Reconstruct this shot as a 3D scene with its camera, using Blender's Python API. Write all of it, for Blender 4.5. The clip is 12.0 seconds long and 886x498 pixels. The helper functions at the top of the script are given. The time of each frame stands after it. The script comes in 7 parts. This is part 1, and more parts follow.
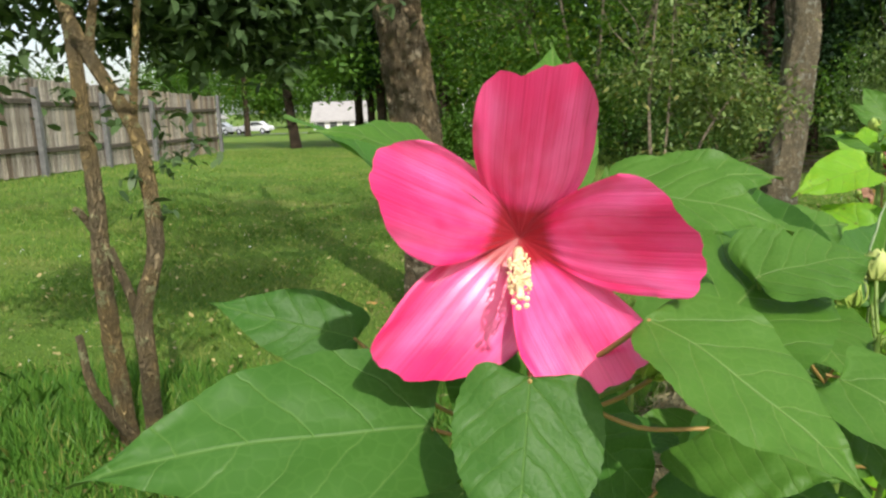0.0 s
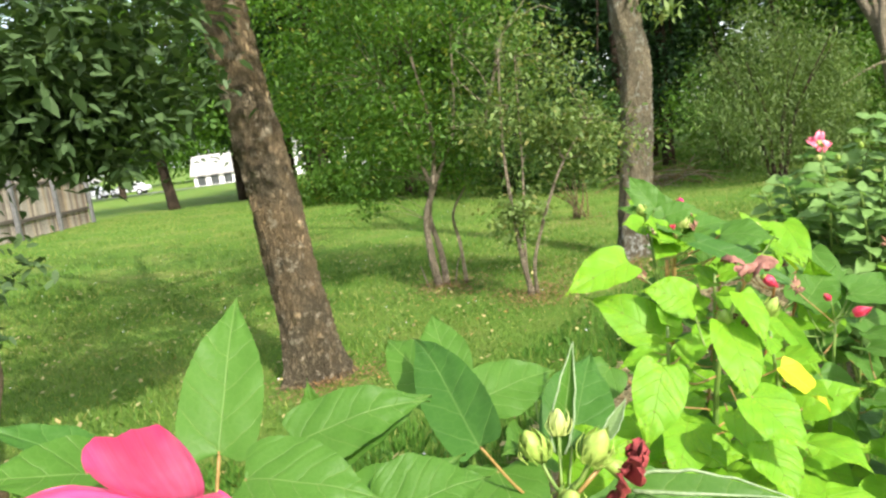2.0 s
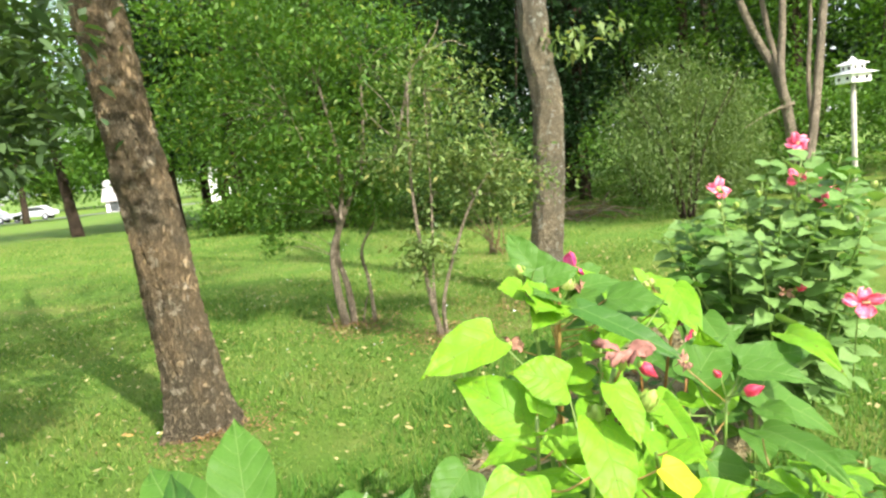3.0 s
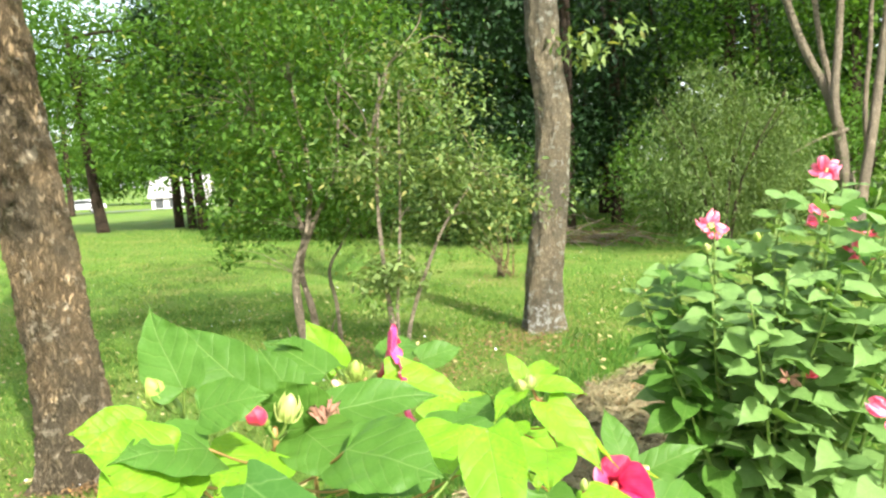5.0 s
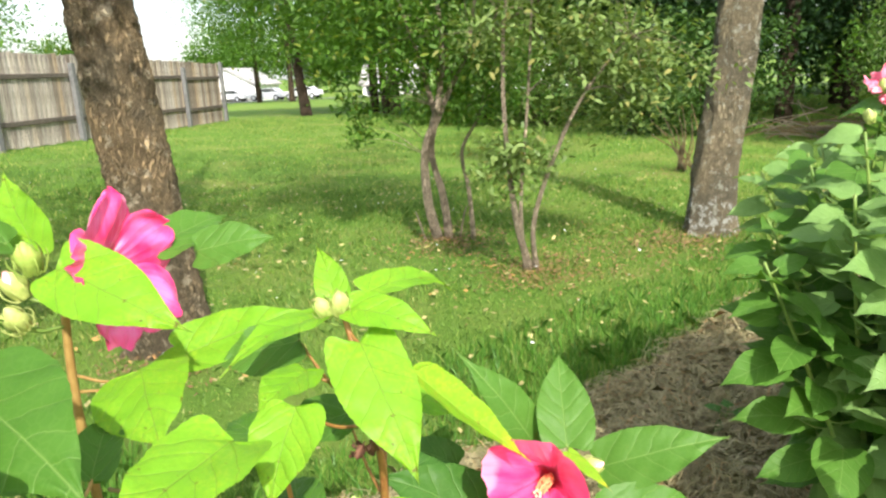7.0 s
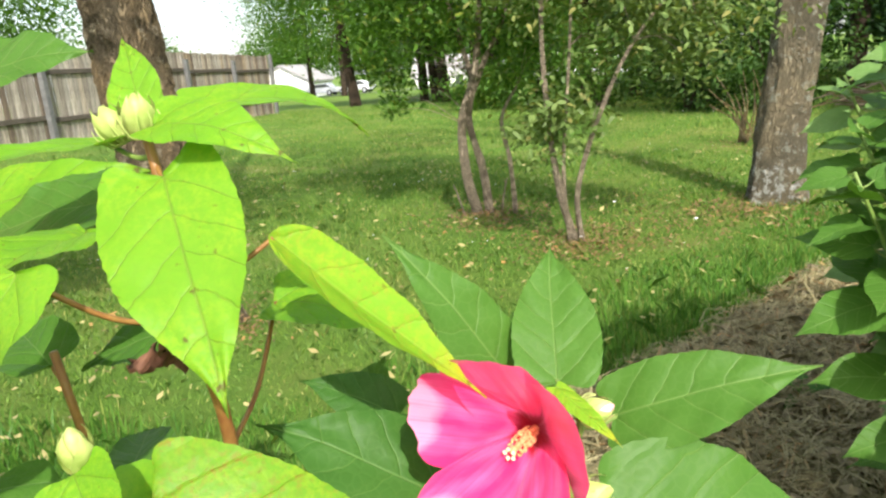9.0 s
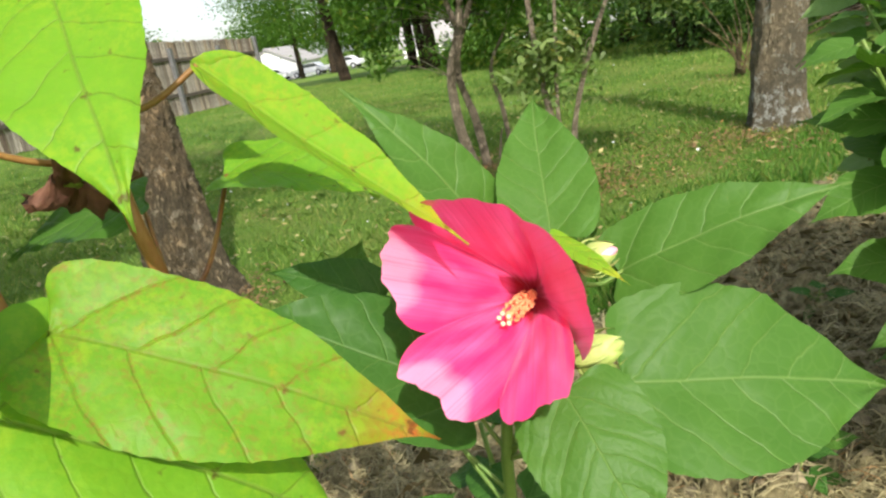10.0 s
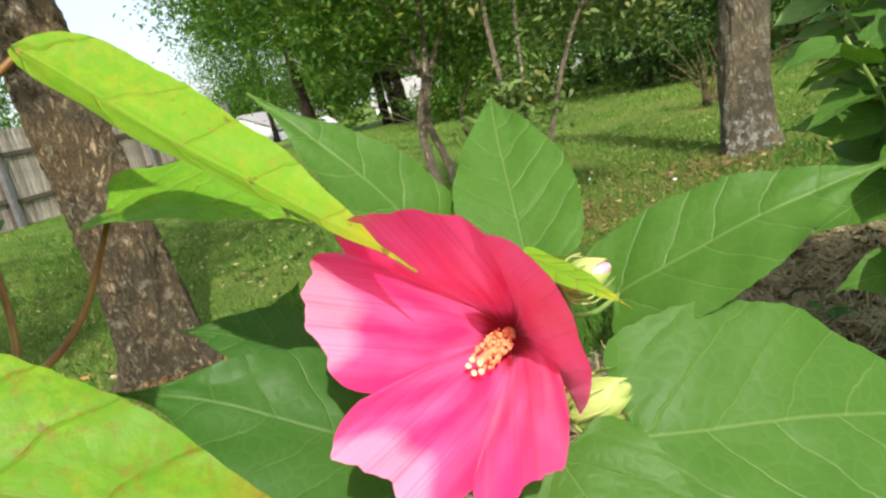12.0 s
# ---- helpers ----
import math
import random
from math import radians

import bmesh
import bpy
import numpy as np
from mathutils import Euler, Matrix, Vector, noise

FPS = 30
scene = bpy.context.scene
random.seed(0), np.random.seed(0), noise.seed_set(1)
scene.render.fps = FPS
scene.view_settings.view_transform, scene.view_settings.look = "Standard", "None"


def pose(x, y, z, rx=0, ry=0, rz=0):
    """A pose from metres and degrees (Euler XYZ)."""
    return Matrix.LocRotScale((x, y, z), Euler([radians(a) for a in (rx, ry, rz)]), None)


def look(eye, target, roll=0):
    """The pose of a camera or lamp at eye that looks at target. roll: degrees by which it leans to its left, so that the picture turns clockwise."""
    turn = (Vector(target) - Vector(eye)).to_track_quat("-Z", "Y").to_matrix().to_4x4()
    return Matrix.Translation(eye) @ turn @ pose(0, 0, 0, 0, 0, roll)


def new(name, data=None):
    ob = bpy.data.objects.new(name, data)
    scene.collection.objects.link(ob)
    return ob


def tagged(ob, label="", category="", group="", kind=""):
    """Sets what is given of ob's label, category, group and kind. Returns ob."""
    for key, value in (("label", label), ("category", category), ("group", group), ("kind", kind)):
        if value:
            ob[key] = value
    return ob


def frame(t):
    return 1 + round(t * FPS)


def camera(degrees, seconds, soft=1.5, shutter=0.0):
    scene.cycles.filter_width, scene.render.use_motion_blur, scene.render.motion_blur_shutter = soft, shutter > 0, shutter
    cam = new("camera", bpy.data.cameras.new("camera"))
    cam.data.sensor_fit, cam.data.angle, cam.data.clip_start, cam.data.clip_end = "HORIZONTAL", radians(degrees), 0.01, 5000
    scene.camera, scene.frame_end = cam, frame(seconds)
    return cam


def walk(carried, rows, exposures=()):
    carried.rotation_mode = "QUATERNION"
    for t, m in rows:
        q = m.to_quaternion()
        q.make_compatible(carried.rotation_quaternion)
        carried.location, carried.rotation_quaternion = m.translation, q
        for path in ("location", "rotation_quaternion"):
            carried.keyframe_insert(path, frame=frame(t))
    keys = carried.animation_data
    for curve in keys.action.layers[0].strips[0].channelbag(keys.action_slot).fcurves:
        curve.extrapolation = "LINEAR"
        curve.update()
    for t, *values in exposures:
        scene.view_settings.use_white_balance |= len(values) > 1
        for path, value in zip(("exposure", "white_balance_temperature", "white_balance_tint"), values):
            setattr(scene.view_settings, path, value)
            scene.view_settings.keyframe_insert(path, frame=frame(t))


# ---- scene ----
cam = camera(64.0, 12.0, 2.4)
PATH = [
    (0, (0.2312, -0.0583, 1.3755), (0.1089, 1.8985, 0.9806), -1.84),
    (0.5, (0.2393, -0.0725, 1.4161), (0.1321, 1.8842, 1.0165), -3.38),
    (1, (0.3049, -0.0853, 1.4680), (0.3130, 1.8804, 1.0991), -8.75),
    (1.5, (0.3538, -0.0833, 1.4961), (0.4823, 1.8836, 1.1574), -8.71),
    (2, (0.4401, -0.1237, 1.5577), (0.6071, 1.8427, 1.2331), -7.19),
    (2.5, (0.5295, -0.0989, 1.5835), (0.7788, 1.8649, 1.2984), -6.28),
    (3, (0.6266, 0.0860, 1.5808), (1.0111, 2.0305, 1.3141), -5.77),
    (3.2, (0.6792, 0.1720, 1.5881), (1.1021, 2.1100, 1.3322), -5.92),
    (4.8, (1.2725, 0.6982, 1.5361), (1.5702, 2.6660, 1.3382), -4.13),
    (5, (1.3078, 0.7804, 1.5304), (1.5780, 2.7496, 1.3081), -3.00),
    (5.5, (1.4115, 0.9713, 1.5086), (1.6513, 2.9391, 1.2436), -5.73),
    (6, (1.6041, 1.1240, 1.4695), (1.7838, 3.0841, 1.1149), -7.79),
    (6.5, (1.7514, 1.2274, 1.4333), (1.6230, 3.1748, 0.9958), -0.71),
    (6.7, (1.7932, 1.2659, 1.4068), (1.5760, 3.1981, 0.9385), -1.43),
    (8.3, (1.8939, 1.6073, 1.2281), (1.4288, 3.4835, 0.7145), -4.54),
    (8.5, (1.8981, 1.6145, 1.2124), (1.4411, 3.4969, 0.7145), -5.54),
    (9, (1.8947, 1.6181, 1.1541), (1.4349, 3.4994, 0.6549), -4.98),
    (9.5, (1.8984, 1.6391, 1.1128), (1.4131, 3.4950, 0.5468), -6.64),
    (9.8, (1.8963, 1.6494, 1.0636), (1.4034, 3.5030, 0.4966), -10.46),
    (10, (1.8962, 1.6593, 1.0531), (1.4147, 3.5125, 0.4755), -10.54),
    (10.5, (1.8900, 1.7166, 0.9999), (1.4095, 3.5829, 0.4651), -12.96),
    (11, (1.8520, 1.7636, 0.9757), (1.4101, 3.6647, 0.5392), -14.31),
    (11.5, (1.8545, 1.7746, 0.9861), (1.4188, 3.6764, 0.5464), -13.42),
    (12, (1.8899, 1.7559, 1.0091), (1.4711, 3.6592, 0.5592), -14.32),
]
walk(cam, [(t, look(eye, target, roll)) for t, eye, target, roll in PATH],
     [(0, 0.02), (1.0, 0.22), (2.0, 0.75), (3.0, 1.02), (5.5, 1.2), (6.5, 0.98), (8.5, 0.62), (9.5, 0.5), (10.5, 0.07), (11.3, 0.05), (12.0, 0.17)])

# ---- light ----
SUN_FROM = Vector((0.36, -0.79, 0.70)).normalized()
world = bpy.data.worlds.new("sky")
scene.world = world
world.use_nodes = True
wn, wl = world.node_tree.nodes, world.node_tree.links
sky = wn.new("ShaderNodeTexSky")
sky.sky_type = "NISHITA"
sky.sun_disc = False
sky.sun_elevation = math.asin(SUN_FROM.z)
sky.sun_rotation = math.atan2(SUN_FROM.x, SUN_FROM.y)
sky.air_density, sky.dust_density, sky.ozone_density = 1.0, 3.0, 1.0
wn["Background"].inputs["Strength"].default_value = 0.13
haze = wn.new("ShaderNodeMix")
haze.data_type, haze.blend_type = "RGBA", "ADD"
haze.inputs[0].default_value = 1.0
haze.inputs[7].default_value = (3.6, 3.65, 3.6, 1)
wl.new(sky.outputs["Color"], haze.inputs[6])
wl.new(haze.outputs[2], wn["Background"].inputs["Color"])
sun = new("sun", bpy.data.lights.new("sun", "SUN"))
sun.data.energy, sun.data.angle, sun.data.color = 4.6, radians(0.6), (1.0, 0.95, 0.86)
sun.matrix_world = look(SUN_FROM * 30, (0, 0, 0))

# ---- materials ----
def nodes_of(name):
    m = bpy.data.materials.new(name)
    m.use_nodes = True
    return m, m.node_tree.nodes, m.node_tree.links


def mathn(n, l, op, a, b=None, c=None, clamp=False):
    x = n.new("ShaderNodeMath")
    x.operation, x.use_clamp = op, clamp
    for i, v in enumerate((a, b, c)):
        if v is None:
            continue
        if isinstance(v, (int, float)):
            x.inputs[i].default_value = v
        else:
            l.new(v, x.inputs[i])
    return x.outputs[0]


def mixn(n, l, fac, a, b, mode="MIX"):
    x = n.new("ShaderNodeMix")
    x.data_type, x.blend_type = "RGBA", mode
    for i, v in ((0, fac), (6, a), (7, b)):
        if isinstance(v, (int, float)):
            x.inputs[i].default_value = v
        elif isinstance(v, tuple):
            x.inputs[i].default_value = (*v, 1)
        else:
            l.new(v, x.inputs[i])
    return x.outputs[2]


def rampn(n, l, fac, stops):
    x = n.new("ShaderNodeValToRGB")
    while len(x.color_ramp.elements) < len(stops):
        x.color_ramp.elements.new(0.5)
    for e, (p, c) in zip(x.color_ramp.elements, stops):
        e.position, e.color = p, (*c, 1) if isinstance(c, tuple) else (c, c, c, 1)
    l.new(fac, x.inputs[0])
    return x.outputs[0]


def noisen(n, l, scale, detail=4.0, rough=0.6, vec=None, out=0):
    x = n.new("ShaderNodeTexNoise")
    x.inputs["Scale"].default_value, x.inputs["Detail"].default_value, x.inputs["Roughness"].default_value = scale, detail, rough
    if vec is None:
        tc = n.new("ShaderNodeTexCoord")
        vec = tc.outputs["Object"]
    l.new(vec, x.inputs["Vector"])
    return x.outputs[out]


def mapn(n, l, scale, vec=None):
    if vec is None:
        vec = n.new("ShaderNodeTexCoord").outputs["Object"]
    x = n.new("ShaderNodeMapping")
    x.inputs["Scale"].default_value = scale
    l.new(vec, x.inputs["Vector"])
    return x.outputs[0]


def bumpn(n, l, height, strength, dist=0.01):
    x = n.new("ShaderNodeBump")
    x.inputs["Strength"].default_value, x.inputs["Distance"].default_value = strength, dist
    l.new(height, x.inputs["Height"])
    return x.outputs[0]


def leafy_surface(n, l, colour, rough, thin, normal=None, thin_tint=(1.0, 1.0, 0.6), coat=0.35):
    """A thin sheet: gloss and diffuse on top, light passing through from behind."""
    p = n["Principled BSDF"]
    p.inputs["Roughness"].default_value = rough
    p.inputs["Specular IOR Level"].default_value = coat
    l.new(colour, p.inputs["Base Color"])
    t = n.new("ShaderNodeBsdfTranslucent")
    l.new(mixn(n, l, 1.0, colour, thin_tint, "MULTIPLY"), t.inputs["Color"])
    m = n.new("ShaderNodeMixShader")
    m.inputs[0].default_value = thin
    l.new(p.outputs[0], m.inputs[1])
    l.new(t.outputs[0], m.inputs[2])
    l.new(m.outputs[0], n["Material Output"].inputs["Surface"])
    if normal is not None:
        l.new(normal, p.inputs["Normal"])
        l.new(normal, t.inputs["Normal"])


def hibiscus_leaf_material(name, blade, pale, vein, thin, spots=None, blush=None, vein_mix=0.62, patchy=None, rust=None):
    m, n, l = nodes_of(name)
    uv = n.new("ShaderNodeUVMap").outputs[0]
    sep = n.new("ShaderNodeSeparateXYZ")
    l.new(uv, sep.inputs[0])
    u, v = sep.outputs[0], sep.outputs[1]
    off = mathn(n, l, "ABSOLUTE", mathn(n, l, "SUBTRACT", v, 0.5))
    # side veins leave the midrib at five places and bow forward to the rim
    reach = mathn(n, l, "ADD", mathn(n, l, "MULTIPLY", off, 0.72), mathn(n, l, "MULTIPLY", mathn(n, l, "POWER", off, 2.0), 1.1))
    wob = mathn(n, l, "MULTIPLY", noisen(n, l, 4.0, 3.0, 0.55, uv), 0.13)
    along = mathn(n, l, "ADD", mathn(n, l, "SUBTRACT", u, reach), wob)
    shift = mathn(n, l, "MULTIPLY", mathn(n, l, "GREATER_THAN", v, 0.5), 0.03)
    saw = mathn(n, l, "FRACT", mathn(n, l, "MULTIPLY", mathn(n, l, "ADD", along, shift), 5.6))
    dist = mathn(n, l, "ABSOLUTE", mathn(n, l, "SUBTRACT", saw, 0.5))
    here = rampn(n, l, along, ((0.0, 0.0), (0.02, 1.0)))
    side = mathn(n, l, "MULTIPLY", rampn(n, l, dist, ((0.0, 1.0), (0.018, 0.45), (0.042, 0.0))), here)
    rib = rampn(n, l, off, ((0.0, 0.9), (0.0035, 0.6), (0.008, 0.0)))
    # faint cross veins between them
    fine = n.new("ShaderNodeTexVoronoi")
    fine.feature = "DISTANCE_TO_EDGE"
    fine.inputs["Scale"].default_value = 19.0
    warp = mixn(n, l, 0.04, uv, noisen(n, l, 9.0, 2.0, 0.5, uv, 1), "ADD")
    l.new(warp, fine.inputs["Vector"])
    net = rampn(n, l, fine.outputs["Distance"], ((0.0, 1.0), (0.10, 0.0)))
    veins = mathn(n, l, "ADD", mathn(n, l, "MULTIPLY", side, 0.75), rib, clamp=True)
    info = n.new("ShaderNodeObjectInfo").outputs["Random"]
    mottle = noisen(n, l, 5.0, 5.0, 0.62, uv)
    base = mixn(n, l, mathn(n, l, "MULTIPLY", mottle, 0.75), blade, pale)
    base = mixn(n, l, mathn(n, l, "MULTIPLY", info, 0.45), base, pale)
    base = mixn(n, l, mathn(n, l, "MULTIPLY", net, 0.07), base, vein)
    if blush:
        tipm = mathn(n, l, "MULTIPLY", rampn(n, l, u, ((0.70, 0.0), (0.92, 1.0))), noisen(n, l, 3.5, 4.0, 0.7, uv))
        base = mixn(n, l, mathn(n, l, "MULTIPLY", tipm, 1.9, clamp=True), base, blush)
        patch = rampn(n, l, noisen(n, l, 7.0, 5.0, 0.7, uv), ((0.60, 0.0), (0.72, 1.0)))
        base = mixn(n, l, mathn(n, l, "MULTIPLY", patch, 0.4), base, (0.55, 0.34, 0.03))
    if patchy:
        cells = rampn(n, l, noisen(n, l, 27.0, 5.0, 0.75, uv), ((0.44, 0.0), (0.58, 1.0)))
        wide = rampn(n, l, noisen(n, l, 2.6, 3.0, 0.6, uv), ((0.40, 0.15), (0.62, 1.0)))
        base = mixn(n, l, mathn(n, l, "MULTIPLY", mathn(n, l, "MULTIPLY", cells, wide), 0.75), base, patchy)
    if rust:
        near = rampn(n, l, dist, ((0.0, 1.0), (0.06, 0.7), (0.5, 0.22)))
        worn = rampn(n, l, noisen(n, l, 38.0, 5.0, 0.8, uv), ((0.50, 0.0), (0.60, 1.0)))
        base = mixn(n, l, mathn(n, l, "MULTIPLY", mathn(n, l, "MULTIPLY", near, worn), 0.8), base, rust)
    base = mixn(n, l, mathn(n, l, "MULTIPLY", veins, vein_mix), base, vein)
    if spots:
        sp = rampn(n, l, noisen(n, l, 13.0, 3.0, 0.55, uv), ((0.66, 0.0), (0.72, 1.0)))
        base = mixn(n, l, mathn(n, l, "MULTIPLY", sp, 0.8), base, spots)
    puff = mathn(n, l, "MULTIPLY", mathn(n, l, "MINIMUM", dist, 0.22), 2.4)
    cell = mathn(n, l, "MULTIPLY", mathn(n, l, "MINIMUM", fine.outputs["Distance"], 0.25), 0.55)
    h = mathn(n, l, "SUBTRACT", mathn(n, l, "ADD", mathn(n, l, "ADD", puff, cell), mathn(n, l, "MULTIPLY", noisen(n, l, 30.0, 3.0, 0.6, uv), 0.3)), mathn(n, l, "MULTIPLY", veins, 0.8))
    leafy_surface(n, l, base, 0.46, thin, bumpn(n, l, h, 0.5, 0.0016), (1.0, 1.0, 0.42), 0.20)
    return m


LEAF_GREEN = hibiscus_leaf_material("leaf_green", (0.053, 0.145, 0.018), (0.096, 0.214, 0.031), (0.24, 0.36, 0.11), 0.32, None, None, 0.48)
# deeper green leaves, and leaves whose shade is put into the colour
LEAF_DEEP_AND_SHADED = hibiscus_leaf_material("leaf_deep_and_shaded_green", (0.034, 0.110, 0.016), (0.064, 0.165, 0.026), (0.19, 0.32, 0.09), 0.26, None, None, 0.36)
LEAF_BUSH = hibiscus_leaf_material("leaf_bush", (0.105, 0.225, 0.050), (0.235, 0.375, 0.120), (0.30, 0.42, 0.16), 0.34, None, None, 0.40)
LEAF_UNDER = hibiscus_leaf_material("leaf_pale_underside", (0.11, 0.20, 0.065), (0.20, 0.29, 0.125), (0.30, 0.38, 0.20), 0.25, None, None, 0.5)
LEAF_LIME = hibiscus_leaf_material("leaf_lime", (0.118, 0.320, 0.018), (0.195, 0.410, 0.024), (0.16, 0.20, 0.045), 0.36, (0.10, 0.055, 0.02), None, 0.50, (0.270, 0.440, 0.026))
LEAF_AGED = hibiscus_leaf_material("leaf_aged", (0.094, 0.265, 0.013), (0.150, 0.325, 0.017), (0.19, 0.17, 0.035), 0.34, (0.16, 0.06, 0.02), (0.62, 0.15, 0.04), 0.36, (0.250, 0.390, 0.020), (0.26, 0.15, 0.030))
LEAF_TURNING = hibiscus_leaf_material("leaf_turning", (0.140, 0.350, 0.018), (0.215, 0.420, 0.022), (0.24, 0.33, 0.05), 0.36, (0.14, 0.07, 0.02), (0.55, 0.44, 0.03), 0.40, (0.330, 0.460, 0.026), (0.34, 0.32, 0.035))
LEAF_YELLOW = hibiscus_leaf_material("leaf_yellow", (0.420, 0.500, 0.020), (0.580, 0.540, 0.030), (0.50, 0.48, 0.10), 0.36)


def petal_material(name, deep, mid, pale, rim, thin=0.34):
    m, n, l = nodes_of(name)
    uv = n.new("ShaderNodeUVMap").outputs[0]
    sep = n.new("ShaderNodeSeparateXYZ")
    l.new(uv, sep.inputs[0])
    u = sep.outputs[0]
    streak = noisen(n, l, 1.0, 4.0, 0.6, mapn(n, l, (0.9, 44.0, 1.0), uv))
    # broad pale patches put the petals' sunlit highlights into the colour
    gleam_patch = noisen(n, l, 2.3, 3.0, 0.5, mixn(n, l, 1.0, uv, n.new("ShaderNodeTexCoord").outputs["Object"], "ADD"))
    col = mixn(n, l, rampn(n, l, mathn(n, l, "ADD", mathn(n, l, "MULTIPLY", streak, 0.20), mathn(n, l, "MULTIPLY", gleam_patch, 0.80)), ((0.40, 0.0), (0.66, 1.0))), mid, pale)
    # rim colour towards the petal's end, paler where hard sunlight is painted in
    col = mixn(n, l, mathn(n, l, "MULTIPLY", rampn(n, l, mathn(n, l, "ADD", u, mathn(n, l, "MULTIPLY", gleam_patch, 0.2)), ((0.94, 0.0), (1.22, 1.0))), 0.5), col, rim)
    line = rampn(n, l, streak, ((0.36, 1.0), (0.46, 0.0)))
    col = mixn(n, l, mathn(n, l, "MULTIPLY", line, 0.40), col, mixn(n, l, 0.45, mid, deep))
    throat = rampn(n, l, mathn(n, l, "ADD", u, mathn(n, l, "MULTIPLY", mathn(n, l, "SUBTRACT", streak, 0.5), 0.16)), ((0.25, 1.0), (0.36, 0.0)))
    col = mixn(n, l, throat, col, deep)
    h = mathn(n, l, "ADD", streak, mathn(n, l, "MULTIPLY", noisen(n, l, 40.0, 2.0, 0.5, uv), 0.15))
    leafy_surface(n, l, col, 0.36, thin, bumpn(n, l, h, 0.6, 0.0008), (1.0, 0.9, 0.95), 1.0)
    p = n["Principled BSDF"]
    p.inputs["Sheen Weight"].default_value, p.inputs["Sheen Roughness"].default_value = 0.40, 0.40
    p.inputs["Sheen Tint"].default_value = (1.0, 0.62, 0.82, 1)
    return m


PETAL_ROSE = petal_material("petal_rose", (0.36, 0.003, 0.014), (0.82, 0.014, 0.160), (0.92, 0.150, 0.430), (0.87, 0.020, 0.190), 0.13)
# lit copy of the petal, its pale rim standing for sunlight
PETAL_PINK_SUNLIT = petal_material("petal_pink_sunlit", (0.42, 0.003, 0.020), (0.80, 0.030, 0.185), (0.90, 0.170, 0.430), (0.94, 0.52, 0.68), 0.16)
PETAL_CORAL = petal_material("petal_coral", (0.45, 0.006, 0.030), (0.80, 0.035, 0.120), (0.90, 0.240, 0.360), (0.92, 0.45, 0.55), 0.16)
PETAL_SPENT = petal_material("petal_spent", (0.40, 0.010, 0.030), (0.60, 0.014, 0.060), (0.70, 0.040, 0.120), (0.50, 0.012, 0.050), 0.2)


def plain_material(name, a, b, scale=30.0, rough=0.6, bump=0.3, bdist=0.003, stretch=(1, 1, 1), detail=5.0, spec=0.4):
    m, n, l = nodes_of(name)
    vec = mapn(n, l, stretch)
    f = noisen(n, l, scale, detail, 0.62, vec)
    g = noisen(n, l, scale * 0.13, 3.0, 0.6, vec)
    mixf = rampn(n, l, mathn(n, l, "ADD", mathn(n, l, "MULTIPLY", f, 0.65), mathn(n, l, "MULTIPLY", g, 0.35)), ((0.36, 0.0), (0.64, 1.0)))
    p = n["Principled BSDF"]
    l.new(mixn(n, l, mixf, a, b), p.inputs["Base Color"])
    p.inputs["Roughness"].default_value = rough
    p.inputs["Specular IOR Level"].default_value = spec
    l.new(bumpn(n, l, f, bump, bdist), p.inputs["Normal"])
    return m


STEM_GREEN = plain_material("stem_green", (0.10, 0.20, 0.035), (0.20, 0.27, 0.06), 60, 0.5)
STEM_RED = plain_material("stem_red", (0.20, 0.075, 0.025), (0.30, 0.17, 0.045), 60, 0.45)
STEM_TAN = plain_material("stem_tan", (0.26, 0.15, 0.045), (0.36, 0.24, 0.08), 60, 0.45)
BUD_GREEN = plain_material("bud_green", (0.20, 0.32, 0.05), (0.36, 0.45, 0.10), 90, 0.5)
BUD_PALE = plain_material("bud_pale", (0.30, 0.39, 0.09), (0.48, 0.52, 0.18), 90, 0.5)
CREAM = plain_material("stamen_cream", (0.78, 0.66, 0.34), (0.85, 0.78, 0.52), 200, 0.6)
APRICOT = plain_material("stamen_apricot", (0.80, 0.28, 0.09), (0.86, 0.48, 0.24), 200, 0.6)
PINK_PALE = plain_material("bud_pink", (0.82, 0.30, 0.38), (0.88, 0.48, 0.52), 60, 0.55)
BROWN_DRY = plain_material("dry_brown", (0.075, 0.030, 0.019), (0.18, 0.080, 0.048), 80, 0.75, 0.8)
DRY_RED = plain_material("dry_dark_red", (0.16, 0.018, 0.022), (0.34, 0.055, 0.050), 80, 0.75, 0.8)
DRY_PINK = plain_material("dry_pinkish_tan", (0.17, 0.070, 0.050), (0.36, 0.170, 0.130), 80, 0.75, 0.8)
SILVER_EDGE = plain_material("leaf_silvery_margin", (0.13, 0.20, 0.085), (0.27, 0.345, 0.185), 120, 0.6, 0.5)
TAN_DRY = plain_material("dry_tan", (0.20, 0.095, 0.060), (0.36, 0.205, 0.130), 80, 0.75, 0.8)


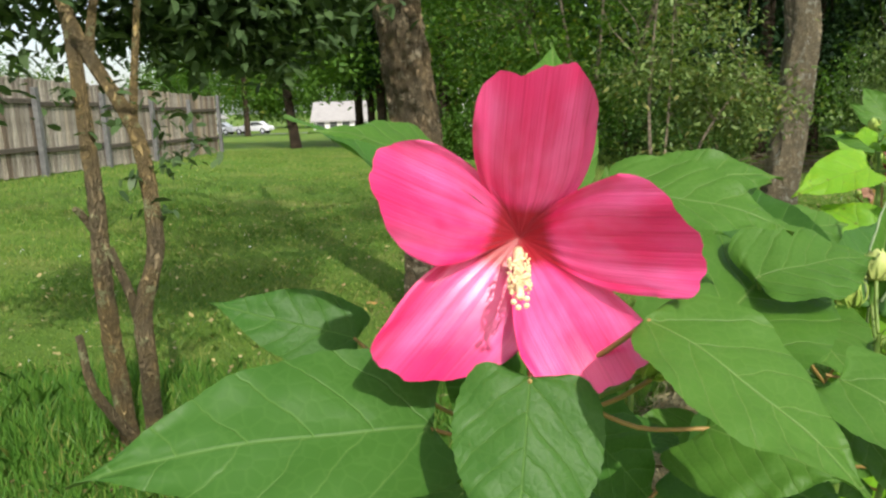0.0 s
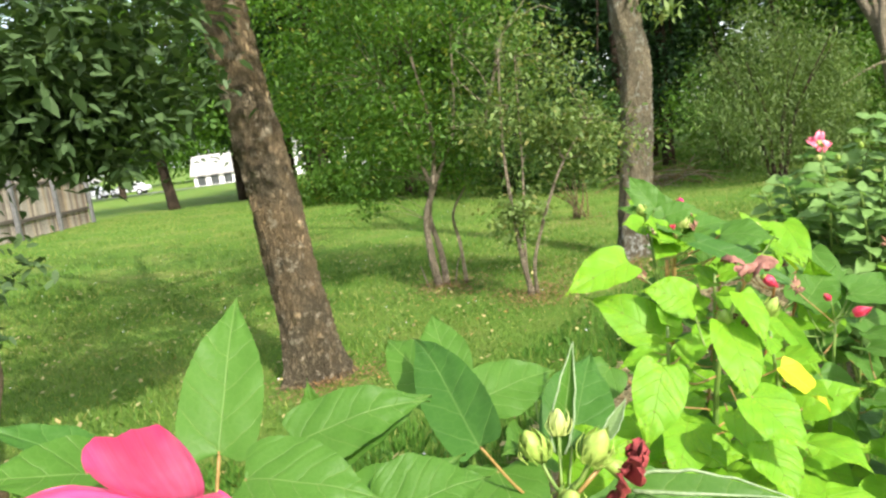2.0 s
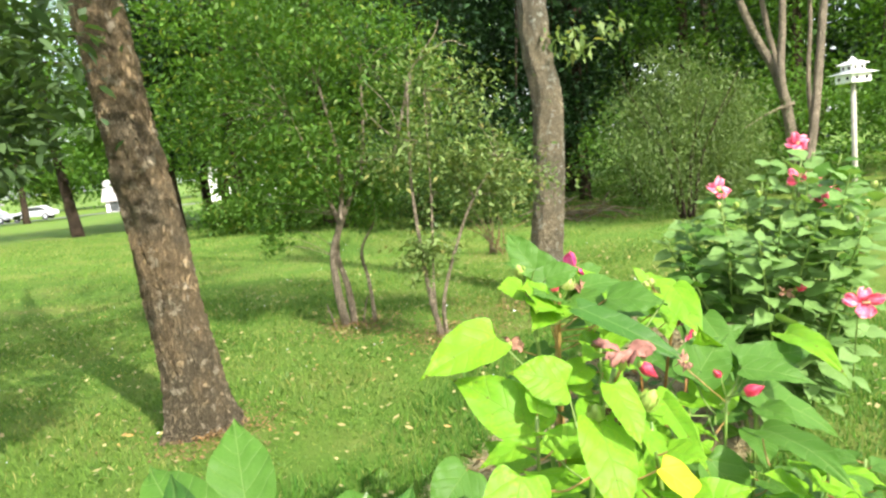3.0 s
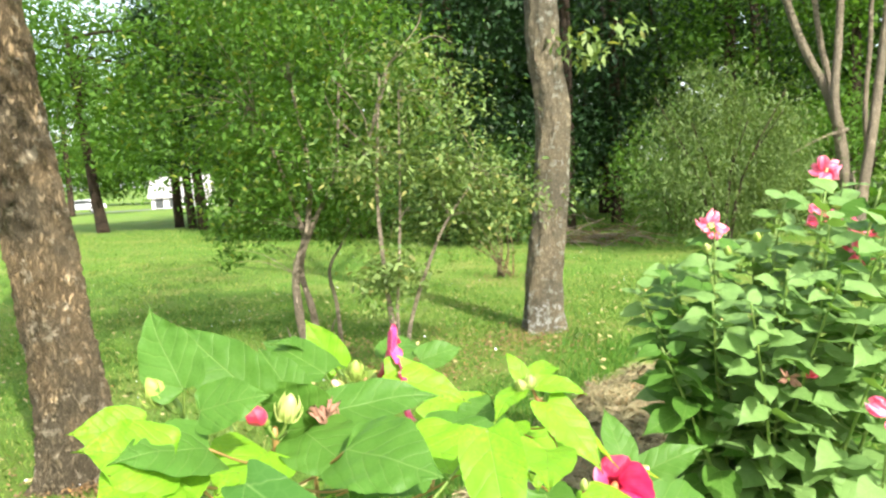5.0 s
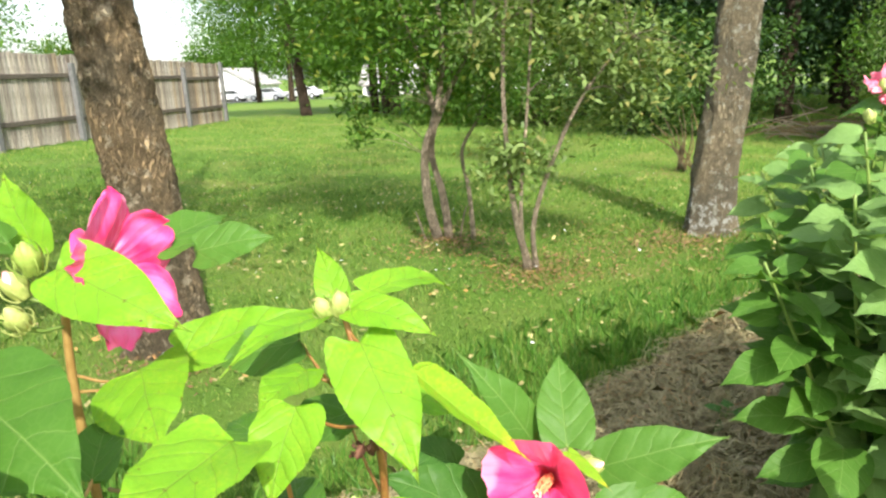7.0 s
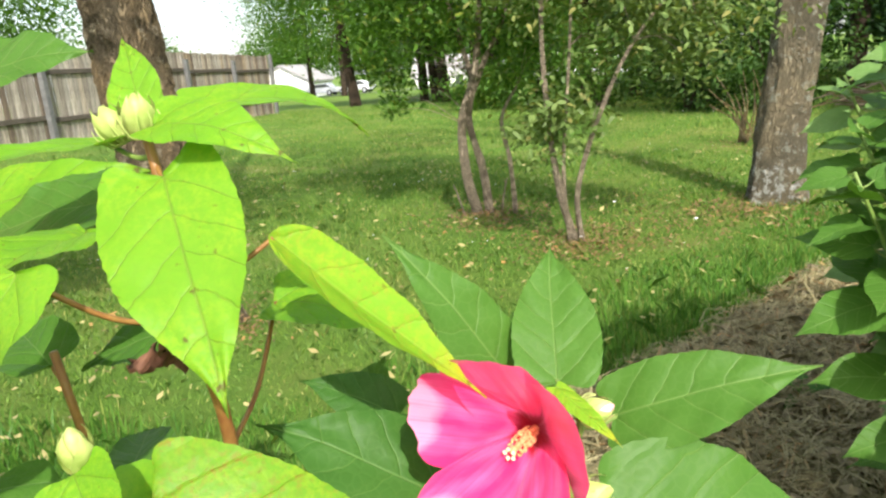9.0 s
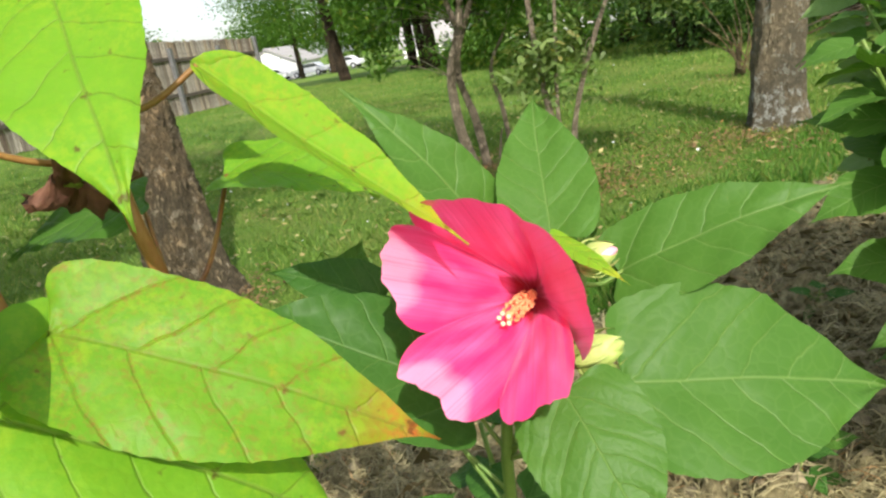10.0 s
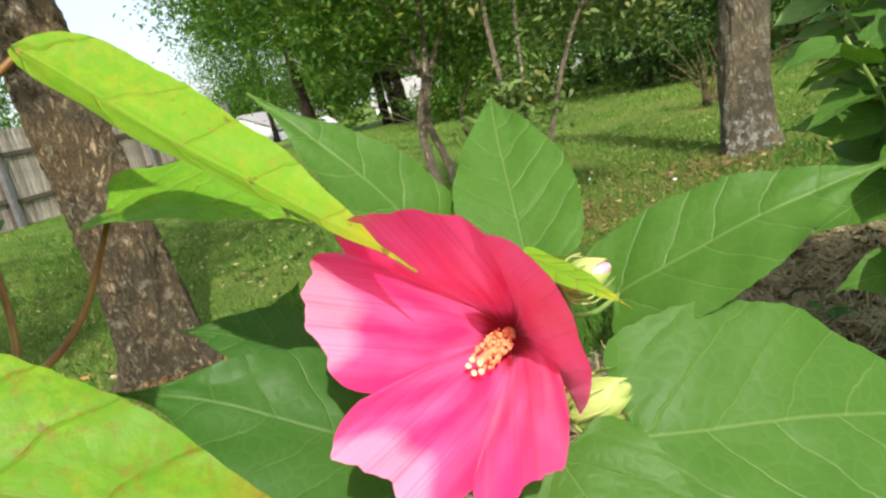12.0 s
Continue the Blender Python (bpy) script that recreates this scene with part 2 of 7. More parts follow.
def bark_material(name, dark, mid, warm, lichen=None, low=None):
    m, n, l = nodes_of(name)
    vec = mapn(n, l, (1.0, 1.0, 0.42))
    wob = n.new("ShaderNodeVectorMath")
    wob.operation = "ADD"
    l.new(vec, wob.inputs[0])
    l.new(mixn(n, l, 0.80, noisen(n, l, 9.0, 6.0, 0.7, vec, 1), (0, 0, 0)), wob.inputs[1])
    vo = n.new("ShaderNodeTexVoronoi")
    vo.feature = "DISTANCE_TO_EDGE"
    vo.inputs["Scale"].default_value = 33.0
    l.new(wob.outputs[0], vo.inputs["Vector"])
    crack = rampn(n, l, vo.outputs["Distance"], ((0.0, 0.0), (0.30, 1.0)))
    fine = noisen(n, l, 70.0, 6.0, 0.7, vec)
    big = noisen(n, l, 3.2, 4.0, 0.6)
    col = mixn(n, l, fine, dark, mid)
    col = mixn(n, l, rampn(n, l, big, ((0.42, 0.0), (0.60, 0.60))), col, warm)
    col = mixn(n, l, mathn(n, l, "MULTIPLY", mathn(n, l, "SUBTRACT", 1.0, crack), 0.62), col, dark)
    if lichen:
        lc = rampn(n, l, noisen(n, l, 11.0, 6.0, 0.72), ((0.56, 0.0), (0.63, 0.85)))
        col = mixn(n, l, lc, col, lichen)
    if low:
        sep = n.new("ShaderNodeSeparateXYZ")
        l.new(n.new("ShaderNodeTexCoord").outputs["Object"], sep.inputs[0])
        reach = rampn(n, l, sep.outputs[2], ((0.15, 0.22), (0.50, 0.0)))
        lc = rampn(n, l, mathn(n, l, "ADD", noisen(n, l, 13.0, 6.0, 0.75), mathn(n, l, "MULTIPLY", reach, 0.45)), ((0.60, 0.0), (0.68, 0.85)))
        col = mixn(n, l, lc, col, low)
    p = n["Principled BSDF"]
    l.new(col, p.inputs["Base Color"])
    p.inputs["Roughness"].default_value = 0.88
    p.inputs["Specular IOR Level"].default_value = 0.2
    h = mathn(n, l, "ADD", crack, mathn(n, l, "MULTIPLY", fine, 0.45))
    l.new(bumpn(n, l, h, 1.0, 0.03), p.inputs["Normal"])
    return m


BARK_A = bark_material("bark_brown", (0.068, 0.057, 0.038), (0.345, 0.280, 0.175), (0.470, 0.330, 0.175), (0.46, 0.40, 0.29))
BARK_B = bark_material("bark_grey", (0.100, 0.088, 0.060), (0.34, 0.295, 0.205), (0.46, 0.375, 0.235), (0.42, 0.43, 0.35), (0.58, 0.60, 0.56))
BARK_THIN = bark_material("bark_thin", (0.10, 0.078, 0.044), (0.37, 0.295, 0.175), (0.50, 0.35, 0.13), (0.36, 0.38, 0.20))
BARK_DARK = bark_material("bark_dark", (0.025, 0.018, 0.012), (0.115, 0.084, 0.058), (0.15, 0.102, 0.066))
BARK_PALE = bark_material("bark_pale", (0.18, 0.145, 0.105), (0.52, 0.44, 0.33), (0.58, 0.47, 0.34))


def foliage_material(name, dark, light, gold=None, thin=0.4):
    m, n, l = nodes_of(name)
    r = n.new("ShaderNodeNewGeometry").outputs["Random Per Island"]
    big = noisen(n, l, 1.3, 3.0, 0.6)
    col = mixn(n, l, mathn(n, l, "ADD", mathn(n, l, "MULTIPLY", r, 0.75), mathn(n, l, "MULTIPLY", big, 0.3), clamp=True), dark, light)
    if gold:
        col = mixn(n, l, rampn(n, l, r, ((0.90, 0.0), (0.97, 0.8))), col, gold)
    leafy_surface(n, l, col, 0.5, thin, None, (1.0, 1.0, 0.45), 0.35)
    return m


FOL_MID = foliage_material("foliage_mid", (0.055, 0.145, 0.022), (0.150, 0.290, 0.045), None, 0.45)
FOL_BRIGHT = foliage_material("foliage_bright", (0.040, 0.120, 0.016), (0.155, 0.295, 0.042), (0.30, 0.33, 0.06), 0.45)
FOL_WILLOW = foliage_material("foliage_willow", (0.070, 0.128, 0.036), (0.200, 0.280, 0.092), None, 0.4)
FOL_OLIVE = foliage_material("foliage_olive", (0.080, 0.150, 0.038), (0.260, 0.350, 0.110), (0.30, 0.27, 0.09))
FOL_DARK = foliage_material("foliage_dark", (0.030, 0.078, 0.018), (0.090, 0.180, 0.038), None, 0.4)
FOL_GREY = foliage_material("foliage_grey_green", (0.030, 0.066, 0.022), (0.130, 0.210, 0.082), None, 0.4)
# near-black evergreen colour, which also carries the deep shade inside the wood
FOL_CONIFER_AND_SHADE = foliage_material("foliage_conifer_and_shade", (0.013, 0.038, 0.015), (0.036, 0.085, 0.026), None, 0.2)
GRASS = foliage_material("grass_blades", (0.056, 0.150, 0.023), (0.240, 0.380, 0.068), (0.52, 0.47, 0.18), 0.38)
GRASS_LUSH = foliage_material("grass_lush", (0.040, 0.140, 0.020), (0.160, 0.340, 0.045), (0.34, 0.36, 0.10), 0.38)


def ground_material():
    m, n, l = nodes_of("lawn_ground")
    a = noisen(n, l, 42.0, 6.0, 0.75)
    b = noisen(n, l, 1.1, 4.0, 0.6)
    c = noisen(n, l, 0.22, 3.0, 0.55)
    col = mixn(n, l, a, (0.044, 0.104, 0.014), (0.185, 0.300, 0.042))
    col = mixn(n, l, rampn(n, l, b, ((0.44, 0.0), (0.66, 0.65))), col, (0.240, 0.245, 0.066))
    col = mixn(n, l, rampn(n, l, c, ((0.42, 0.0), (0.66, 0.4))), col, (0.080, 0.215, 0.028))
    p = n["Principled BSDF"]
    l.new(col, p.inputs["Base Color"])
    p.inputs["Roughness"].default_value = 0.9
    p.inputs["Specular IOR Level"].default_value = 0.15
    l.new(bumpn(n, l, a, 0.9, 0.03), p.inputs["Normal"])
    return m


LAWN = ground_material()
SOIL = plain_material("soil_mulch", (0.085, 0.072, 0.036), (0.36, 0.31, 0.165), 60, 0.95, 1.0, 0.02, (1, 1, 1), 8.0, 0.1)
CLOD = plain_material("clod", (0.095, 0.078, 0.044), (0.33, 0.275, 0.160), 30, 0.95, 1.0, 0.01)
FENCE_WOOD = None


def fence_material():
    m, n, l = nodes_of("weathered_fence")
    vec = mapn(n, l, (9.0, 9.0, 0.7))
    g = noisen(n, l, 6.0, 7.0, 0.7, vec)
    b = noisen(n, l, 1.6, 4.0, 0.6)
    info = n.new("ShaderNodeObjectInfo").outputs["Random"]
    col = mixn(n, l, rampn(n, l, g, ((0.34, 0.0), (0.60, 1.0))), (0.085, 0.076, 0.066), (0.46, 0.43, 0.39))
    tone = rampn(n, l, info, ((0.0, (0.42, 0.34, 0.27)), (0.3, (1.0, 0.98, 0.94)), (0.55, (0.62, 0.58, 0.52)), (0.75, (1.25, 1.2, 1.12)), (1.0, (0.85, 0.68, 0.48))))
    col = mixn(n, l, 1.0, col, tone, "MULTIPLY")
    col = mixn(n, l, rampn(n, l, b, ((0.5, 0.0), (0.68, 0.5))), col, (0.13, 0.115, 0.10))
    p = n["Principled BSDF"]
    l.new(col, p.inputs["Base Color"])
    p.inputs["Roughness"].default_value = 0.9
    l.new(bumpn(n, l, g, 0.6, 0.006), p.inputs["Normal"])
    return m


FENCE_WOOD = fence_material()
# dark brown rails, with their shadow lines put into the colour
RAIL_WOOD_SHADED = plain_material("rail_wood_shaded", (0.050, 0.042, 0.034), (0.12, 0.10, 0.08), 14, 0.9, 0.5, 0.004)
POST_WOOD = plain_material("post_wood", (0.085, 0.087, 0.088), (0.17, 0.172, 0.172), 14, 0.9, 0.5, 0.004)
POST_PALE = plain_material("post_pale", (0.30, 0.28, 0.23), (0.44, 0.41, 0.35), 14, 0.85, 0.3, 0.004)
WHITE_PAINT = plain_material("white_paint", (0.74, 0.74, 0.72), (0.82, 0.82, 0.80), 12, 0.5, 0.1)
ROOF_GREY = plain_material("roof_shingle", (0.30, 0.29, 0.28), (0.42, 0.40, 0.39), 14, 0.9, 0.6, 0.02)
DARK_GLASS = plain_material("window_glass", (0.05, 0.055, 0.06), (0.09, 0.095, 0.10), 3, 0.08, 0.0, 0.001, (1, 1, 1), 2.0, 0.6)
RUBBER = plain_material("tyre_rubber", (0.012, 0.012, 0.012), (0.03, 0.03, 0.03), 40, 0.8)
CAR_SILVER = plain_material("car_silver", (0.52, 0.54, 0.56), (0.58, 0.60, 0.62), 5, 0.25, 0.0)
CAR_WHITE = plain_material("car_white", (0.76, 0.77, 0.78), (0.80, 0.80, 0.80), 5, 0.25, 0.0)
ASPHALT = plain_material("asphalt", (0.16, 0.16, 0.155), (0.25, 0.245, 0.24), 20, 0.9)


# ---- mesh helpers ----
BASES = {}


def part(name, me, material, parent=None, label=""):
    """One mesh object, drawn in world metres, under a thing or a part."""
    if isinstance(me, bmesh.types.BMesh):
        bm = me
        me = bpy.data.meshes.new(name)
        bm.to_mesh(me)
        bm.free()
    if material is not None and not me.materials:
        me.materials.append(material)
    ob = new(name, me)
    if parent is not None:
        ob.parent = parent
        ob.matrix_parent_inverse = Matrix.Translation(-BASES.get(parent.name, Vector((0, 0, 0))))
    if label:
        ob["label"] = label
    return ob


def thing(name, at, label, category, group="", kind=""):
    e = new(name)
    e.empty_display_size = 0.05
    e.location = at
    BASES[e.name] = Vector(at)
    return tagged(e, label, category, group, kind)


def mesh_of(name, verts, faces, uvs=None, smooth=True):
    me = bpy.data.meshes.new(name)
    me.from_pydata([tuple(v) for v in verts], [], faces)
    if uvs is not None:
        lay = me.uv_layers.new(name="UVMap")
        idx = np.empty(len(me.loops), dtype=np.int32)
        me.loops.foreach_get("vertex_index", idx)
        lay.data.foreach_set("uv", np.asarray(uvs, dtype=np.float32)[idx].ravel())
    if smooth:
        me.polygons.foreach_set("use_smooth", [True] * len(me.polygons))
    me.update()
    return me


def soup(name, verts, sizes):
    """A mesh from a big vertex array whose faces use each vertex once, with sizes[i] corners a face."""
    verts = np.asarray(verts, dtype=np.float32).reshape(-1, 3)
    sizes = np.asarray(sizes, dtype=np.int32)
    me = bpy.data.meshes.new(name)
    me.vertices.add(len(verts))
    me.vertices.foreach_set("co", verts.ravel())
    me.loops.add(len(verts))
    me.loops.foreach_set("vertex_index", np.arange(len(verts), dtype=np.int32))
    me.polygons.add(len(sizes))
    me.polygons.foreach_set("loop_start", np.concatenate(([0], np.cumsum(sizes)[:-1])).astype(np.int32))
    me.update(calc_edges=True)
    return me


def smooth_path(pts, steps=6):
    pts = [Vector(p) for p in pts]
    if len(pts) < 3:
        return pts
    ext = [2 * pts[0] - pts[1]] + pts + [2 * pts[-1] - pts[-2]]
    out = []
    for i in range(1, len(ext) - 2):
        p0, p1, p2, p3 = ext[i - 1:i + 3]
        for k in range(steps):
            t = k / steps
            out.append(0.5 * (2 * p1 + (p2 - p0) * t + (2 * p0 - 5 * p1 + 4 * p2 - p3) * t * t + (3 * p1 - p0 - 3 * p2 + p3) * t ** 3))
    out.append(pts[-1])
    return out


def tube_data(pts, r0, r1, sides=7, rough=0.0, rng=random, flare=0.0):
    verts, faces = [], []
    n = len(pts)
    prev = None
    for i, p in enumerate(pts):
        d = (pts[min(i + 1, n - 1)] - pts[max(i - 1, 0)]).normalized()
        a = d.orthogonal().normalized() if prev is None else (prev - d * prev.dot(d)).normalized()
        prev = a
        b = d.cross(a)
        s = i / max(1, n - 1)
        r = r0 + (r1 - r0) * s
        if flare:
            r *= 1 + flare * max(0.0, 1 - s * n / 4.0) ** 2
        for k in range(sides):
            w = 2 * math.pi * k / sides
            q = r * (1 + rough * (rng.random() - 0.5) * 2)
            verts.append(p + (a * math.cos(w) + b * math.sin(w)) * q)
    for i in range(n - 1):
        for k in range(sides):
            k2 = (k + 1) % sides
            faces.append((i * sides + k, i * sides + k2, (i + 1) * sides + k2, (i + 1) * sides + k))
    faces.append(tuple(range(sides - 1, -1, -1)))
    faces.append(tuple((n - 1) * sides + k for k in range(sides)))
    return verts, faces


def tube(name, pts, r0, r1, material, parent, sides=7, rough=0.0, label="", steps=5, flare=0.0):
    v, f = tube_data(smooth_path(pts, steps), r0, r1, sides, rough, random, flare)
    return part(name, mesh_of(name, v, f), material, parent, label)


def box_bm(size, at=(0, 0, 0), bevel=0.0, rot=None):
    bm = bmesh.new()
    bmesh.ops.create_cube(bm, size=1.0)
    m = Matrix.Translation(at) @ (rot.to_4x4() if rot else Matrix.Identity(4)) @ Matrix.Diagonal((*size, 1))
    bmesh.ops.transform(bm, matrix=m, verts=bm.verts)
    if bevel:
        bmesh.ops.bevel(bm, geom=bm.edges[:], offset=bevel, segments=1, affect="EDGES")
    return bm


# ---- ground ----
def ground_height(x, y):
    far = -0.022 * min(60.0, max(0.0, y - 30.0))
    far += 0.40 * min(1.0, max(0.0, (-x - 2.5) / 4.5)) * min(1.0, max(0.0, (28.0 - y) / 20.0))
    return far + 0.06 * math.exp(-((x - 1.3) ** 2 + (y - 6.4) ** 2) / 9.0) + 0.015 * math.sin(x * 1.3 + 0.4) * math.sin(y * 0.9)


def axis_steps(lo, hi, mid, n):
    k = np.linspace(-1, 1, n)
    s = np.sinh(k * 5.2) / math.sinh(5.2)
    return np.where(s < 0, mid + s * (mid - lo), mid + s * (hi - mid))


gx, gy = axis_steps(-400, 400, 1.5, 110), axis_steps(-400, 900, 5.0, 110)
gv = [(x, y, ground_height(x, y)) for y in gy for x in gx]
gf = [(j * 110 + i, j * 110 + i + 1, (j + 1) * 110 + i + 1, (j + 1) * 110 + i) for j in range(109) for i in range(109)]
tagged(part("ground", mesh_of("ground", gv, gf), LAWN), "mown lawn with thin dry patches under trees", "lawn", kind="structure")

# planting bed: a long lumpy strip of bare soil beside the lawn
BED_A, BED_DIR = Vector((1.31, 3.41, 0)), Vector((0.656, 0.755, 0)).normalized()
BED_SIDE = Vector((BED_DIR.y, -BED_DIR.x, 0))


def bed_point(u, v):
    edge = 0.10 * noise.noise((u * 1.7, 3.1, 0.5)) + 0.05 * noise.noise((u * 6.0, 1.1, 0.5))
    narrow = min(1.0, max(0.0, (u + 4.2) / 0.9)) ** 0.5 * min(1.0, max(0.0, (3.2 - u) / 0.9)) ** 0.5
    p = BED_A + BED_DIR * u + BED_SIDE * (0.65 + ((v - 0.5) * 1.30 + edge * (1 if v < 0.5 else -1)) * narrow)
    lift = 0.10 * math.sin(math.pi * min(1.0, max(0.0, v))) ** 0.6
    lump = 0.10 * noise.fractal((p.x * 5, p.y * 5, 0), 0.75, 2.1, 6)
    hole = noise.noise((p.x * 9.0, p.y * 9.0, 4.2))
    lump += 0.10 * (noise.turbulence((p.x * 8, p.y * 8, 1.7), 4, True) - 0.45) - 0.16 * max(0.0, hole - 0.15)
    z = ground_height(p.x, p.y) - 0.015 + lift * (1 + 0.3 * noise.noise((u * 1.2, v * 3, 0))) + lump * math.sin(math.pi * v) ** 0.5
    return Vector((p.x, p.y, z))


bu, bv = 480, 100
bverts = [bed_point(-4.2 + 7.4 * i / (bu - 1), j / (bv - 1)) for i in range(bu) for j in range(bv)]
bfaces = [(i * bv + j, (i + 1) * bv + j, (i + 1) * bv + j + 1, i * bv + j + 1) for i in range(bu - 1) for j in range(bv - 1)]
tagged(part("soil_bed", mesh_of("soil_bed", bverts, bfaces), SOIL), "raised bed of bare brown soil and mulch along the lawn", "garden bed", kind="structure")

# ---- hibiscus parts ----
def leaf_outline(s):
    """Half width, 0 to 1, of a broad blade with a round base and a drawn-out tip, at s from base to tip."""
    if s < 0.30:
        return math.sin(math.pi / 2 * (s / 0.30) ** 0.5)
    t = (s - 0.30) / 0.70
    return (1 - t ** 1.8) * (1 - 0.9 * t ** 3)


def leaf_mesh(base, tip, width, face, arch=0.06, fold=0.14, wave=0.05, cup=0.0, nu=22, nv=8, seed=0, heart=0.12):
    rng = random.Random(seed)
    base, tip, face = Vector(base), Vector(tip), Vector(face)
    along = tip - base
    length = along.length
    along.normalize()
    up = (face - along * face.dot(along)).normalized()
    side = along.cross(up)
    verts, uvs, faces = [], [], []
    ph, ph2, ph3 = rng.random() * 9, rng.random() * 9, rng.random() * 9
    lop = rng.uniform(-0.06, 0.06)
    bend = rng.uniform(-0.05, 0.05)
    for i in range(nu + 1):
        s = (i / nu) ** 1.15
        w = leaf_outline(s) * width * 0.5
        lobe = heart * (s / 0.09) * math.exp(1 - s / 0.09)
        for j in range(nv + 1):
            v = j / nv * 2 - 1
            tooth = 1.0
            if abs(v) == 1 and 1 < i < nu:
                tooth = 1.0 + (0.012 if i % 2 else -0.010) * (0.4 + 1.0 * rng.random())
            off = v * w * tooth * (1 + lop * (1 if v > 0 else -1))
            x = s - lobe * abs(v) ** 1.4
            z = arch * length * 4 * s * (1 - s) + fold * abs(off) - cup * off * off / max(width, 1e-4)
            z += wave * width * math.sin(s * 9 + ph + (1.5 if v > 0 else 0)) * abs(v) ** 2 * (1 - s * 0.5)
            z += 0.016 * width * math.sin(s * 27 + ph2 + v * 5) * abs(v) + 0.012 * width * math.sin(s * 13 - abs(v) * 7 + ph3)
            z -= 0.05 * length * max(0.0, s - 0.75) ** 2 * 8
            verts.append(base + along * (x * length) + side * (off + bend * length * s * s * (1 - s) * 3) + up * z)
            uvs.append((x, 0.5 + off / length))
    for i in range(nu):
        for j in range(nv):
            a = i * (nv + 1) + j
            faces.append((a, a + 1, a + nv + 2, a + nv + 1))
    return mesh_of("leaf", verts, faces, uvs)


LEAF_COUNT = [0]


def leaf(plant, base, tip, width, face=(0.3, -0.5, 0.8), mat=LEAF_GREEN, stalk=None, stalk_mat=None, arch=0.05, fold=0.14, wave=0.05, cup=0.0, label="", fine=True, heart=0.12):
    LEAF_COUNT[0] += 1
    q = (40, 10) if fine else (14, 4)
    me = leaf_mesh(base, tip, width, face, arch, fold, wave, cup, q[0], q[1], LEAF_COUNT[0], heart)
    ob = part("leaf", me, mat, plant, label)
    if stalk is not None:
        b, a = Vector(base), Vector(stalk)
        mid = (a + b) / 2 + Vector((0, 0, -0.12 * (b - a).length))
        tube("petiole", [a, mid, b + (Vector(tip) - b) * 0.02], 0.0020, 0.0016, stalk_mat or STEM_GREEN, ob, 6)
    return ob


def rolled_leaf(plant, base, tip, width, face, mat, stalk, label="", fold=0.8):
    """A young leaf folded along its midrib, with both margins rolled into silvery hems."""
    ob = leaf(plant, base, tip, width, face, mat, stalk, STEM_GREEN, 0.02, fold, 0.03, 0, label, True, 0.0)
    b, along, up = Vector(base), Vector(tip) - Vector(base), Vector(face)
    length = along.length
    along.normalize()
    up = (up - along * up.dot(along)).normalized()
    side = along.cross(up)
    for sign in (-1, 1):
        pts = []
        for i in range(12):
            q = 0.03 + 0.93 * i / 11
            off = leaf_outline(q) * width * 0.5 * (1 + 0.07 * math.sin(i * 2.1 + sign))
            pts.append(b + along * (q * length) + side * (sign * off) + up * (0.08 * length * q * (1 - q) + fold * off - 0.4 * length * max(0.0, q - 0.75) ** 2))
        tube("rolled_margin", pts, width * 0.075, width * 0.03, SILVER_EDGE, ob, 7, 0.12)
    return ob


def petal_mesh(centre, axis, spoke, length, width, open_deg, curl=0.25, wave=0.06, seed=0, twist=0.0, nu=18, nv=22):
    """A petal that leaves the throat at centre, opens away from axis towards spoke and bends outward."""
    rng = random.Random(seed)
    axis = Vector(axis).normalized()
    spoke = Vector(spoke)
    spoke = (spoke - axis * spoke.dot(axis)).normalized()
    side = axis.cross(spoke)
    verts, uvs, faces = [], [], []
    ph, ph2 = rng.random() * 9, rng.random() * 9
    pos, ang = Vector(centre), radians(open_deg) * 0.72
    spine = []
    for i in range(nu + 1):
        s = i / nu
        a = ang + (radians(open_deg) * 0.46 + curl * s) * s
        d = axis * math.cos(a) + spoke * math.sin(a)
        spine.append((pos.copy(), d, axis * math.sin(a) - spoke * math.cos(a)))
        pos = pos + d * (length / nu)
    for i, (p, d, nrm) in enumerate(spine):
        s = i / nu
        w = width * 0.5 * (0.13 + 0.90 * math.sin(math.pi * 0.5 * min(1.0, s / 0.68)) ** 1.45) * (1.0 if s < 0.60 else max(0.0, 1 - ((s - 0.60) / 0.418) ** 3.0) ** 0.5)
        for j in range(nv + 1):
            v = j / nv * 2 - 1
            edge = 0.0
            if s > 0.4:
                edge = (s - 0.4) * (math.sin(v * 7 + ph) * 0.5 + math.sin(v * 15 + ph2) * 0.32) * wave * length
            z = wave * width * 0.9 * s * math.sin(v * 4 + ph2 + s * 5) + wave * width * 0.5 * s * s * math.sin(s * 17 + v * 11 + ph)
            z += 0.017 * width * math.sin(v * 21 + ph + math.sin(v * 5)) * min(1, s * 3) * (1 - s * 0.5)
            z += twist * v * width * s * 0.4 + 0.10 * width * v * v * (0.6 - s)
            verts.append(p + side * (v * w) + d * edge - d * (0.09 * length * v * v * s) + nrm * z)
            uvs.append((s, 0.5 + v * 0.5))
    for i in range(nu):
        for j in range(nv):
            a = i * (nv + 1) + j
            faces.append((a, a + 1, a + nv + 2, a + nv + 1))
    return mesh_of("petal", verts, faces, uvs)


def ball(bm, at, r, seg=6, rings=4, squash=(1, 1, 1)):
    m = Matrix.Translation(at) @ Matrix.Diagonal((r * squash[0], r * squash[1], r * squash[2], 1))
    bmesh.ops.create_uvsphere(bm, u_segments=seg, v_segments=rings, radius=1.0, matrix=m)


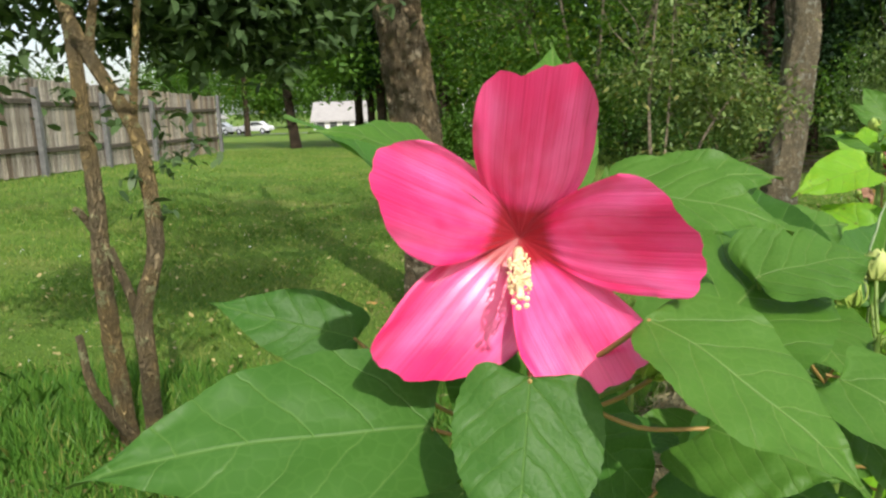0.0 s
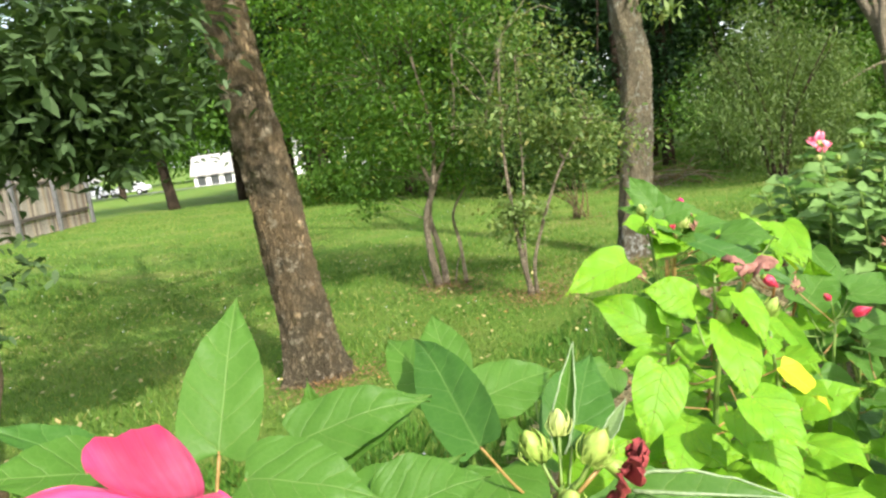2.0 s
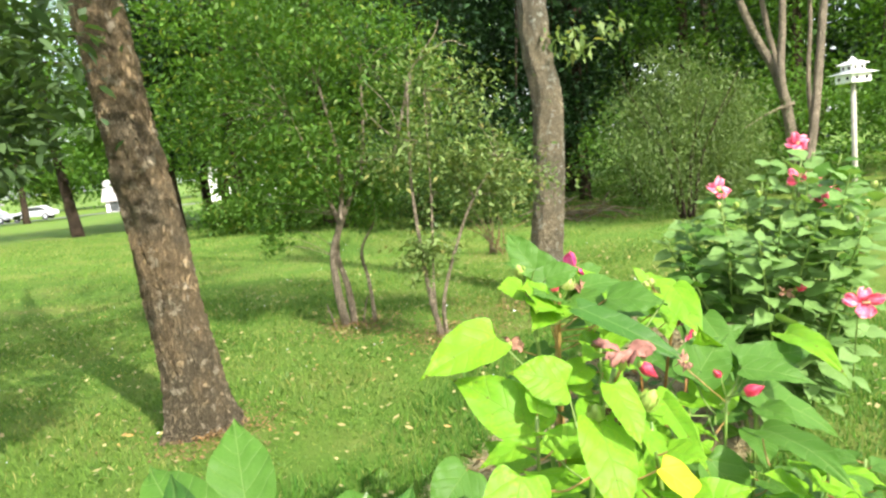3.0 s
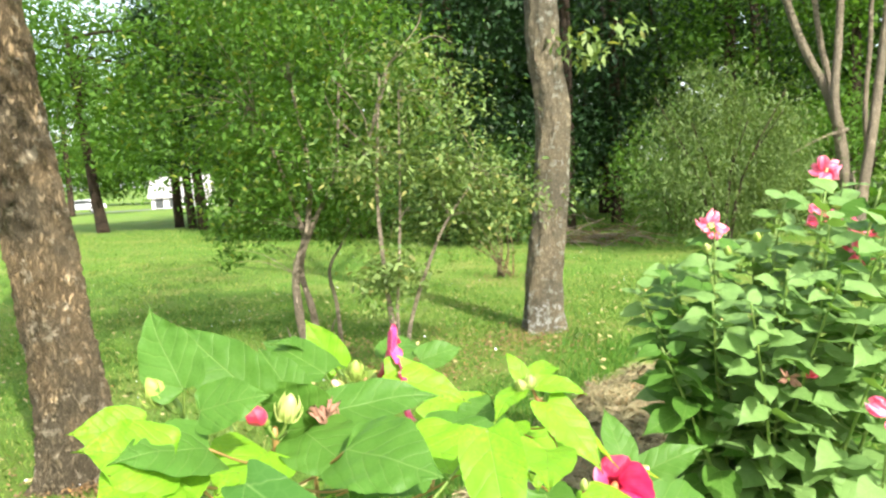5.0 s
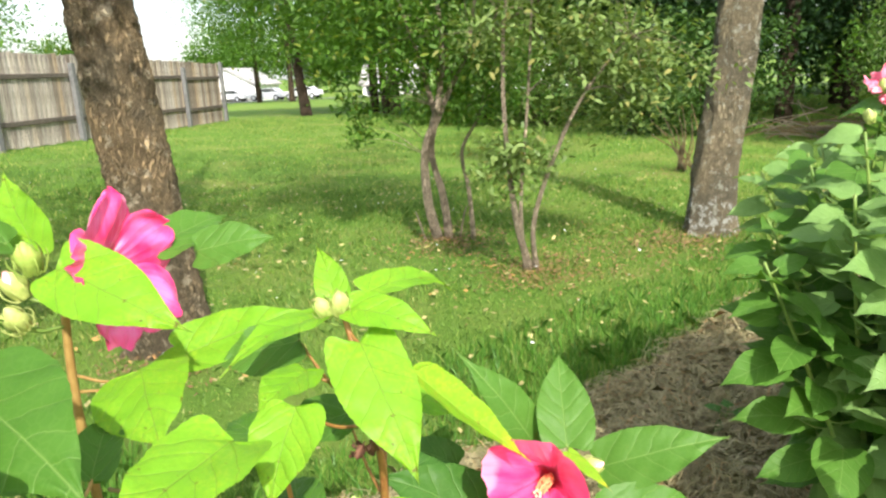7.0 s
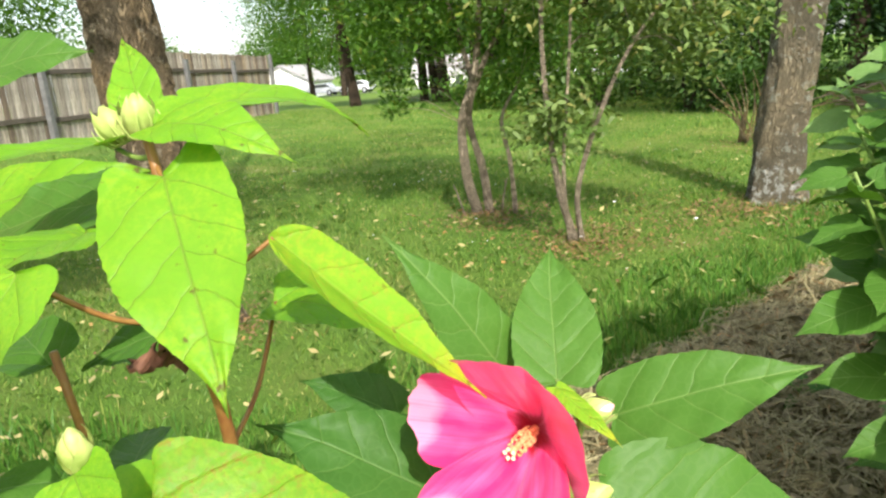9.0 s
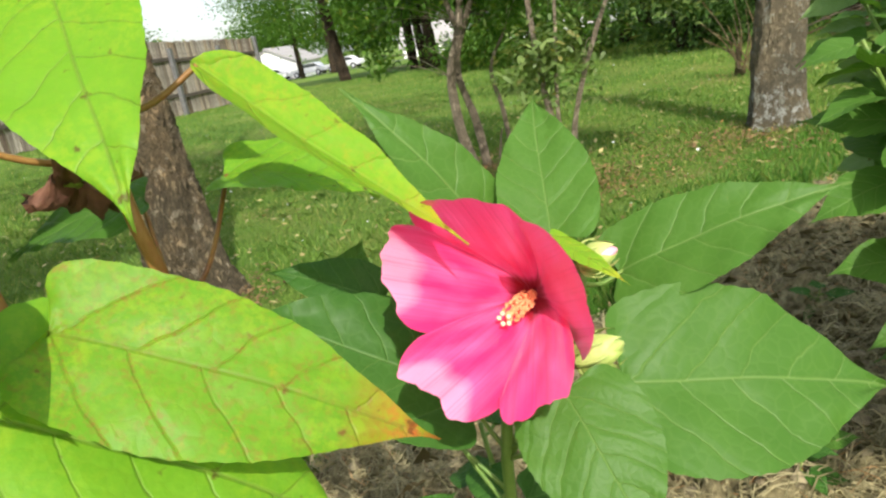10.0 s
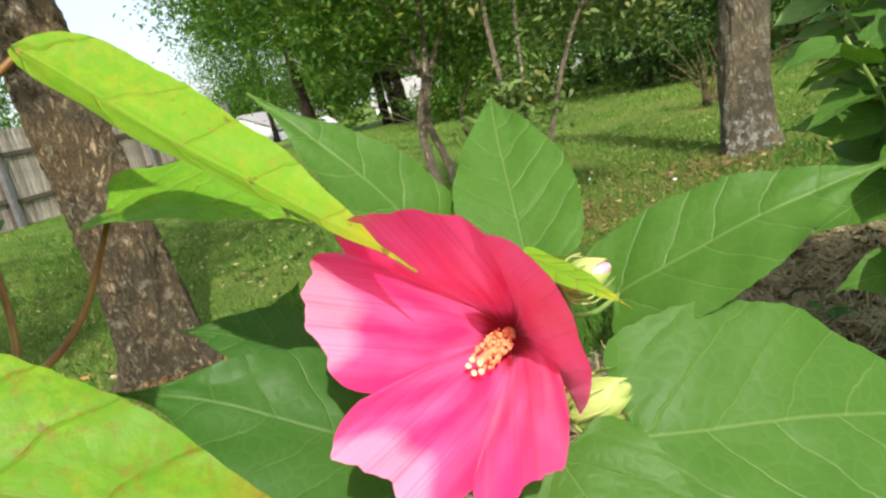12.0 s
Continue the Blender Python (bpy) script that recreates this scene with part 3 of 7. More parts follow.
def stamen_column(parent, base, tip, mat, tip_mat, length_used=0.7, r=0.0035, seed=1, n=80):
    rng = random.Random(seed)
    base, tip = Vector(base), Vector(tip)
    d = (tip - base).normalized()
    a = d.orthogonal().normalized()
    b = d.cross(a)
    col = tube("staminal_column", [base, base.lerp(tip, 0.5) + a * 0.001, tip], r, r * 0.6, mat, parent, 8)
    bm = bmesh.new()
    for i in range(n):
        s = 0.18 + 0.72 * rng.random()
        w = rng.random() * 6.283
        o = (a * math.cos(w) + b * math.sin(w))
        ball(bm, base.lerp(tip, s) + o * (r * 1.35 + rng.random() * r * 0.6), r * (0.20 + 0.14 * rng.random()), 5, 4)
    tagged(part("anther_mass", bm, mat, col), kind="stuff")
    bm = bmesh.new()
    for i in range(5):
        w = i * 1.2566 + 0.4
        o = (a * math.cos(w) + b * math.sin(w))
        ball(bm, tip + d * r * 1.2 + o * r * 1.15, r * 0.50, 7, 5)
    part("stigma", bm, tip_mat, col)
    return col


def open_flower(plant, centre, axis, up, radius, mat, open_deg=70, angles=(85, 157, 229, 301, 13), widths=(0.78, 0.8, 0.8, 0.8, 0.8), lengths=(1, 1, 1, 1, 1), opens=(0, 0, 0, 0, 0), column=None, col_mats=None, curl=0.25, wave=0.06, label="", seed=3):
    axis = Vector(axis).normalized()
    up = Vector(up)
    up = (up - axis * up.dot(axis)).normalized()
    right = up.cross(axis)
    centre = Vector(centre)
    head = part("flower", mesh_of("throat", *tube_data([centre - axis * radius * 0.25, centre - axis * radius * 0.1, centre + axis * radius * 0.02], radius * 0.05, radius * 0.11, 9)), STEM_GREEN, plant, label)
    for k in range(5):
        w = radians(angles[k])
        spoke = right * math.cos(w) + up * math.sin(w)
        me = petal_mesh(centre + axis * 0.0006 * k, axis, spoke, radius * lengths[k], radius * widths[k], open_deg + opens[k], curl, wave, seed * 7 + k, 0.10)
        part("petal", me, mat, head)
    for k in range(5):
        w = radians(angles[k] + 36)
        spoke = right * math.cos(w) + up * math.sin(w)
        me = leaf_mesh(centre - axis * radius * 0.20, centre + axis * radius * 0.04 + spoke * radius * 0.24, radius * 0.2, axis * -0.3 + spoke, 0.05, 0.1, 0.03, 0, 8, 4, k)
        part("sepal", me, BUD_GREEN, head)
    if column:
        stamen_column(head, centre, column, *col_mats, r=radius * 0.038, seed=seed)
    return head


def shaped_petal(base, mouth, tip, edge_a, edge_b, axis, arch=0.10, wave=0.03, seed=0, spans=(45, 45), nu=30, nv=44):
    """A broad petal that rises from the throat at base over its mouth to tip, widest between the two edge points."""
    rng = random.Random(seed)
    base, mouth, tip, ea, eb, axis = (Vector(q) for q in (base, mouth, tip, edge_a, edge_b, axis))
    axis.normalize()

    def flat(q):
        return q - axis * q.dot(axis)

    spoke = flat(tip - mouth)
    size = spoke.length
    spoke.normalize()
    tang = axis.cross(spoke)
    deep = (mouth - base).length
    wide = (ea - eb).length
    peak = 0.62
    ring = size * 0.24

    def curve(d, end, reach):
        """The throat's wall from its foot, over the rim of the mouth and outward to end."""
        q = (base, mouth - axis * deep * 0.45 + d * ring * 0.95, mouth + d * reach + axis * (arch * size + 0.25 * (end - mouth).dot(axis)), end)
        return lambda s: q[0] * (1 - s) ** 3 + q[1] * (3 * s * (1 - s) ** 2) + q[2] * (3 * s * s * (1 - s)) + q[3] * s ** 3

    spine = curve(spoke, tip, size * 0.42)

    def rim_curve(e):
        turn = 1 if flat(e - mouth).dot(tang) > 0 else -1
        span = radians(spans[0 if turn > 0 else 1])
        d = spoke * math.cos(span) + tang * (turn * math.sin(span))
        return curve(d, e, flat(e - mouth).length * 0.62)

    rim_a, rim_b = rim_curve(ea), rim_curve(eb)
    nrm = (eb - ea).cross(tip - base).normalized()
    if nrm.dot(axis) < 0:
        nrm = -nrm
    ph, ph2, ph3, ph4 = (rng.random() * 9 for _ in range(4))
    va, vb = ea - spine(peak), eb - spine(peak)
    verts, uvs, faces = [], [], []
    for i in range(nu + 1):
        s = i / nu
        for j in range(nv + 1):
            v = math.sin(math.pi / 2 * (j / nv * 2 - 1))
            at = s
            if s > peak:
                e = (s - peak) / (1 - peak)
                notch = 0.012 * math.sin(v * 5 + ph2) + 0.006 * math.sin(v * 12 + ph) + 0.0025 * math.sin(v * 27 + ph3)
                at = peak + (1 - peak) * e * max(0.0, 1 - abs(v) ** 2.2) ** 0.48 + (notch - 0.010) * e * e
                p = spine(at)
                oa, ob = va, vb
            else:
                p = spine(s)
                oa, ob = rim_a(s / peak) - p, rim_b(s / peak) - p
            off = (ob - oa) / 2 * v + (ob + oa) / 2 * (v * v)
            rim = s * s
            z = wave * wide * rim * (math.sin(v * 4.3 + ph) * 0.6 + math.sin(v * 9 + s * 5 + ph2) * 0.5 * abs(v) + math.sin(v * 17 + s * 9 + ph4) * 0.25 * abs(v) ** 3)
            z += 0.0075 * wide * math.sin(v * 21 + ph3 + math.sin(v * 6)) * min(1.0, s * 2.5) * (1.2 - s)
            z += 0.0016 * wide * math.sin(v * 47 + ph) * min(1.0, s * 2.5)
            verts.append(p + off + nrm * z)
            uvs.append((at, 0.5 + v * 0.5))
    for i in range(nu):
        for j in range(nv):
            a = i * (nv + 1) + j
            faces.append((a, a + 1, a + nv + 2, a + nv + 1))
    return mesh_of("petal", verts, faces, uvs)


def shaped_flower(plant, centre, axis, petals, mats, arch, wave, column, col_mats, r, label, seed, deep=0.022):
    """A flower whose five petals are given by tip and two edge points."""
    axis, centre = Vector(axis).normalized(), Vector(centre)
    size = (Vector(petals[0][0]) - centre).length
    foot = centre - axis * deep
    head = part("flower", mesh_of("throat", *tube_data([foot - axis * size * 0.22, foot - axis * size * 0.10, foot - axis * size * 0.01], size * 0.05, size * 0.07, 9)), STEM_GREEN, plant, label)
    east = axis.orthogonal().normalized()
    north = axis.cross(east)
    turns = [math.degrees(math.atan2((Vector(p[0]) - centre).dot(north), (Vector(p[0]) - centre).dot(east))) for p in petals]
    for k, (tip, ea, eb) in enumerate(petals):
        ahead = min((w - turns[k]) % 360 for i, w in enumerate(turns) if i != k)
        behind = min((turns[k] - w) % 360 for i, w in enumerate(turns) if i != k)
        spans = (min(62, ahead / 2 + 9), min(62, behind / 2 + 9))
        part("petal", shaped_petal(foot, centre + axis * (0.0008 * (k % 3)), tip, ea, eb, axis, arch, wave, seed * 7 + k, spans), mats[k], head)
        spoke = Vector(ea) - centre
        spoke = (spoke - axis * spoke.dot(axis)).normalized()
        part("sepal", leaf_mesh(foot - axis * size * 0.10, centre - axis * size * 0.16 + spoke * size * 0.27, size * 0.2, axis * -0.3 + spoke, 0.02, 0.1, 0.03, 0, 8, 4, k), BUD_GREEN, head)
    stamen_column(head, column[0], column[1], *col_mats, r=r, seed=seed, n=190)
    return head


def bud(plant, at, axis, size, mat=BUD_GREEN, tip_mat=None, stalk=None, bracts=True, seed=0, label=""):
    rng = random.Random(seed)
    at, axis = Vector(at), Vector(axis).normalized()
    a = axis.orthogonal().normalized()
    b = axis.cross(a)
    core = part("bud", mesh_of("bud", *tube_data([at, at + axis * size * 0.2, at + axis * size * 0.5, at + axis * size * 0.8, at + axis * size], size * 0.20, size * 0.10, 9)), tip_mat or mat, plant, label)
    prof = (0.14, 0.27, 0.31, 0.22, 0.04)
    vs, sides = core.data.vertices, 9
    for i in range(5):
        c = at + axis * size * (0, 0.2, 0.5, 0.8, 1.0)[i]
        for k in range(sides):
            w = 6.2832 * k / sides
            vs[i * sides + k].co = c + (a * math.cos(w) + b * math.sin(w)) * size * prof[i]
    for k in range(5):
        w = k * 1.2566 + rng.random() * 0.2
        o = a * math.cos(w) + b * math.sin(w)
        me = leaf_mesh(at + o * size * 0.14, at + axis * size * (0.92 + 0.12 * rng.random()) + o * size * (0.16 + 0.2 * rng.random()), size * 0.56, o, 0.20, -0.35, 0.03, 0.1, 10, 4, seed * 5 + k)
        part("sepal", me, mat, core)
    if bracts:
        for k in range(9):
            w = k * 0.698 + rng.random() * 0.3
            o = a * math.cos(w) + b * math.sin(w)
            p0 = at - axis * size * 0.03
            pts = [p0, p0 + o * size * 0.34 + axis * size * 0.05, p0 + o * size * 0.52 + axis * size * 0.38, p0 + o * size * (0.40 + 0.15 * rng.random()) + axis * size * 0.62]
            tube("bract", pts, size * 0.034, size * 0.014, mat, core, 5, steps=4)
    if stalk is not None:
        tube("pedicel", [stalk, Vector(stalk).lerp(at, 0.6) + Vector((0, 0, -0.004)), at], size * 0.06, size * 0.07, STEM_GREEN, core, 6)
    return core


def rolled_bloom(plant, at, axis, size, mat=PETAL_SPENT, stalk=None, seed=0, label=""):
    """A closed, twisted bloom: five petals wrapped round each other."""
    rng = random.Random(seed)
    at, axis = Vector(at), Vector(axis).normalized()
    a = axis.orthogonal().normalized()
    b = axis.cross(a)
    head = part("spent_flower", mesh_of("calyx", *tube_data([at - axis * size * 0.3, at - axis * size * 0.1, at + axis * size * 0.1], size * 0.14, size * 0.26, 8)), BUD_GREEN, plant, label)
    for k in range(5):
        verts, uvs, faces = [], [], []
        w0 = k * 1.2566
        for i in range(9):
            s = i / 8
            r = size * (0.20 + 0.22 * math.sin(math.pi * min(1, s * 0.95 + 0.05)) ** 0.8 - 0.10 * s) * (1 - 0.8 * s ** 3)
            for j in range(7):
                v = j / 6
                w = w0 + v * 2.0 + s * 1.3
                q = r * (1 - 0.22 * v) * (1 + 0.06 * math.sin(v * 9 + k))
                verts.append(at + (a * math.cos(w) + b * math.sin(w)) * q + axis * size * (s * (1.0 + 0.10 * math.sin(v * 5 + k + rng.random() * 0.2)) - 0.08))
                uvs.append((0.35 + s * 0.6, v))
        for i in range(8):
            for j in range(6):
                p = i * 7 + j
                faces.append((p, p + 1, p + 8, p + 7))
        part("petal", mesh_of("petal", verts, faces, uvs), mat, head)
    if stalk is not None:
        tube("pedicel", [stalk, at - axis * size * 0.2], size * 0.05, size * 0.06, STEM_GREEN, head, 6)
    return head


def dead_bloom(plant, at, axis, size, mat=BROWN_DRY, seed=0, stalk=None, label=""):
    """A shrivelled bloom of crumpled papery petals."""
    rng = random.Random(seed)
    at, axis = Vector(at), Vector(axis).normalized()
    head = part("dead_flower", mesh_of("calyx", *tube_data([at - axis * size * 0.4, at - axis * size * 0.1, at + axis * size * 0.15], size * 0.10, size * 0.24, 8)), BUD_GREEN, plant, label)
    for k in range(5):
        o = Vector((rng.uniform(-1, 1), rng.uniform(-1, 1), rng.uniform(-1, 1)))
        me = petal_mesh(at, axis + o * 0.35, o, size * rng.uniform(0.7, 1.1), size * 0.6, 34, 1.6 + rng.random(), 0.34, seed * 9 + k, 0.8, 10, 8)
        part("petal", me, mat, head)
    if stalk is not None:
        tube("pedicel", [stalk, at - axis * size * 0.3], size * 0.05, size * 0.06, STEM_TAN, head, 6)
    return head


def leafy_stem(plant, root, top, mat, stem_mat, petiole_mat, n, size=(0.09, 0.14), zone=(0.35, 1.0), lean=(0, 0, 0), seed=0, r=0.006, spread=1.0, fine=True, keep=None):
    """An upright stem with alternate leaves on petioles from zone[0] to zone[1] of its height."""
    rng = random.Random(seed)
    root, top = Vector(root), Vector(top)
    bow = Vector((rng.uniform(-1, 1), rng.uniform(-1, 1), 0)) * 0.05 * (top - root).length
    pts = smooth_path([root, root.lerp(top, 0.35) + bow, root.lerp(top, 0.7) + bow * 0.7, top], 6)
    v, f = tube_data(pts, r, r * 0.45, 8)
    part("stem", mesh_of("stem", v, f), stem_mat, plant)
    turn = rng.random() * 6.28
    for i in range(n):
        s = zone[0] + (zone[1] - zone[0]) * (i + 0.5) / n
        k = min(len(pts) - 2, int(s * (len(pts) - 1)))
        at = pts[k].lerp(pts[k + 1], s * (len(pts) - 1) - k)
        turn += 2.4 + rng.uniform(-0.35, 0.35)
        out = Vector((math.cos(turn), math.sin(turn), 0))
        rel = (s - zone[0]) / max(1e-3, zone[1] - zone[0])
        ln = rng.uniform(*size) * (1.0 - 0.42 * rel ** 3)
        pet = ln * rng.uniform(0.35, 0.6) * spread * (1.0 - 0.6 * rel ** 2)
        base = at + out * pet + Vector((0, 0, pet * rng.uniform(0.15, 0.6)))
        dip = rng.uniform(-0.75, 0.15) + 0.35 * rel
        tip = base + (out + Vector(lean) + Vector((rng.uniform(-0.3, 0.3), rng.uniform(-0.3, 0.3), dip))).normalized() * ln
        if keep is not None and not (keep(base) and keep(tip)):
            continue
        face = Vector((0.2, -0.5, 0.9)) + out * (-dip) * 0.6 + Vector((rng.uniform(-0.35, 0.35), rng.uniform(-0.35, 0.35), 0))
        leaf(plant, base, tip, ln * rng.uniform(0.58, 0.74), face, mat, at, petiole_mat, rng.uniform(0.02, 0.10), rng.uniform(0.05, 0.25), 0.06, 0.0, "", fine)
    return pts

# ---- hibiscus plants along the bed ----
CLEAR = [(0.25, -0.1, 1.40), (0.50, -0.1, 1.55), (0.68, 0.17, 1.57), (1.25, 0.68, 1.52), (1.40, 0.95, 1.48), (1.60, 1.13, 1.44), (1.78, 1.25, 1.38), (1.89, 1.60, 1.2), (1.89, 1.75, 1.05), (1.86, 1.95, 0.90)]


def clear_of_walk(p, gap=0.27):
    p = Vector(p)
    for a, b in zip(CLEAR, CLEAR[1:]):
        a, b = Vector(a), Vector(b)
        s = max(0.0, min(1.0, (p - a).dot(b - a) / (b - a).length_squared))
        if (p - a.lerp(b, s)).length < gap:
            return False
    return True


# plant with the wide-open rose flower
rose = thing("hibiscus_plant", (0.27, 0.50, 0.05), "green hibiscus with one wide-open rose-red flower", "flowering plant", "hibiscus in the bed")
tube("stem", [(0.27, 0.50, 0.05), (0.29, 0.52, 0.5), (0.27, 0.47, 0.95), (0.265, 0.45, 1.17), (0.262, 0.42, 1.24)], 0.008, 0.004, STEM_GREEN, rose, 9)
shaped_flower(rose, (0.252, 0.394, 1.284), (-0.06, -1.0, -0.08), (
    ((0.2615, 0.3297, 1.3962), (0.2249, 0.3443, 1.3635), (0.2937, 0.3434, 1.3640)),
    ((0.1680, 0.3262, 1.3379), (0.1988, 0.3664, 1.2792), (0.2058, 0.3560, 1.3529)),
    ((0.1761, 0.3809, 1.2001), (0.2548, 0.3878, 1.2183), (0.1671, 0.3705, 1.2424)),
    ((0.2982, 0.3451, 1.2053), (0.3247, 0.3512, 1.2456), (0.2507, 0.3601, 1.2228)),
    ((0.3457, 0.3178, 1.2982), (0.3048, 0.3446, 1.3348), (0.3288, 0.3368, 1.2662))), (PETAL_ROSE,) * 5, 0.06, 0.045, ((0.2515, 0.390, 1.283), (0.2505, 0.342, 1.265)), (CREAM, CREAM), 0.0036, "wide-open rose-red flower with a dark red throat", 3, 0.026)
bud(rose, (0.340, 0.410, 1.192), (0.25, -0.1, 0.95), 0.036, BUD_GREEN, None, (0.275, 0.46, 1.14), True, 11, "green bud with curling bracts")
leaf(rose, (0.277, 0.467, 1.310), (0.292, 0.576, 1.428), 0.074, (0.05, -0.75, 0.65), LEAF_GREEN, (0.262, 0.43, 1.24), STEM_TAN, 0.03, 0.16, 0.03)
leaf(rose, (0.200, 0.470, 1.290), (0.088, 0.459, 1.375), 0.066, (0.55, -0.15, 0.80), LEAF_DEEP_AND_SHADED, (0.262, 0.43, 1.23), STEM_TAN, 0.03, 0.25, 0.03)
leaf(rose, (0.225, 0.425, 1.318), (0.132, 0.349, 1.366), 0.070, (0.10, -0.45, 0.85), LEAF_GREEN, (0.262, 0.43, 1.23), STEM_TAN, 0.06, 0.12, 0.03)
# darker green on these three leaves stands in for the flower's shade
leaf(rose, (0.121, 0.506, 1.186), (0.000, 0.493, 1.225), 0.064, (0.0, -0.75, 0.55), LEAF_DEEP_AND_SHADED, (0.262, 0.46, 1.12), STEM_TAN, 0.04, 0.16)
leaf(rose, (0.190, 0.418, 1.148), (-0.038, 0.335, 1.150), 0.125, (0.02, -0.62, 0.80), LEAF_DEEP_AND_SHADED, (0.262, 0.45, 1.13), STEM_TAN, 0.045, 0.10, 0.03, 0, "large green leaf in half shade")
leaf(rose, (0.256, 0.346, 1.214), (0.238, 0.282, 1.118), 0.090, (0.0, -0.95, 0.45), LEAF_DEEP_AND_SHADED, (0.262, 0.42, 1.22), STEM_TAN, 0.03, -0.12, 0.03)
leaf(rose, (0.312, 0.395, 1.318), (0.416, 0.371, 1.296), 0.070, (0.05, -0.55, 0.82), LEAF_GREEN, (0.262, 0.43, 1.24), STEM_TAN, 0.07, 0.08, 0.03)
leaf(rose, (0.338, 0.490, 1.300), (0.464, 0.508, 1.314), 0.070, (0.0, -0.60, 0.78), LEAF_GREEN, (0.262, 0.46, 1.20), STEM_TAN, 0.07, 0.08)
leaf(rose, (0.360, 0.372, 1.220), (0.493, 0.520, 1.252), 0.118, (-0.05, -0.60, 0.78), LEAF_GREEN, (0.262, 0.45, 1.15), STEM_TAN, 0.06, 0.10, 0.04)
leaf(rose, (0.318, 0.322, 1.258), (0.418, 0.262, 1.180), 0.088, (0.35, -0.55, 0.80), LEAF_GREEN, (0.262, 0.42, 1.20), STEM_TAN, 0.07, 0.08, 0.03, 0, "", True, 0.03)
leaf(rose, (0.382, 0.411, 1.150), (0.452, 0.355, 1.140), 0.096, (0.05, -0.75, 0.65), LEAF_GREEN, (0.290, 0.43, 1.165), STEM_TAN, 0.05, 0.10, 0.03, 0, "", True, 0.28)
leaf(rose, (0.391, 0.494, 1.085), (0.490, 0.400, 1.080), 0.105, (0.05, -0.75, 0.65), LEAF_DEEP_AND_SHADED, (0.300, 0.45, 1.03), STEM_TAN, 0.05, 0.10, 0.03)
leaf(rose, (0.463, 0.400, 1.190), (0.560, 0.330, 1.120), 0.085, (0.25, -0.6, 0.80), LEAF_GREEN, None, None, 0.05, 0.12)
leaf(rose, (0.235, 0.470, 1.150), (0.190, 0.440, 1.225), 0.075, (0.5, -0.7, 0.3), LEAF_DEEP_AND_SHADED, (0.262, 0.46, 1.12), STEM_GREEN)
leaf(rose, (0.300, 0.500, 1.120), (0.380, 0.520, 1.020), 0.080, (0.1, -0.7, 0.6), LEAF_DEEP_AND_SHADED, (0.27, 0.48, 1.05), STEM_GREEN)
leaf(rose, (0.210, 0.440, 1.085), (0.140, 0.390, 1.000), 0.090, (-0.1, -0.8, 0.5), LEAF_DEEP_AND_SHADED, (0.27, 0.48, 1.0), STEM_GREEN)
leaf(rose, (0.345, 0.60, 1.23), (0.342, 0.602, 1.322), 0.05, (0.0, -0.9, 0.3), LEAF_GREEN, (0.31, 0.55, 1.15), STEM_GREEN)
leaf(rose, (0.349, 0.50, 1.285), (0.468, 0.540, 1.308), 0.075, (0.0, -0.5, 0.85), LEAF_GREEN, (0.30, 0.50, 1.2), STEM_GREEN)
bud(rose, (0.332, 0.378, 1.205), (0.25, -0.2, 0.9), 0.034, BUD_GREEN, None, (0.275, 0.43, 1.19), True, 5, "green bud with curly bracts")
leafy_stem(rose, (0.36, 0.62, 0.05), (0.37, 0.60, 1.12), LEAF_DEEP_AND_SHADED, STEM_GREEN, STEM_TAN, 12, (0.10, 0.15), (0.35, 0.97), (0, 0, 0), 11, 0.006, 1.0, True, lambda p: p.z < 1.10)
leafy_stem(rose, (0.20, 0.55, 0.05), (0.19, 0.52, 1.04), LEAF_DEEP_AND_SHADED, STEM_GREEN, STEM_TAN, 11, (0.10, 0.14), (0.35, 0.97), (0, 0, 0), 12, 0.006, 1.0, True, lambda p: p.z < 1.07)

# budding plant beside it
budding = thing("hibiscus_plant", (0.62, 0.72, 0.06), "green hibiscus with a cluster of closed buds", "flowering plant", "hibiscus in the bed")
tube("stem", [(0.62, 0.74, 0.06), (0.64, 0.78, 0.55), (0.62, 0.70, 0.95), (0.600, 0.60, 1.150)], 0.008, 0.004, STEM_GREEN, budding, 9)
tube("stem", [(0.60, 0.90, 0.06), (0.56, 0.92, 0.6), (0.53, 0.86, 1.05), (0.515, 0.80, 1.18)], 0.007, 0.003, STEM_GREEN, budding, 9)
bud(budding, (0.587, 0.637, 1.170), (-0.3, 0.1, 0.8), 0.040, BUD_GREEN, None, (0.600, 0.61, 1.14), True, 21)
bud(budding, (0.594, 0.561, 1.145), (0.1, -0.5, 0.8), 0.040, BUD_GREEN, None, (0.600, 0.60, 1.13), True, 22)
bud(budding, (0.634, 0.598, 1.178), (0.4, -0.1, 0.8), 0.042, BUD_GREEN, None, (0.605, 0.60, 1.14), True, 23)
bud(budding, (0.612, 0.640, 1.196), (0.1, 0.3, 0.9), 0.030, BUD_PALE, None, (0.602, 0.61, 1.15), True, 24)
dead_bloom(budding, (0.664, 0.600, 1.165), (0.6, -0.2, -0.4), 0.048, DRY_RED, 3, (0.605, 0.60, 1.13), "withered dark red flower")
dead_bloom(budding, (0.575, 0.80, 1.175), (0.2, -0.5, 0.6), 0.030, TAN_DRY, 4, (0.53, 0.83, 1.13))
rolled_leaf(budding, (0.610, 0.640, 1.168), (0.657, 0.705, 1.289), 0.024, (-0.3, -0.9, 0.3), LEAF_GREEN, (0.602, 0.61, 1.14), "young leaf folded along its midrib with silvery rolled margins", 1.1)
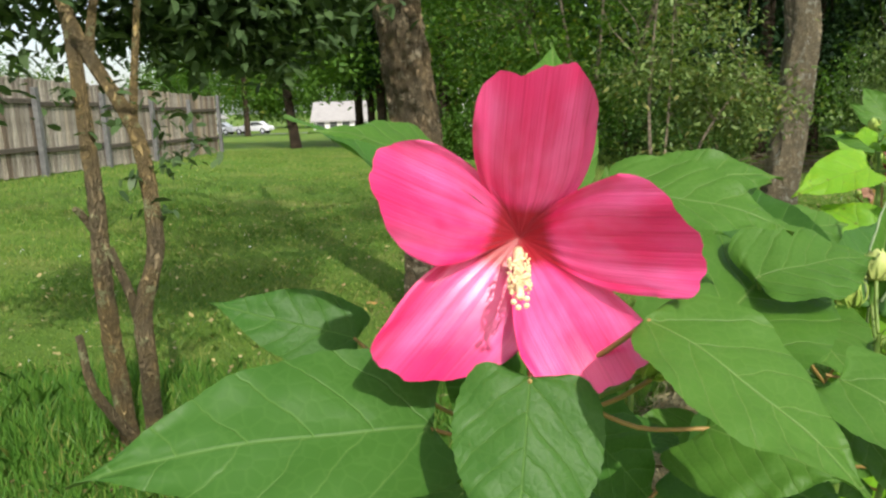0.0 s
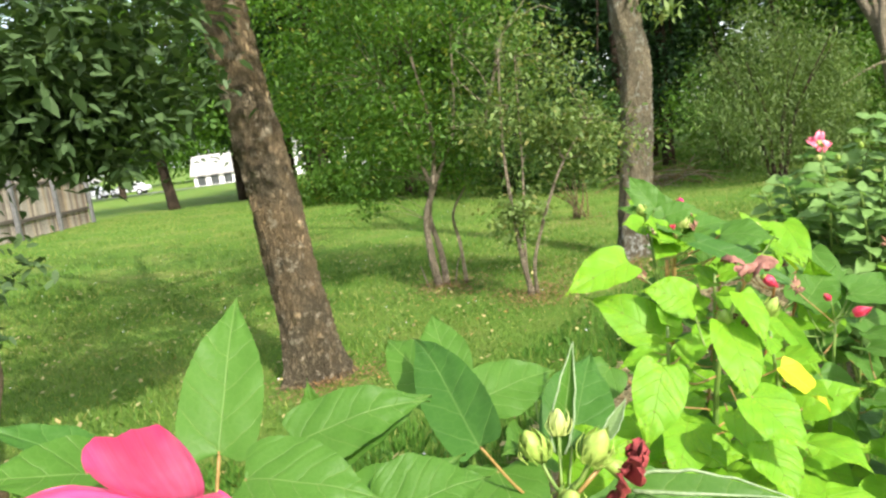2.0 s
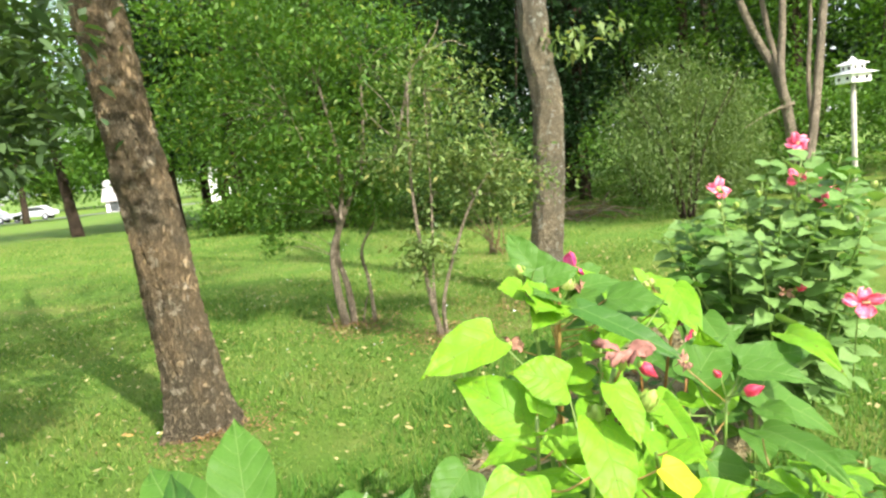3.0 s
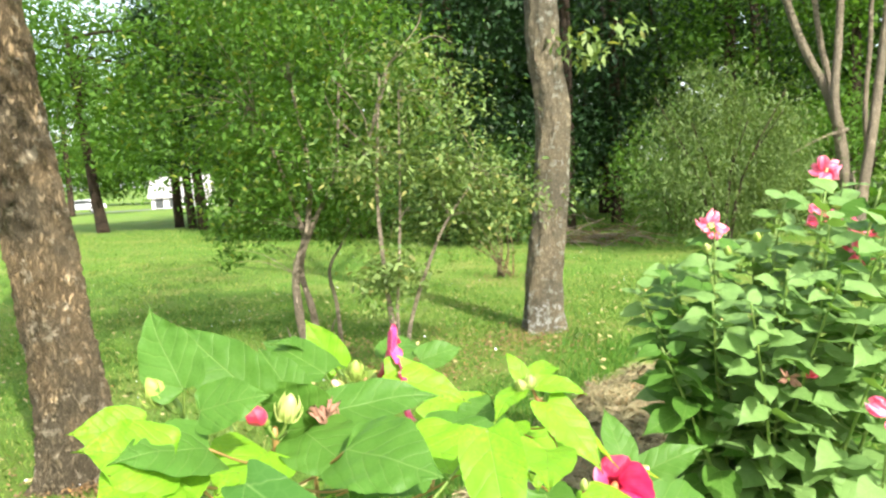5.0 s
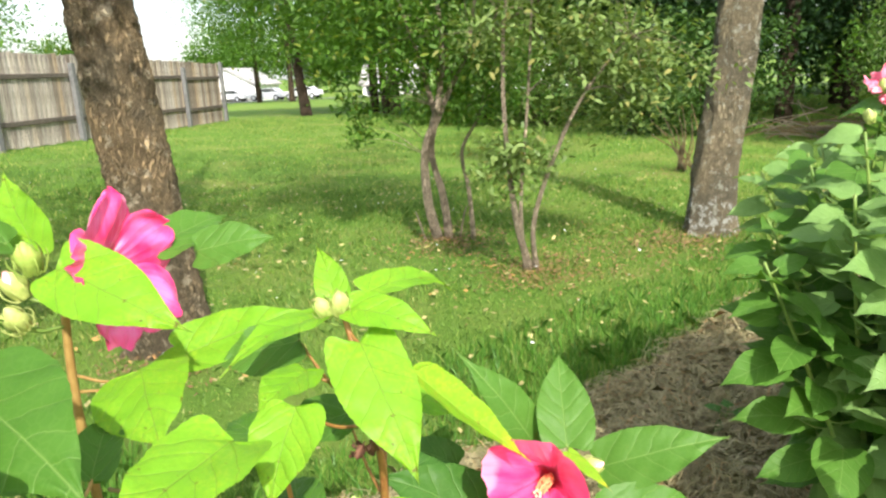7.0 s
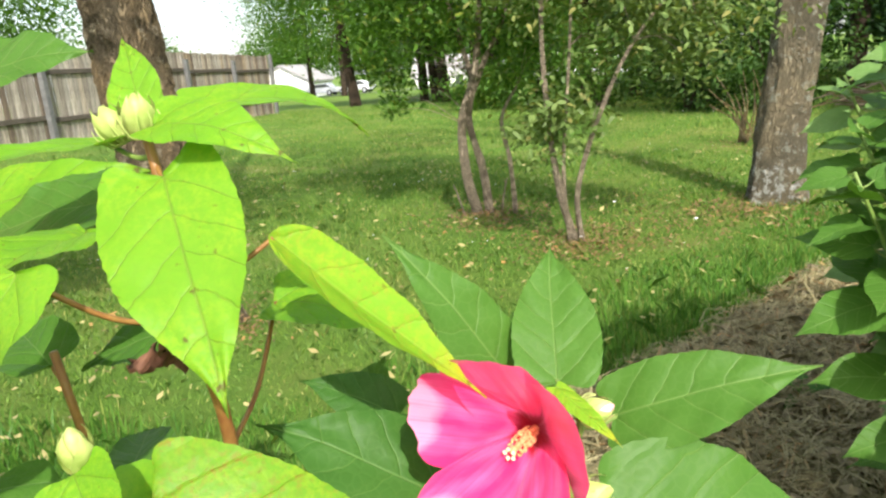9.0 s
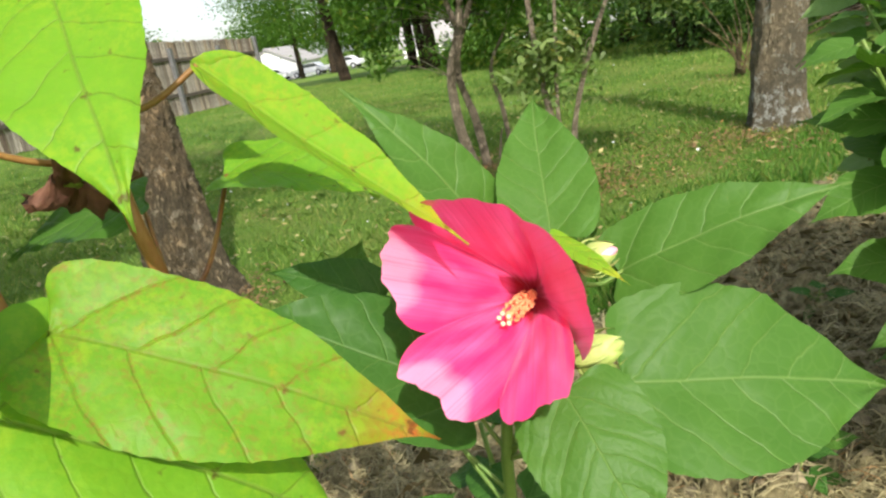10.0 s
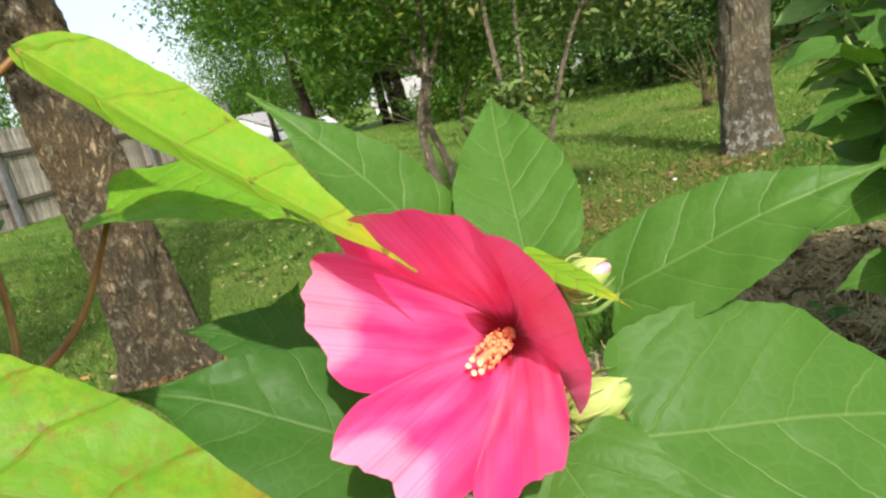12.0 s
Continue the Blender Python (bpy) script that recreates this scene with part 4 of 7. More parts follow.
rolled_leaf(budding, (0.6600, 0.6230, 1.188), (0.6970, 0.6420, 1.2275), 0.015, (-0.3, -0.9, 0.3), LEAF_UNDER, (0.602, 0.61, 1.14), "", 1.0)
leaf(budding, (0.640, 0.700, 1.150), (0.715, 0.830, 1.225), 0.095, (-0.05, -0.75, 0.65), LEAF_DEEP_AND_SHADED, (0.61, 0.65, 1.08), STEM_GREEN)
leaf(budding, (0.630, 0.860, 1.160), (0.698, 0.985, 1.130), 0.085, (0.0, -0.6, 0.8), LEAF_GREEN, (0.62, 0.74, 1.08), STEM_GREEN)
leaf(budding, (0.497, 0.780, 1.205), (0.424, 0.913, 1.268), 0.085, (-0.1, -0.75, 0.65), LEAF_GREEN, (0.515, 0.80, 1.15), STEM_GREEN)
leaf(budding, (0.519, 0.955, 1.165), (0.506, 1.058, 1.258), 0.085, (0.0, -0.85, 0.5), LEAF_GREEN, (0.53, 0.86, 1.08), STEM_GREEN)
leaf(budding, (0.512, 0.582, 1.225), (0.462, 0.835, 1.286), 0.075, (-0.2, -0.5, 0.85), LEAF_DEEP_AND_SHADED, (0.60, 0.61, 1.12), STEM_TAN, 0.03, 0.28)
leaf(budding, (0.532, 0.722, 1.220), (0.645, 0.765, 1.230), 0.085, (0.0, -0.6, 0.8), LEAF_GREEN, (0.53, 0.80, 1.12), STEM_GREEN)
leaf(budding, (0.413, 0.420, 1.255), (0.505, 0.445, 1.262), 0.080, (0.0, -0.5, 0.85), LEAF_GREEN, (0.52, 0.62, 1.10), STEM_GREEN)
leaf(budding, (0.560, 0.540, 1.120), (0.640, 0.450, 1.060), 0.080, (0.2, -0.5, 0.85), LEAF_GREEN, (0.60, 0.62, 1.05), STEM_TAN)
rolled_leaf(budding, (0.682, 0.620, 1.125), (0.862, 0.560, 1.112), 0.034, (-0.1, -0.3, 0.95), LEAF_GREEN, (0.61, 0.64, 1.08), "long narrow leaf folded along its midrib")
leaf(budding, (0.535, 0.640, 1.165), (0.552, 0.515, 1.120), 0.095, (0.1, -0.6, 0.8), LEAF_GREEN, (0.58, 0.66, 1.08), STEM_TAN)
leaf(budding, (0.600, 0.700, 1.150), (0.545, 0.640, 1.185), 0.080, (0.0, -0.6, 0.8), LEAF_GREEN, (0.60, 0.70, 1.08), STEM_TAN)
leaf(budding, (0.625, 0.565, 1.090), (0.590, 0.470, 1.075), 0.085, (0.1, -0.5, 0.85), LEAF_GREEN, (0.61, 0.62, 1.02), STEM_TAN)
leaf(budding, (0.620, 0.700, 1.120), (0.720, 0.690, 1.150), 0.090, (0.1, -0.7, 0.7), LEAF_LIME, (0.62, 0.74, 1.05), STEM_TAN)
leafy_stem(budding, (0.55, 0.78, 0.06), (0.50, 0.70, 1.13), LEAF_GREEN, STEM_GREEN, STEM_TAN, 28, (0.10, 0.16), (0.3, 1.0), (0, -0.2, 0), 31, 0.007, 1.0, True, lambda p: clear_of_walk(p, 0.36) and p.z < 1.15)
leafy_stem(budding, (0.66, 0.80, 0.06), (0.72, 0.74, 1.08), LEAF_GREEN, STEM_GREEN, STEM_TAN, 28, (0.10, 0.15), (0.3, 1.0), (0.1, -0.2, 0), 32, 0.007, 1.0, True, lambda p: clear_of_walk(p, 0.36) and p.z < 1.13)

for base, tip, wd in (((0.539, 0.70, 1.118), (0.562, 0.63, 1.050), 0.085), ((0.666, 0.681, 1.059), (0.765, 0.722, 1.064), 0.085), ((0.777, 0.766, 1.0), (0.890, 0.745, 0.945), 0.09), ((0.70, 0.68, 1.075), (0.81, 0.66, 1.05), 0.07), ((0.578, 0.61, 1.075), (0.60, 0.52, 1.01), 0.085), ((0.700, 0.650, 1.015), (0.76, 0.57, 0.95), 0.09), ((0.496, 0.564, 1.120), (0.46, 0.47, 1.08), 0.085), ((0.687, 0.705, 1.049), (0.74, 0.63, 1.0), 0.08)):
    leaf(budding, base, tip, wd, (0.15, -0.6, 0.8), LEAF_GREEN, (0.62, 0.70, base[2] - 0.05), STEM_TAN)

# lime-green plant in full sun
limeA = thing("hibiscus_plant", (1.05, 1.20, 0.08), "lime-green hibiscus with withered flowers", "flowering plant", "hibiscus in the bed")
tube("stem", [(1.05, 1.20, 0.08), (1.07, 1.22, 0.6), (1.05, 1.15, 1.0), (1.078, 1.09, 1.22)], 0.008, 0.004, STEM_GREEN, limeA, 9)
dead_bloom(limeA, (1.082, 1.066, 1.246), (0.0, -0.2, 1.0), 0.052, DRY_PINK, 7, (1.078, 1.09, 1.20), "withered crumpled flower")
rolled_bloom(limeA, (1.112, 1.062, 1.228), (0.5, -0.3, -0.5), 0.028, PETAL_SPENT, None, 3)
dead_bloom(limeA, (1.062, 1.060, 1.165), (-0.2, -0.6, 0.3), 0.028, BROWN_DRY, 8)
bud(limeA, (1.035, 1.065, 1.150), (-0.2, -0.3, 0.9), 0.036, BUD_GREEN, None, (1.06, 1.12, 1.10), True, 41)
bud(limeA, (1.105, 1.050, 1.165), (0.4, -0.2, 0.8), 0.034, BUD_GREEN, None, (1.075, 1.10, 1.14), True, 42)
leaf(limeA, (0.955, 1.323, 1.236), (0.795, 1.280, 1.190), 0.100, (-0.1, -0.65, 0.75), LEAF_LIME, (1.06, 1.25, 1.14), STEM_GREEN, 0.06, 0.12)
leaf(limeA, (0.998, 1.240, 1.070), (0.857, 1.344, 1.170), 0.105, (-0.35, -0.65, 0.70), LEAF_LIME, (1.05, 1.18, 1.0), STEM_GREEN, 0.10, 0.12, 0.10)
leaf(limeA, (1.029, 1.051, 1.160), (1.020, 0.945, 1.030), 0.082, (0.0, -0.80, 0.60), LEAF_LIME, (1.06, 1.10, 1.12), STEM_GREEN, 0.06, 0.10)
leaf(limeA, (1.058, 1.250, 1.150), (0.950, 1.262, 1.185), 0.090, (0.0, -0.8, 0.5), LEAF_LIME, (1.06, 1.2, 1.05), STEM_GREEN, 0.08, 0.08)
leaf(limeA, (1.057, 1.050, 1.212), (1.066, 0.985, 1.130), 0.060, (0.2, -0.8, 0.5), LEAF_LIME, (1.075, 1.09, 1.19), STEM_GREEN)
leaf(limeA, (0.890, 1.012, 1.115), (0.824, 0.945, 0.995), 0.095, (-0.1, -0.9, 0.4), LEAF_LIME, (1.04, 1.13, 1.03), STEM_TAN, 0.05, 0.08)
leaf(limeA, (0.986, 0.900, 1.085), (1.035, 0.822, 1.010), 0.090, (0.1, -0.8, 0.6), LEAF_LIME, (1.05, 1.10, 1.02), STEM_TAN)
leaf(limeA, (1.139, 1.075, 1.052), (1.215, 1.040, 0.965), 0.055, (0.3, -0.7, 0.6), LEAF_YELLOW, (1.07, 1.13, 1.02), STEM_TAN)
leaf(limeA, (0.84, 1.15, 1.075), (0.76, 1.10, 1.02), 0.085, (-0.1, -0.8, 0.6), LEAF_GREEN, (1.04, 1.16, 0.95), STEM_TAN)
leafy_stem(limeA, (0.94, 1.12, 0.07), (0.92, 1.06, 1.00), LEAF_LIME, STEM_GREEN, STEM_TAN, 34, (0.11, 0.16), (0.35, 1.0), (-0.1, -0.3, 0), 53, 0.007, 1.0, True, lambda p: clear_of_walk(p, 0.36) and p.z < 1.04)
leafy_stem(limeA, (1.02, 1.26, 0.08), (0.98, 1.20, 1.12), LEAF_LIME, STEM_GREEN, STEM_TAN, 26, (0.11, 0.16), (0.35, 1.0), (-0.1, -0.3, 0), 51, 0.007, 1.0, True, lambda p: clear_of_walk(p, 0.42))
leafy_stem(limeA, (1.10, 1.18, 0.08), (1.16, 1.14, 1.10), LEAF_LIME, STEM_GREEN, STEM_TAN, 26, (0.11, 0.16), (0.35, 1.0), (0.2, -0.3, 0), 52, 0.007, 1.0, True, lambda p: clear_of_walk(p, 0.42))

for base, tip, wd in (((1.006, 0.904, 1.0), (1.015, 0.835, 0.925), 0.085), ((0.99, 0.963, 1.036), (1.035, 0.885, 0.94), 0.08), ((0.93, 1.02, 1.0), (0.86, 0.93, 0.93), 0.09), ((0.86, 1.06, 0.98), (0.77, 1.0, 0.93), 0.09)):
    leaf(limeA, base, tip, wd, (0.1, -0.75, 0.65), LEAF_LIME, (1.05, 1.12, base[2] - 0.06), STEM_TAN)

limeB = thing("hibiscus_plant", (1.26, 1.55, 0.09), "lime-green hibiscus with small closed red blooms", "flowering plant", "hibiscus in the bed")
tube("stem", [(1.16, 1.60, 0.09), (1.15, 1.62, 0.7), (1.12, 1.60, 1.2), (1.10, 1.60, 1.30)], 0.008, 0.003, STEM_GREEN, limeB, 9)
tube("stem", [(1.45, 1.42, 0.09), (1.44, 1.40, 0.6), (1.43, 1.34, 1.03)], 0.007, 0.003, STEM_GREEN, limeB, 9)
leaf(limeB, (1.122, 1.570, 1.305), (1.079, 1.624, 1.392), 0.070, (-0.2, -0.8, 0.4), LEAF_GREEN, (1.11, 1.60, 1.26), STEM_GREEN)
leaf(limeB, (1.080, 1.545, 1.270), (1.015, 1.520, 1.285), 0.060, (-0.2, -0.8, 0.6), LEAF_LIME, (1.11, 1.60, 1.22), STEM_GREEN)
leaf(limeB, (1.140, 1.555, 1.285), (1.22, 1.540, 1.300), 0.060, (0.1, -0.8, 0.6), LEAF_GREEN, (1.11, 1.60, 1.24), STEM_GREEN)
leaf(limeB, (1.130, 1.52, 1.235), (1.06, 1.44, 1.20), 0.070, (-0.1, -0.8, 0.6), LEAF_LIME, (1.11, 1.60, 1.2), STEM_GREEN)
leaf(limeB, (1.190, 1.500, 1.222), (1.390, 1.355, 1.090), 0.062, (-0.1, -0.55, 0.85), LEAF_DEEP_AND_SHADED, (1.12, 1.60, 1.17), STEM_GREEN, 0.03, 0.15)
leaf(limeB, (1.281, 1.358, 1.060), (1.318, 1.240, 0.965), 0.060, (0.3, -0.7, 0.7), LEAF_LIME, (1.42, 1.38, 0.98), STEM_GREEN)
leaf(limeB, (1.560, 1.500, 0.990), (1.80, 1.45, 0.83), 0.110, (0.1, -0.6, 0.8), LEAF_GREEN, (1.44, 1.40, 0.93), STEM_TAN, 0.05, 0.1)
leaf(limeB, (1.379, 1.330, 0.914), (1.440, 1.290, 0.765), 0.110, (0.1, -0.85, 0.5), LEAF_GREEN, (1.43, 1.38, 0.85), STEM_TAN)
leaf(limeB, (1.52, 1.42, 1.07), (1.68, 1.43, 1.03), 0.085, (0.1, -0.6, 0.8), LEAF_GREEN, (1.43, 1.36, 0.99), STEM_GREEN)
leaf(limeB, (1.48, 1.36, 1.08), (1.60, 1.28, 1.05), 0.070, (0.1, -0.6, 0.8), LEAF_GREEN, (1.43, 1.36, 1.01), STEM_GREEN)
rolled_bloom(limeB, (1.450, 1.300, 1.052), (0.6, -0.4, 0.3), 0.036, PETAL_SPENT, (1.43, 1.34, 1.03), 5, "small closed red bloom")
rolled_bloom(limeB, (1.410, 1.330, 1.085), (-0.5, -0.2, 0.4), 0.024, PETAL_SPENT, (1.43, 1.34, 1.03), 6, "small closed pink bloom")
dead_bloom(limeB, (1.345, 1.345, 1.115), (0.0, -0.4, 0.8), 0.026, TAN_DRY, 9, (1.43, 1.34, 1.02))
bud(limeB, (1.095, 1.585, 1.29), (-0.3, -0.3, 0.8), 0.035, BUD_GREEN, None, (1.105, 1.60, 1.27), True, 44)
dead_bloom(limeB, (1.03, 1.50, 1.165), (0.3, -0.5, 0.5), 0.030, TAN_DRY, 10, (1.12, 1.60, 1.10))
leaf(limeB, (1.4596, 1.5826, 1.2218), (1.4649, 1.4647, 1.1130), 0.075, (-0.2, -0.75, 0.6), LEAF_LIME, (1.26, 1.52, 1.10), STEM_GREEN, 0.06, 0.10)
leaf(limeB, (1.5221, 1.5605, 1.1423), (1.5334, 1.4403, 1.0312), 0.070, (-0.2, -0.7, 0.7), LEAF_GREEN, (1.36, 1.46, 1.02), STEM_GREEN, 0.06, 0.12)
leaf(limeB, (1.6970, 1.5107, 1.0837), (1.6998, 1.3133, 1.0328), 0.075, (-0.2, -0.5, 0.85), LEAF_LIME, (1.56, 1.44, 0.98), STEM_GREEN, 0.16, 0.10)
leaf(limeB, (1.4850, 1.3133, 0.9634), (1.4743, 1.0369, 0.9535), 0.085, (-0.1, -0.6, 0.8), LEAF_GREEN, (1.48, 1.28, 0.90), STEM_TAN, 0.08, 0.12)
leaf(limeB, (1.5713, 1.4608, 1.0518), (1.7449, 1.4601, 1.0482), 0.075, (-0.2, -0.6, 0.8), LEAF_GREEN, (1.44, 1.38, 1.00), STEM_GREEN, 0.08, 0.12)
leaf(limeB, (1.2608, 1.2879, 1.0751), (1.2619, 1.1287, 0.9818), 0.042, (-0.3, -0.6, 0.75), LEAF_LIME, (1.24, 1.20, 1.02), STEM_GREEN, 0.08, 0.30)
leaf(limeB, (1.395, 1.400, 1.055), (1.520, 1.460, 1.125), 0.115, (-0.50, -0.70, 0.55), LEAF_GREEN, (1.43, 1.38, 0.98), STEM_GREEN, 0.05, 0.10)
leaf(limeB, (1.500, 1.500, 1.030), (1.425, 1.425, 1.165), 0.105, (-0.50, -0.75, 0.40), LEAF_LIME, (1.44, 1.40, 0.95), STEM_GREEN, 0.05, 0.10)
leaf(limeB, (1.440, 1.440, 0.985), (1.560, 1.520, 1.010), 0.110, (-0.45, -0.75, 0.50), LEAF_LIME, (1.44, 1.40, 0.92), STEM_GREEN, 0.05, 0.10)
leafy_stem(limeB, (1.22, 1.60, 0.09), (1.26, 1.56, 1.12), LEAF_LIME, STEM_GREEN, STEM_TAN, 40, (0.11, 0.16), (0.30, 1.0), (0.05, -0.3, 0), 61, 0.007, 1.0, True, lambda p: clear_of_walk(p, 0.36))
leafy_stem(limeB, (1.32, 1.50, 0.09), (1.36, 1.44, 1.02), LEAF_LIME, STEM_GREEN, STEM_TAN, 40, (0.11, 0.16), (0.30, 1.0), (0.1, -0.3, 0), 62, 0.007, 1.0, True, lambda p: clear_of_walk(p, 0.36))
leafy_stem(limeB, (1.52, 1.50, 0.09), (1.58, 1.46, 0.95), LEAF_GREEN, STEM_GREEN, STEM_TAN, 26, (0.12, 0.17), (0.3, 1.0), (0.2, -0.2, 0), 63, 0.007, 1.0, True, lambda p: clear_of_walk(p, 0.40))
leafy_stem(limeB, (1.46, 1.24, 0.09), (1.52, 1.16, 0.95), LEAF_LIME, STEM_GREEN, STEM_TAN, 34, (0.11, 0.16), (0.35, 1.0), (0.1, -0.3, 0), 64, 0.007, 1.0, True, lambda p: clear_of_walk(p, 0.38) and p.z < 1.0)
leafy_stem(limeB, (1.66, 1.36, 0.09), (1.72, 1.30, 0.86), LEAF_GREEN, STEM_GREEN, STEM_TAN, 30, (0.11, 0.16), (0.3, 1.0), (0.2, -0.2, 0), 65, 0.007, 1.0, True, lambda p: clear_of_walk(p, 0.38) and p.z < 0.92)

# plant with the half-hidden pink flower
pinkP = thing("hibiscus_plant", (1.30, 1.95, 0.10), "light green hibiscus with a half-hidden pink flower", "flowering plant", "hibiscus in the bed")
tube("stem", [(1.31, 2.00, 0.10), (1.30, 2.02, 0.6), (1.31, 1.99, 1.0), (1.325, 1.985, 1.18)], 0.008, 0.004, STEM_TAN, pinkP, 9)
tube("stem", [(1.20, 1.78, 0.10), (1.21, 1.76, 0.7), (1.205, 1.68, 1.1), (1.205, 1.65, 1.225)], 0.008, 0.004, STEM_TAN, pinkP, 9)
open_flower(pinkP, (1.345, 2.010, 1.170), (0.98, -0.05, 0.12), (-0.1, 0, 1), 0.102, PETAL_ROSE, 62, (90, 162, 234, 306, 18), (0.8, 0.8, 0.8, 0.8, 0.8), (1, 1, 1, 1, 1), (0, 0, 0, 0, 0), (1.385, 2.005, 1.176), (CREAM, CREAM), 0.2, 0.07, "pink flower turned towards the lawn", 8)
leaf(pinkP, (1.191, 1.640, 1.265), (1.090, 1.704, 1.356), 0.080, (-0.2, -0.75, 0.65), LEAF_GREEN, (1.205, 1.65, 1.21), STEM_GREEN)
leaf(pinkP, (1.232, 1.715, 1.232), (1.175, 1.780, 1.300), 0.060, (0.0, -0.8, 0.5), LEAF_GREEN, (1.205, 1.66, 1.2), STEM_GREEN)
leaf(pinkP, (1.265, 1.865, 1.225), (1.154, 1.971, 1.265), 0.070, (0.0, -0.6, 0.8), LEAF_GREEN, (1.31, 1.97, 1.12), STEM_GREEN)
leaf(pinkP, (1.282, 2.013, 1.190), (1.224, 2.050, 1.280), 0.062, (-0.2, -0.85, 0.45), LEAF_LIME, (1.32, 1.99, 1.14), STEM_GREEN)
leaf(pinkP, (1.357, 1.940, 1.195), (1.500, 1.921, 1.140), 0.078, (0.1, -0.65, 0.75), LEAF_LIME, (1.325, 1.985, 1.16), STEM_GREEN, 0.06, 0.10)
leaf(pinkP, (1.375, 2.075, 1.180), (1.422, 2.183, 1.200), 0.078, (0.0, -0.7, 0.7), LEAF_GREEN, (1.325, 1.985, 1.14), STEM_GREEN)
leaf(pinkP, (1.262, 1.742, 1.205), (1.434, 1.777, 1.205), 0.082, (0.0, -0.55, 0.85), LEAF_GREEN, (1.205, 1.67, 1.17), STEM_TAN, 0.04, 0.15)
leaf(pinkP, (1.272, 1.982, 1.212), (1.182, 1.899, 1.276), 0.075, (-0.2, -0.5, 0.85), LEAF_GREEN, (1.31, 1.98, 1.15), STEM_GREEN)
leaf(pinkP, (1.405, 1.975, 1.075), (1.475, 1.880, 1.035), 0.105, (0.1, -0.75, 0.65), LEAF_LIME, (1.315, 1.99, 1.06), STEM_TAN, 0.04, 0.05, 0.03)
leaf(pinkP, (1.427, 2.019, 1.072), (1.562, 2.095, 1.098), 0.070, (0.0, -0.6, 0.8), LEAF_LIME, (1.315, 1.99, 1.04), STEM_TAN)
leaf(pinkP, (1.330, 1.760, 1.190), (1.312, 1.735, 1.090), 0.075, (0.1, -0.9, 0.3), LEAF_GREEN, (1.21, 1.70, 1.12), STEM_TAN)
leaf(pinkP, (1.377, 1.700, 1.165), (1.480, 1.635, 1.140), 0.095, (0.0, -0.5, 0.85), LEAF_LIME, (1.21, 1.70, 1.1), STEM_TAN)
leaf(pinkP, (1.400, 1.770, 1.150), (1.545, 1.690, 1.110), 0.105, (0.0, -0.5, 0.85), LEAF_GREEN, (1.21, 1.72, 1.06), STEM_TAN)
leaf(pinkP, (1.591, 1.800, 1.095), (1.560, 1.675, 1.085), 0.085, (0.0, -0.5, 0.85), LEAF_LIME, (1.40, 1.90, 0.98), STEM_TAN)
leaf(pinkP, (1.120, 1.500, 1.255), (1.045, 1.455, 1.290), 0.085, (0.0, -0.7, 0.7), LEAF_LIME, (1.20, 1.68, 1.1), STEM_TAN, 0.03, 0.05, 0.10)
rolled_bloom(pinkP, (1.192, 1.640, 1.240), (-0.5, -0.3, 0.6), 0.034, PETAL_SPENT, (1.205, 1.65, 1.22), 11, "closed crimson bloom")
bud(pinkP, (1.222, 1.642, 1.235), (0.2, 0.0, 0.9), 0.034, BUD_PALE, None, (1.207, 1.65, 1.21), True, 71)
bud(pinkP, (1.285, 1.978, 1.155), (-0.4, -0.2, 0.8), 0.034, BUD_PALE, PINK_PALE, (1.32, 1.985, 1.15), True, 72)
bud(pinkP, (1.310, 1.965, 1.185), (0.0, -0.2, 0.9), 0.036, BUD_GREEN, None, (1.322, 1.985, 1.16), True, 73)
bud(pinkP, (1.300, 1.950, 1.130), (-0.1, -0.4, 0.7), 0.032, BUD_PALE, None, (1.32, 1.985, 1.12), True, 74)
dead_bloom(pinkP, (1.268, 1.690, 1.210), (0.4, -0.5, 0.3), 0.040, TAN_DRY, 12, (1.207, 1.66, 1.19))
leaf(pinkP, (1.250, 1.700, 1.205), (1.185, 1.660, 1.290), 0.090, (-0.30, -0.80, 0.40), LEAF_GREEN, (1.207, 1.68, 1.17), STEM_GREEN, 0.05, 0.10, 0.05)
for base, tip, wd, mat in (
        ((1.292, 1.580, 1.215), (1.401, 1.503, 1.200), 0.115, LEAF_GREEN),
        ((1.198, 1.633, 1.201), (1.144, 1.551, 1.185), 0.105, LEAF_LIME),
        ((1.151, 1.534, 1.249), (1.074, 1.456, 1.274), 0.085, LEAF_GREEN),
        ((1.240, 1.671, 1.207), (1.308, 1.585, 1.174), 0.100, LEAF_GREEN),
        ((1.350, 1.610, 1.183), (1.294, 1.518, 1.173), 0.110, LEAF_GREEN),
        ((1.488, 1.668, 1.155), (1.449, 1.594, 1.125), 0.085, LEAF_LIME),
        ((1.116, 1.498, 1.234), (1.068, 1.421, 1.248), 0.100, LEAF_LIME)):
    leaf(pinkP, base, tip, wd, (0.05, -0.55, 0.83), mat, (1.21, 1.70, base[2] - 0.06), STEM_TAN, 0.05, 0.08, 0.05)
leafy_stem(pinkP, (1.26, 1.85, 0.10), (1.24, 1.80, 1.14), LEAF_GREEN, STEM_TAN, STEM_TAN, 18, (0.11, 0.15), (0.3, 1.0), (0, -0.3, 0), 81, 0.007, 1.0, True, lambda p: clear_of_walk(p, 0.38) and p.z < 1.17)
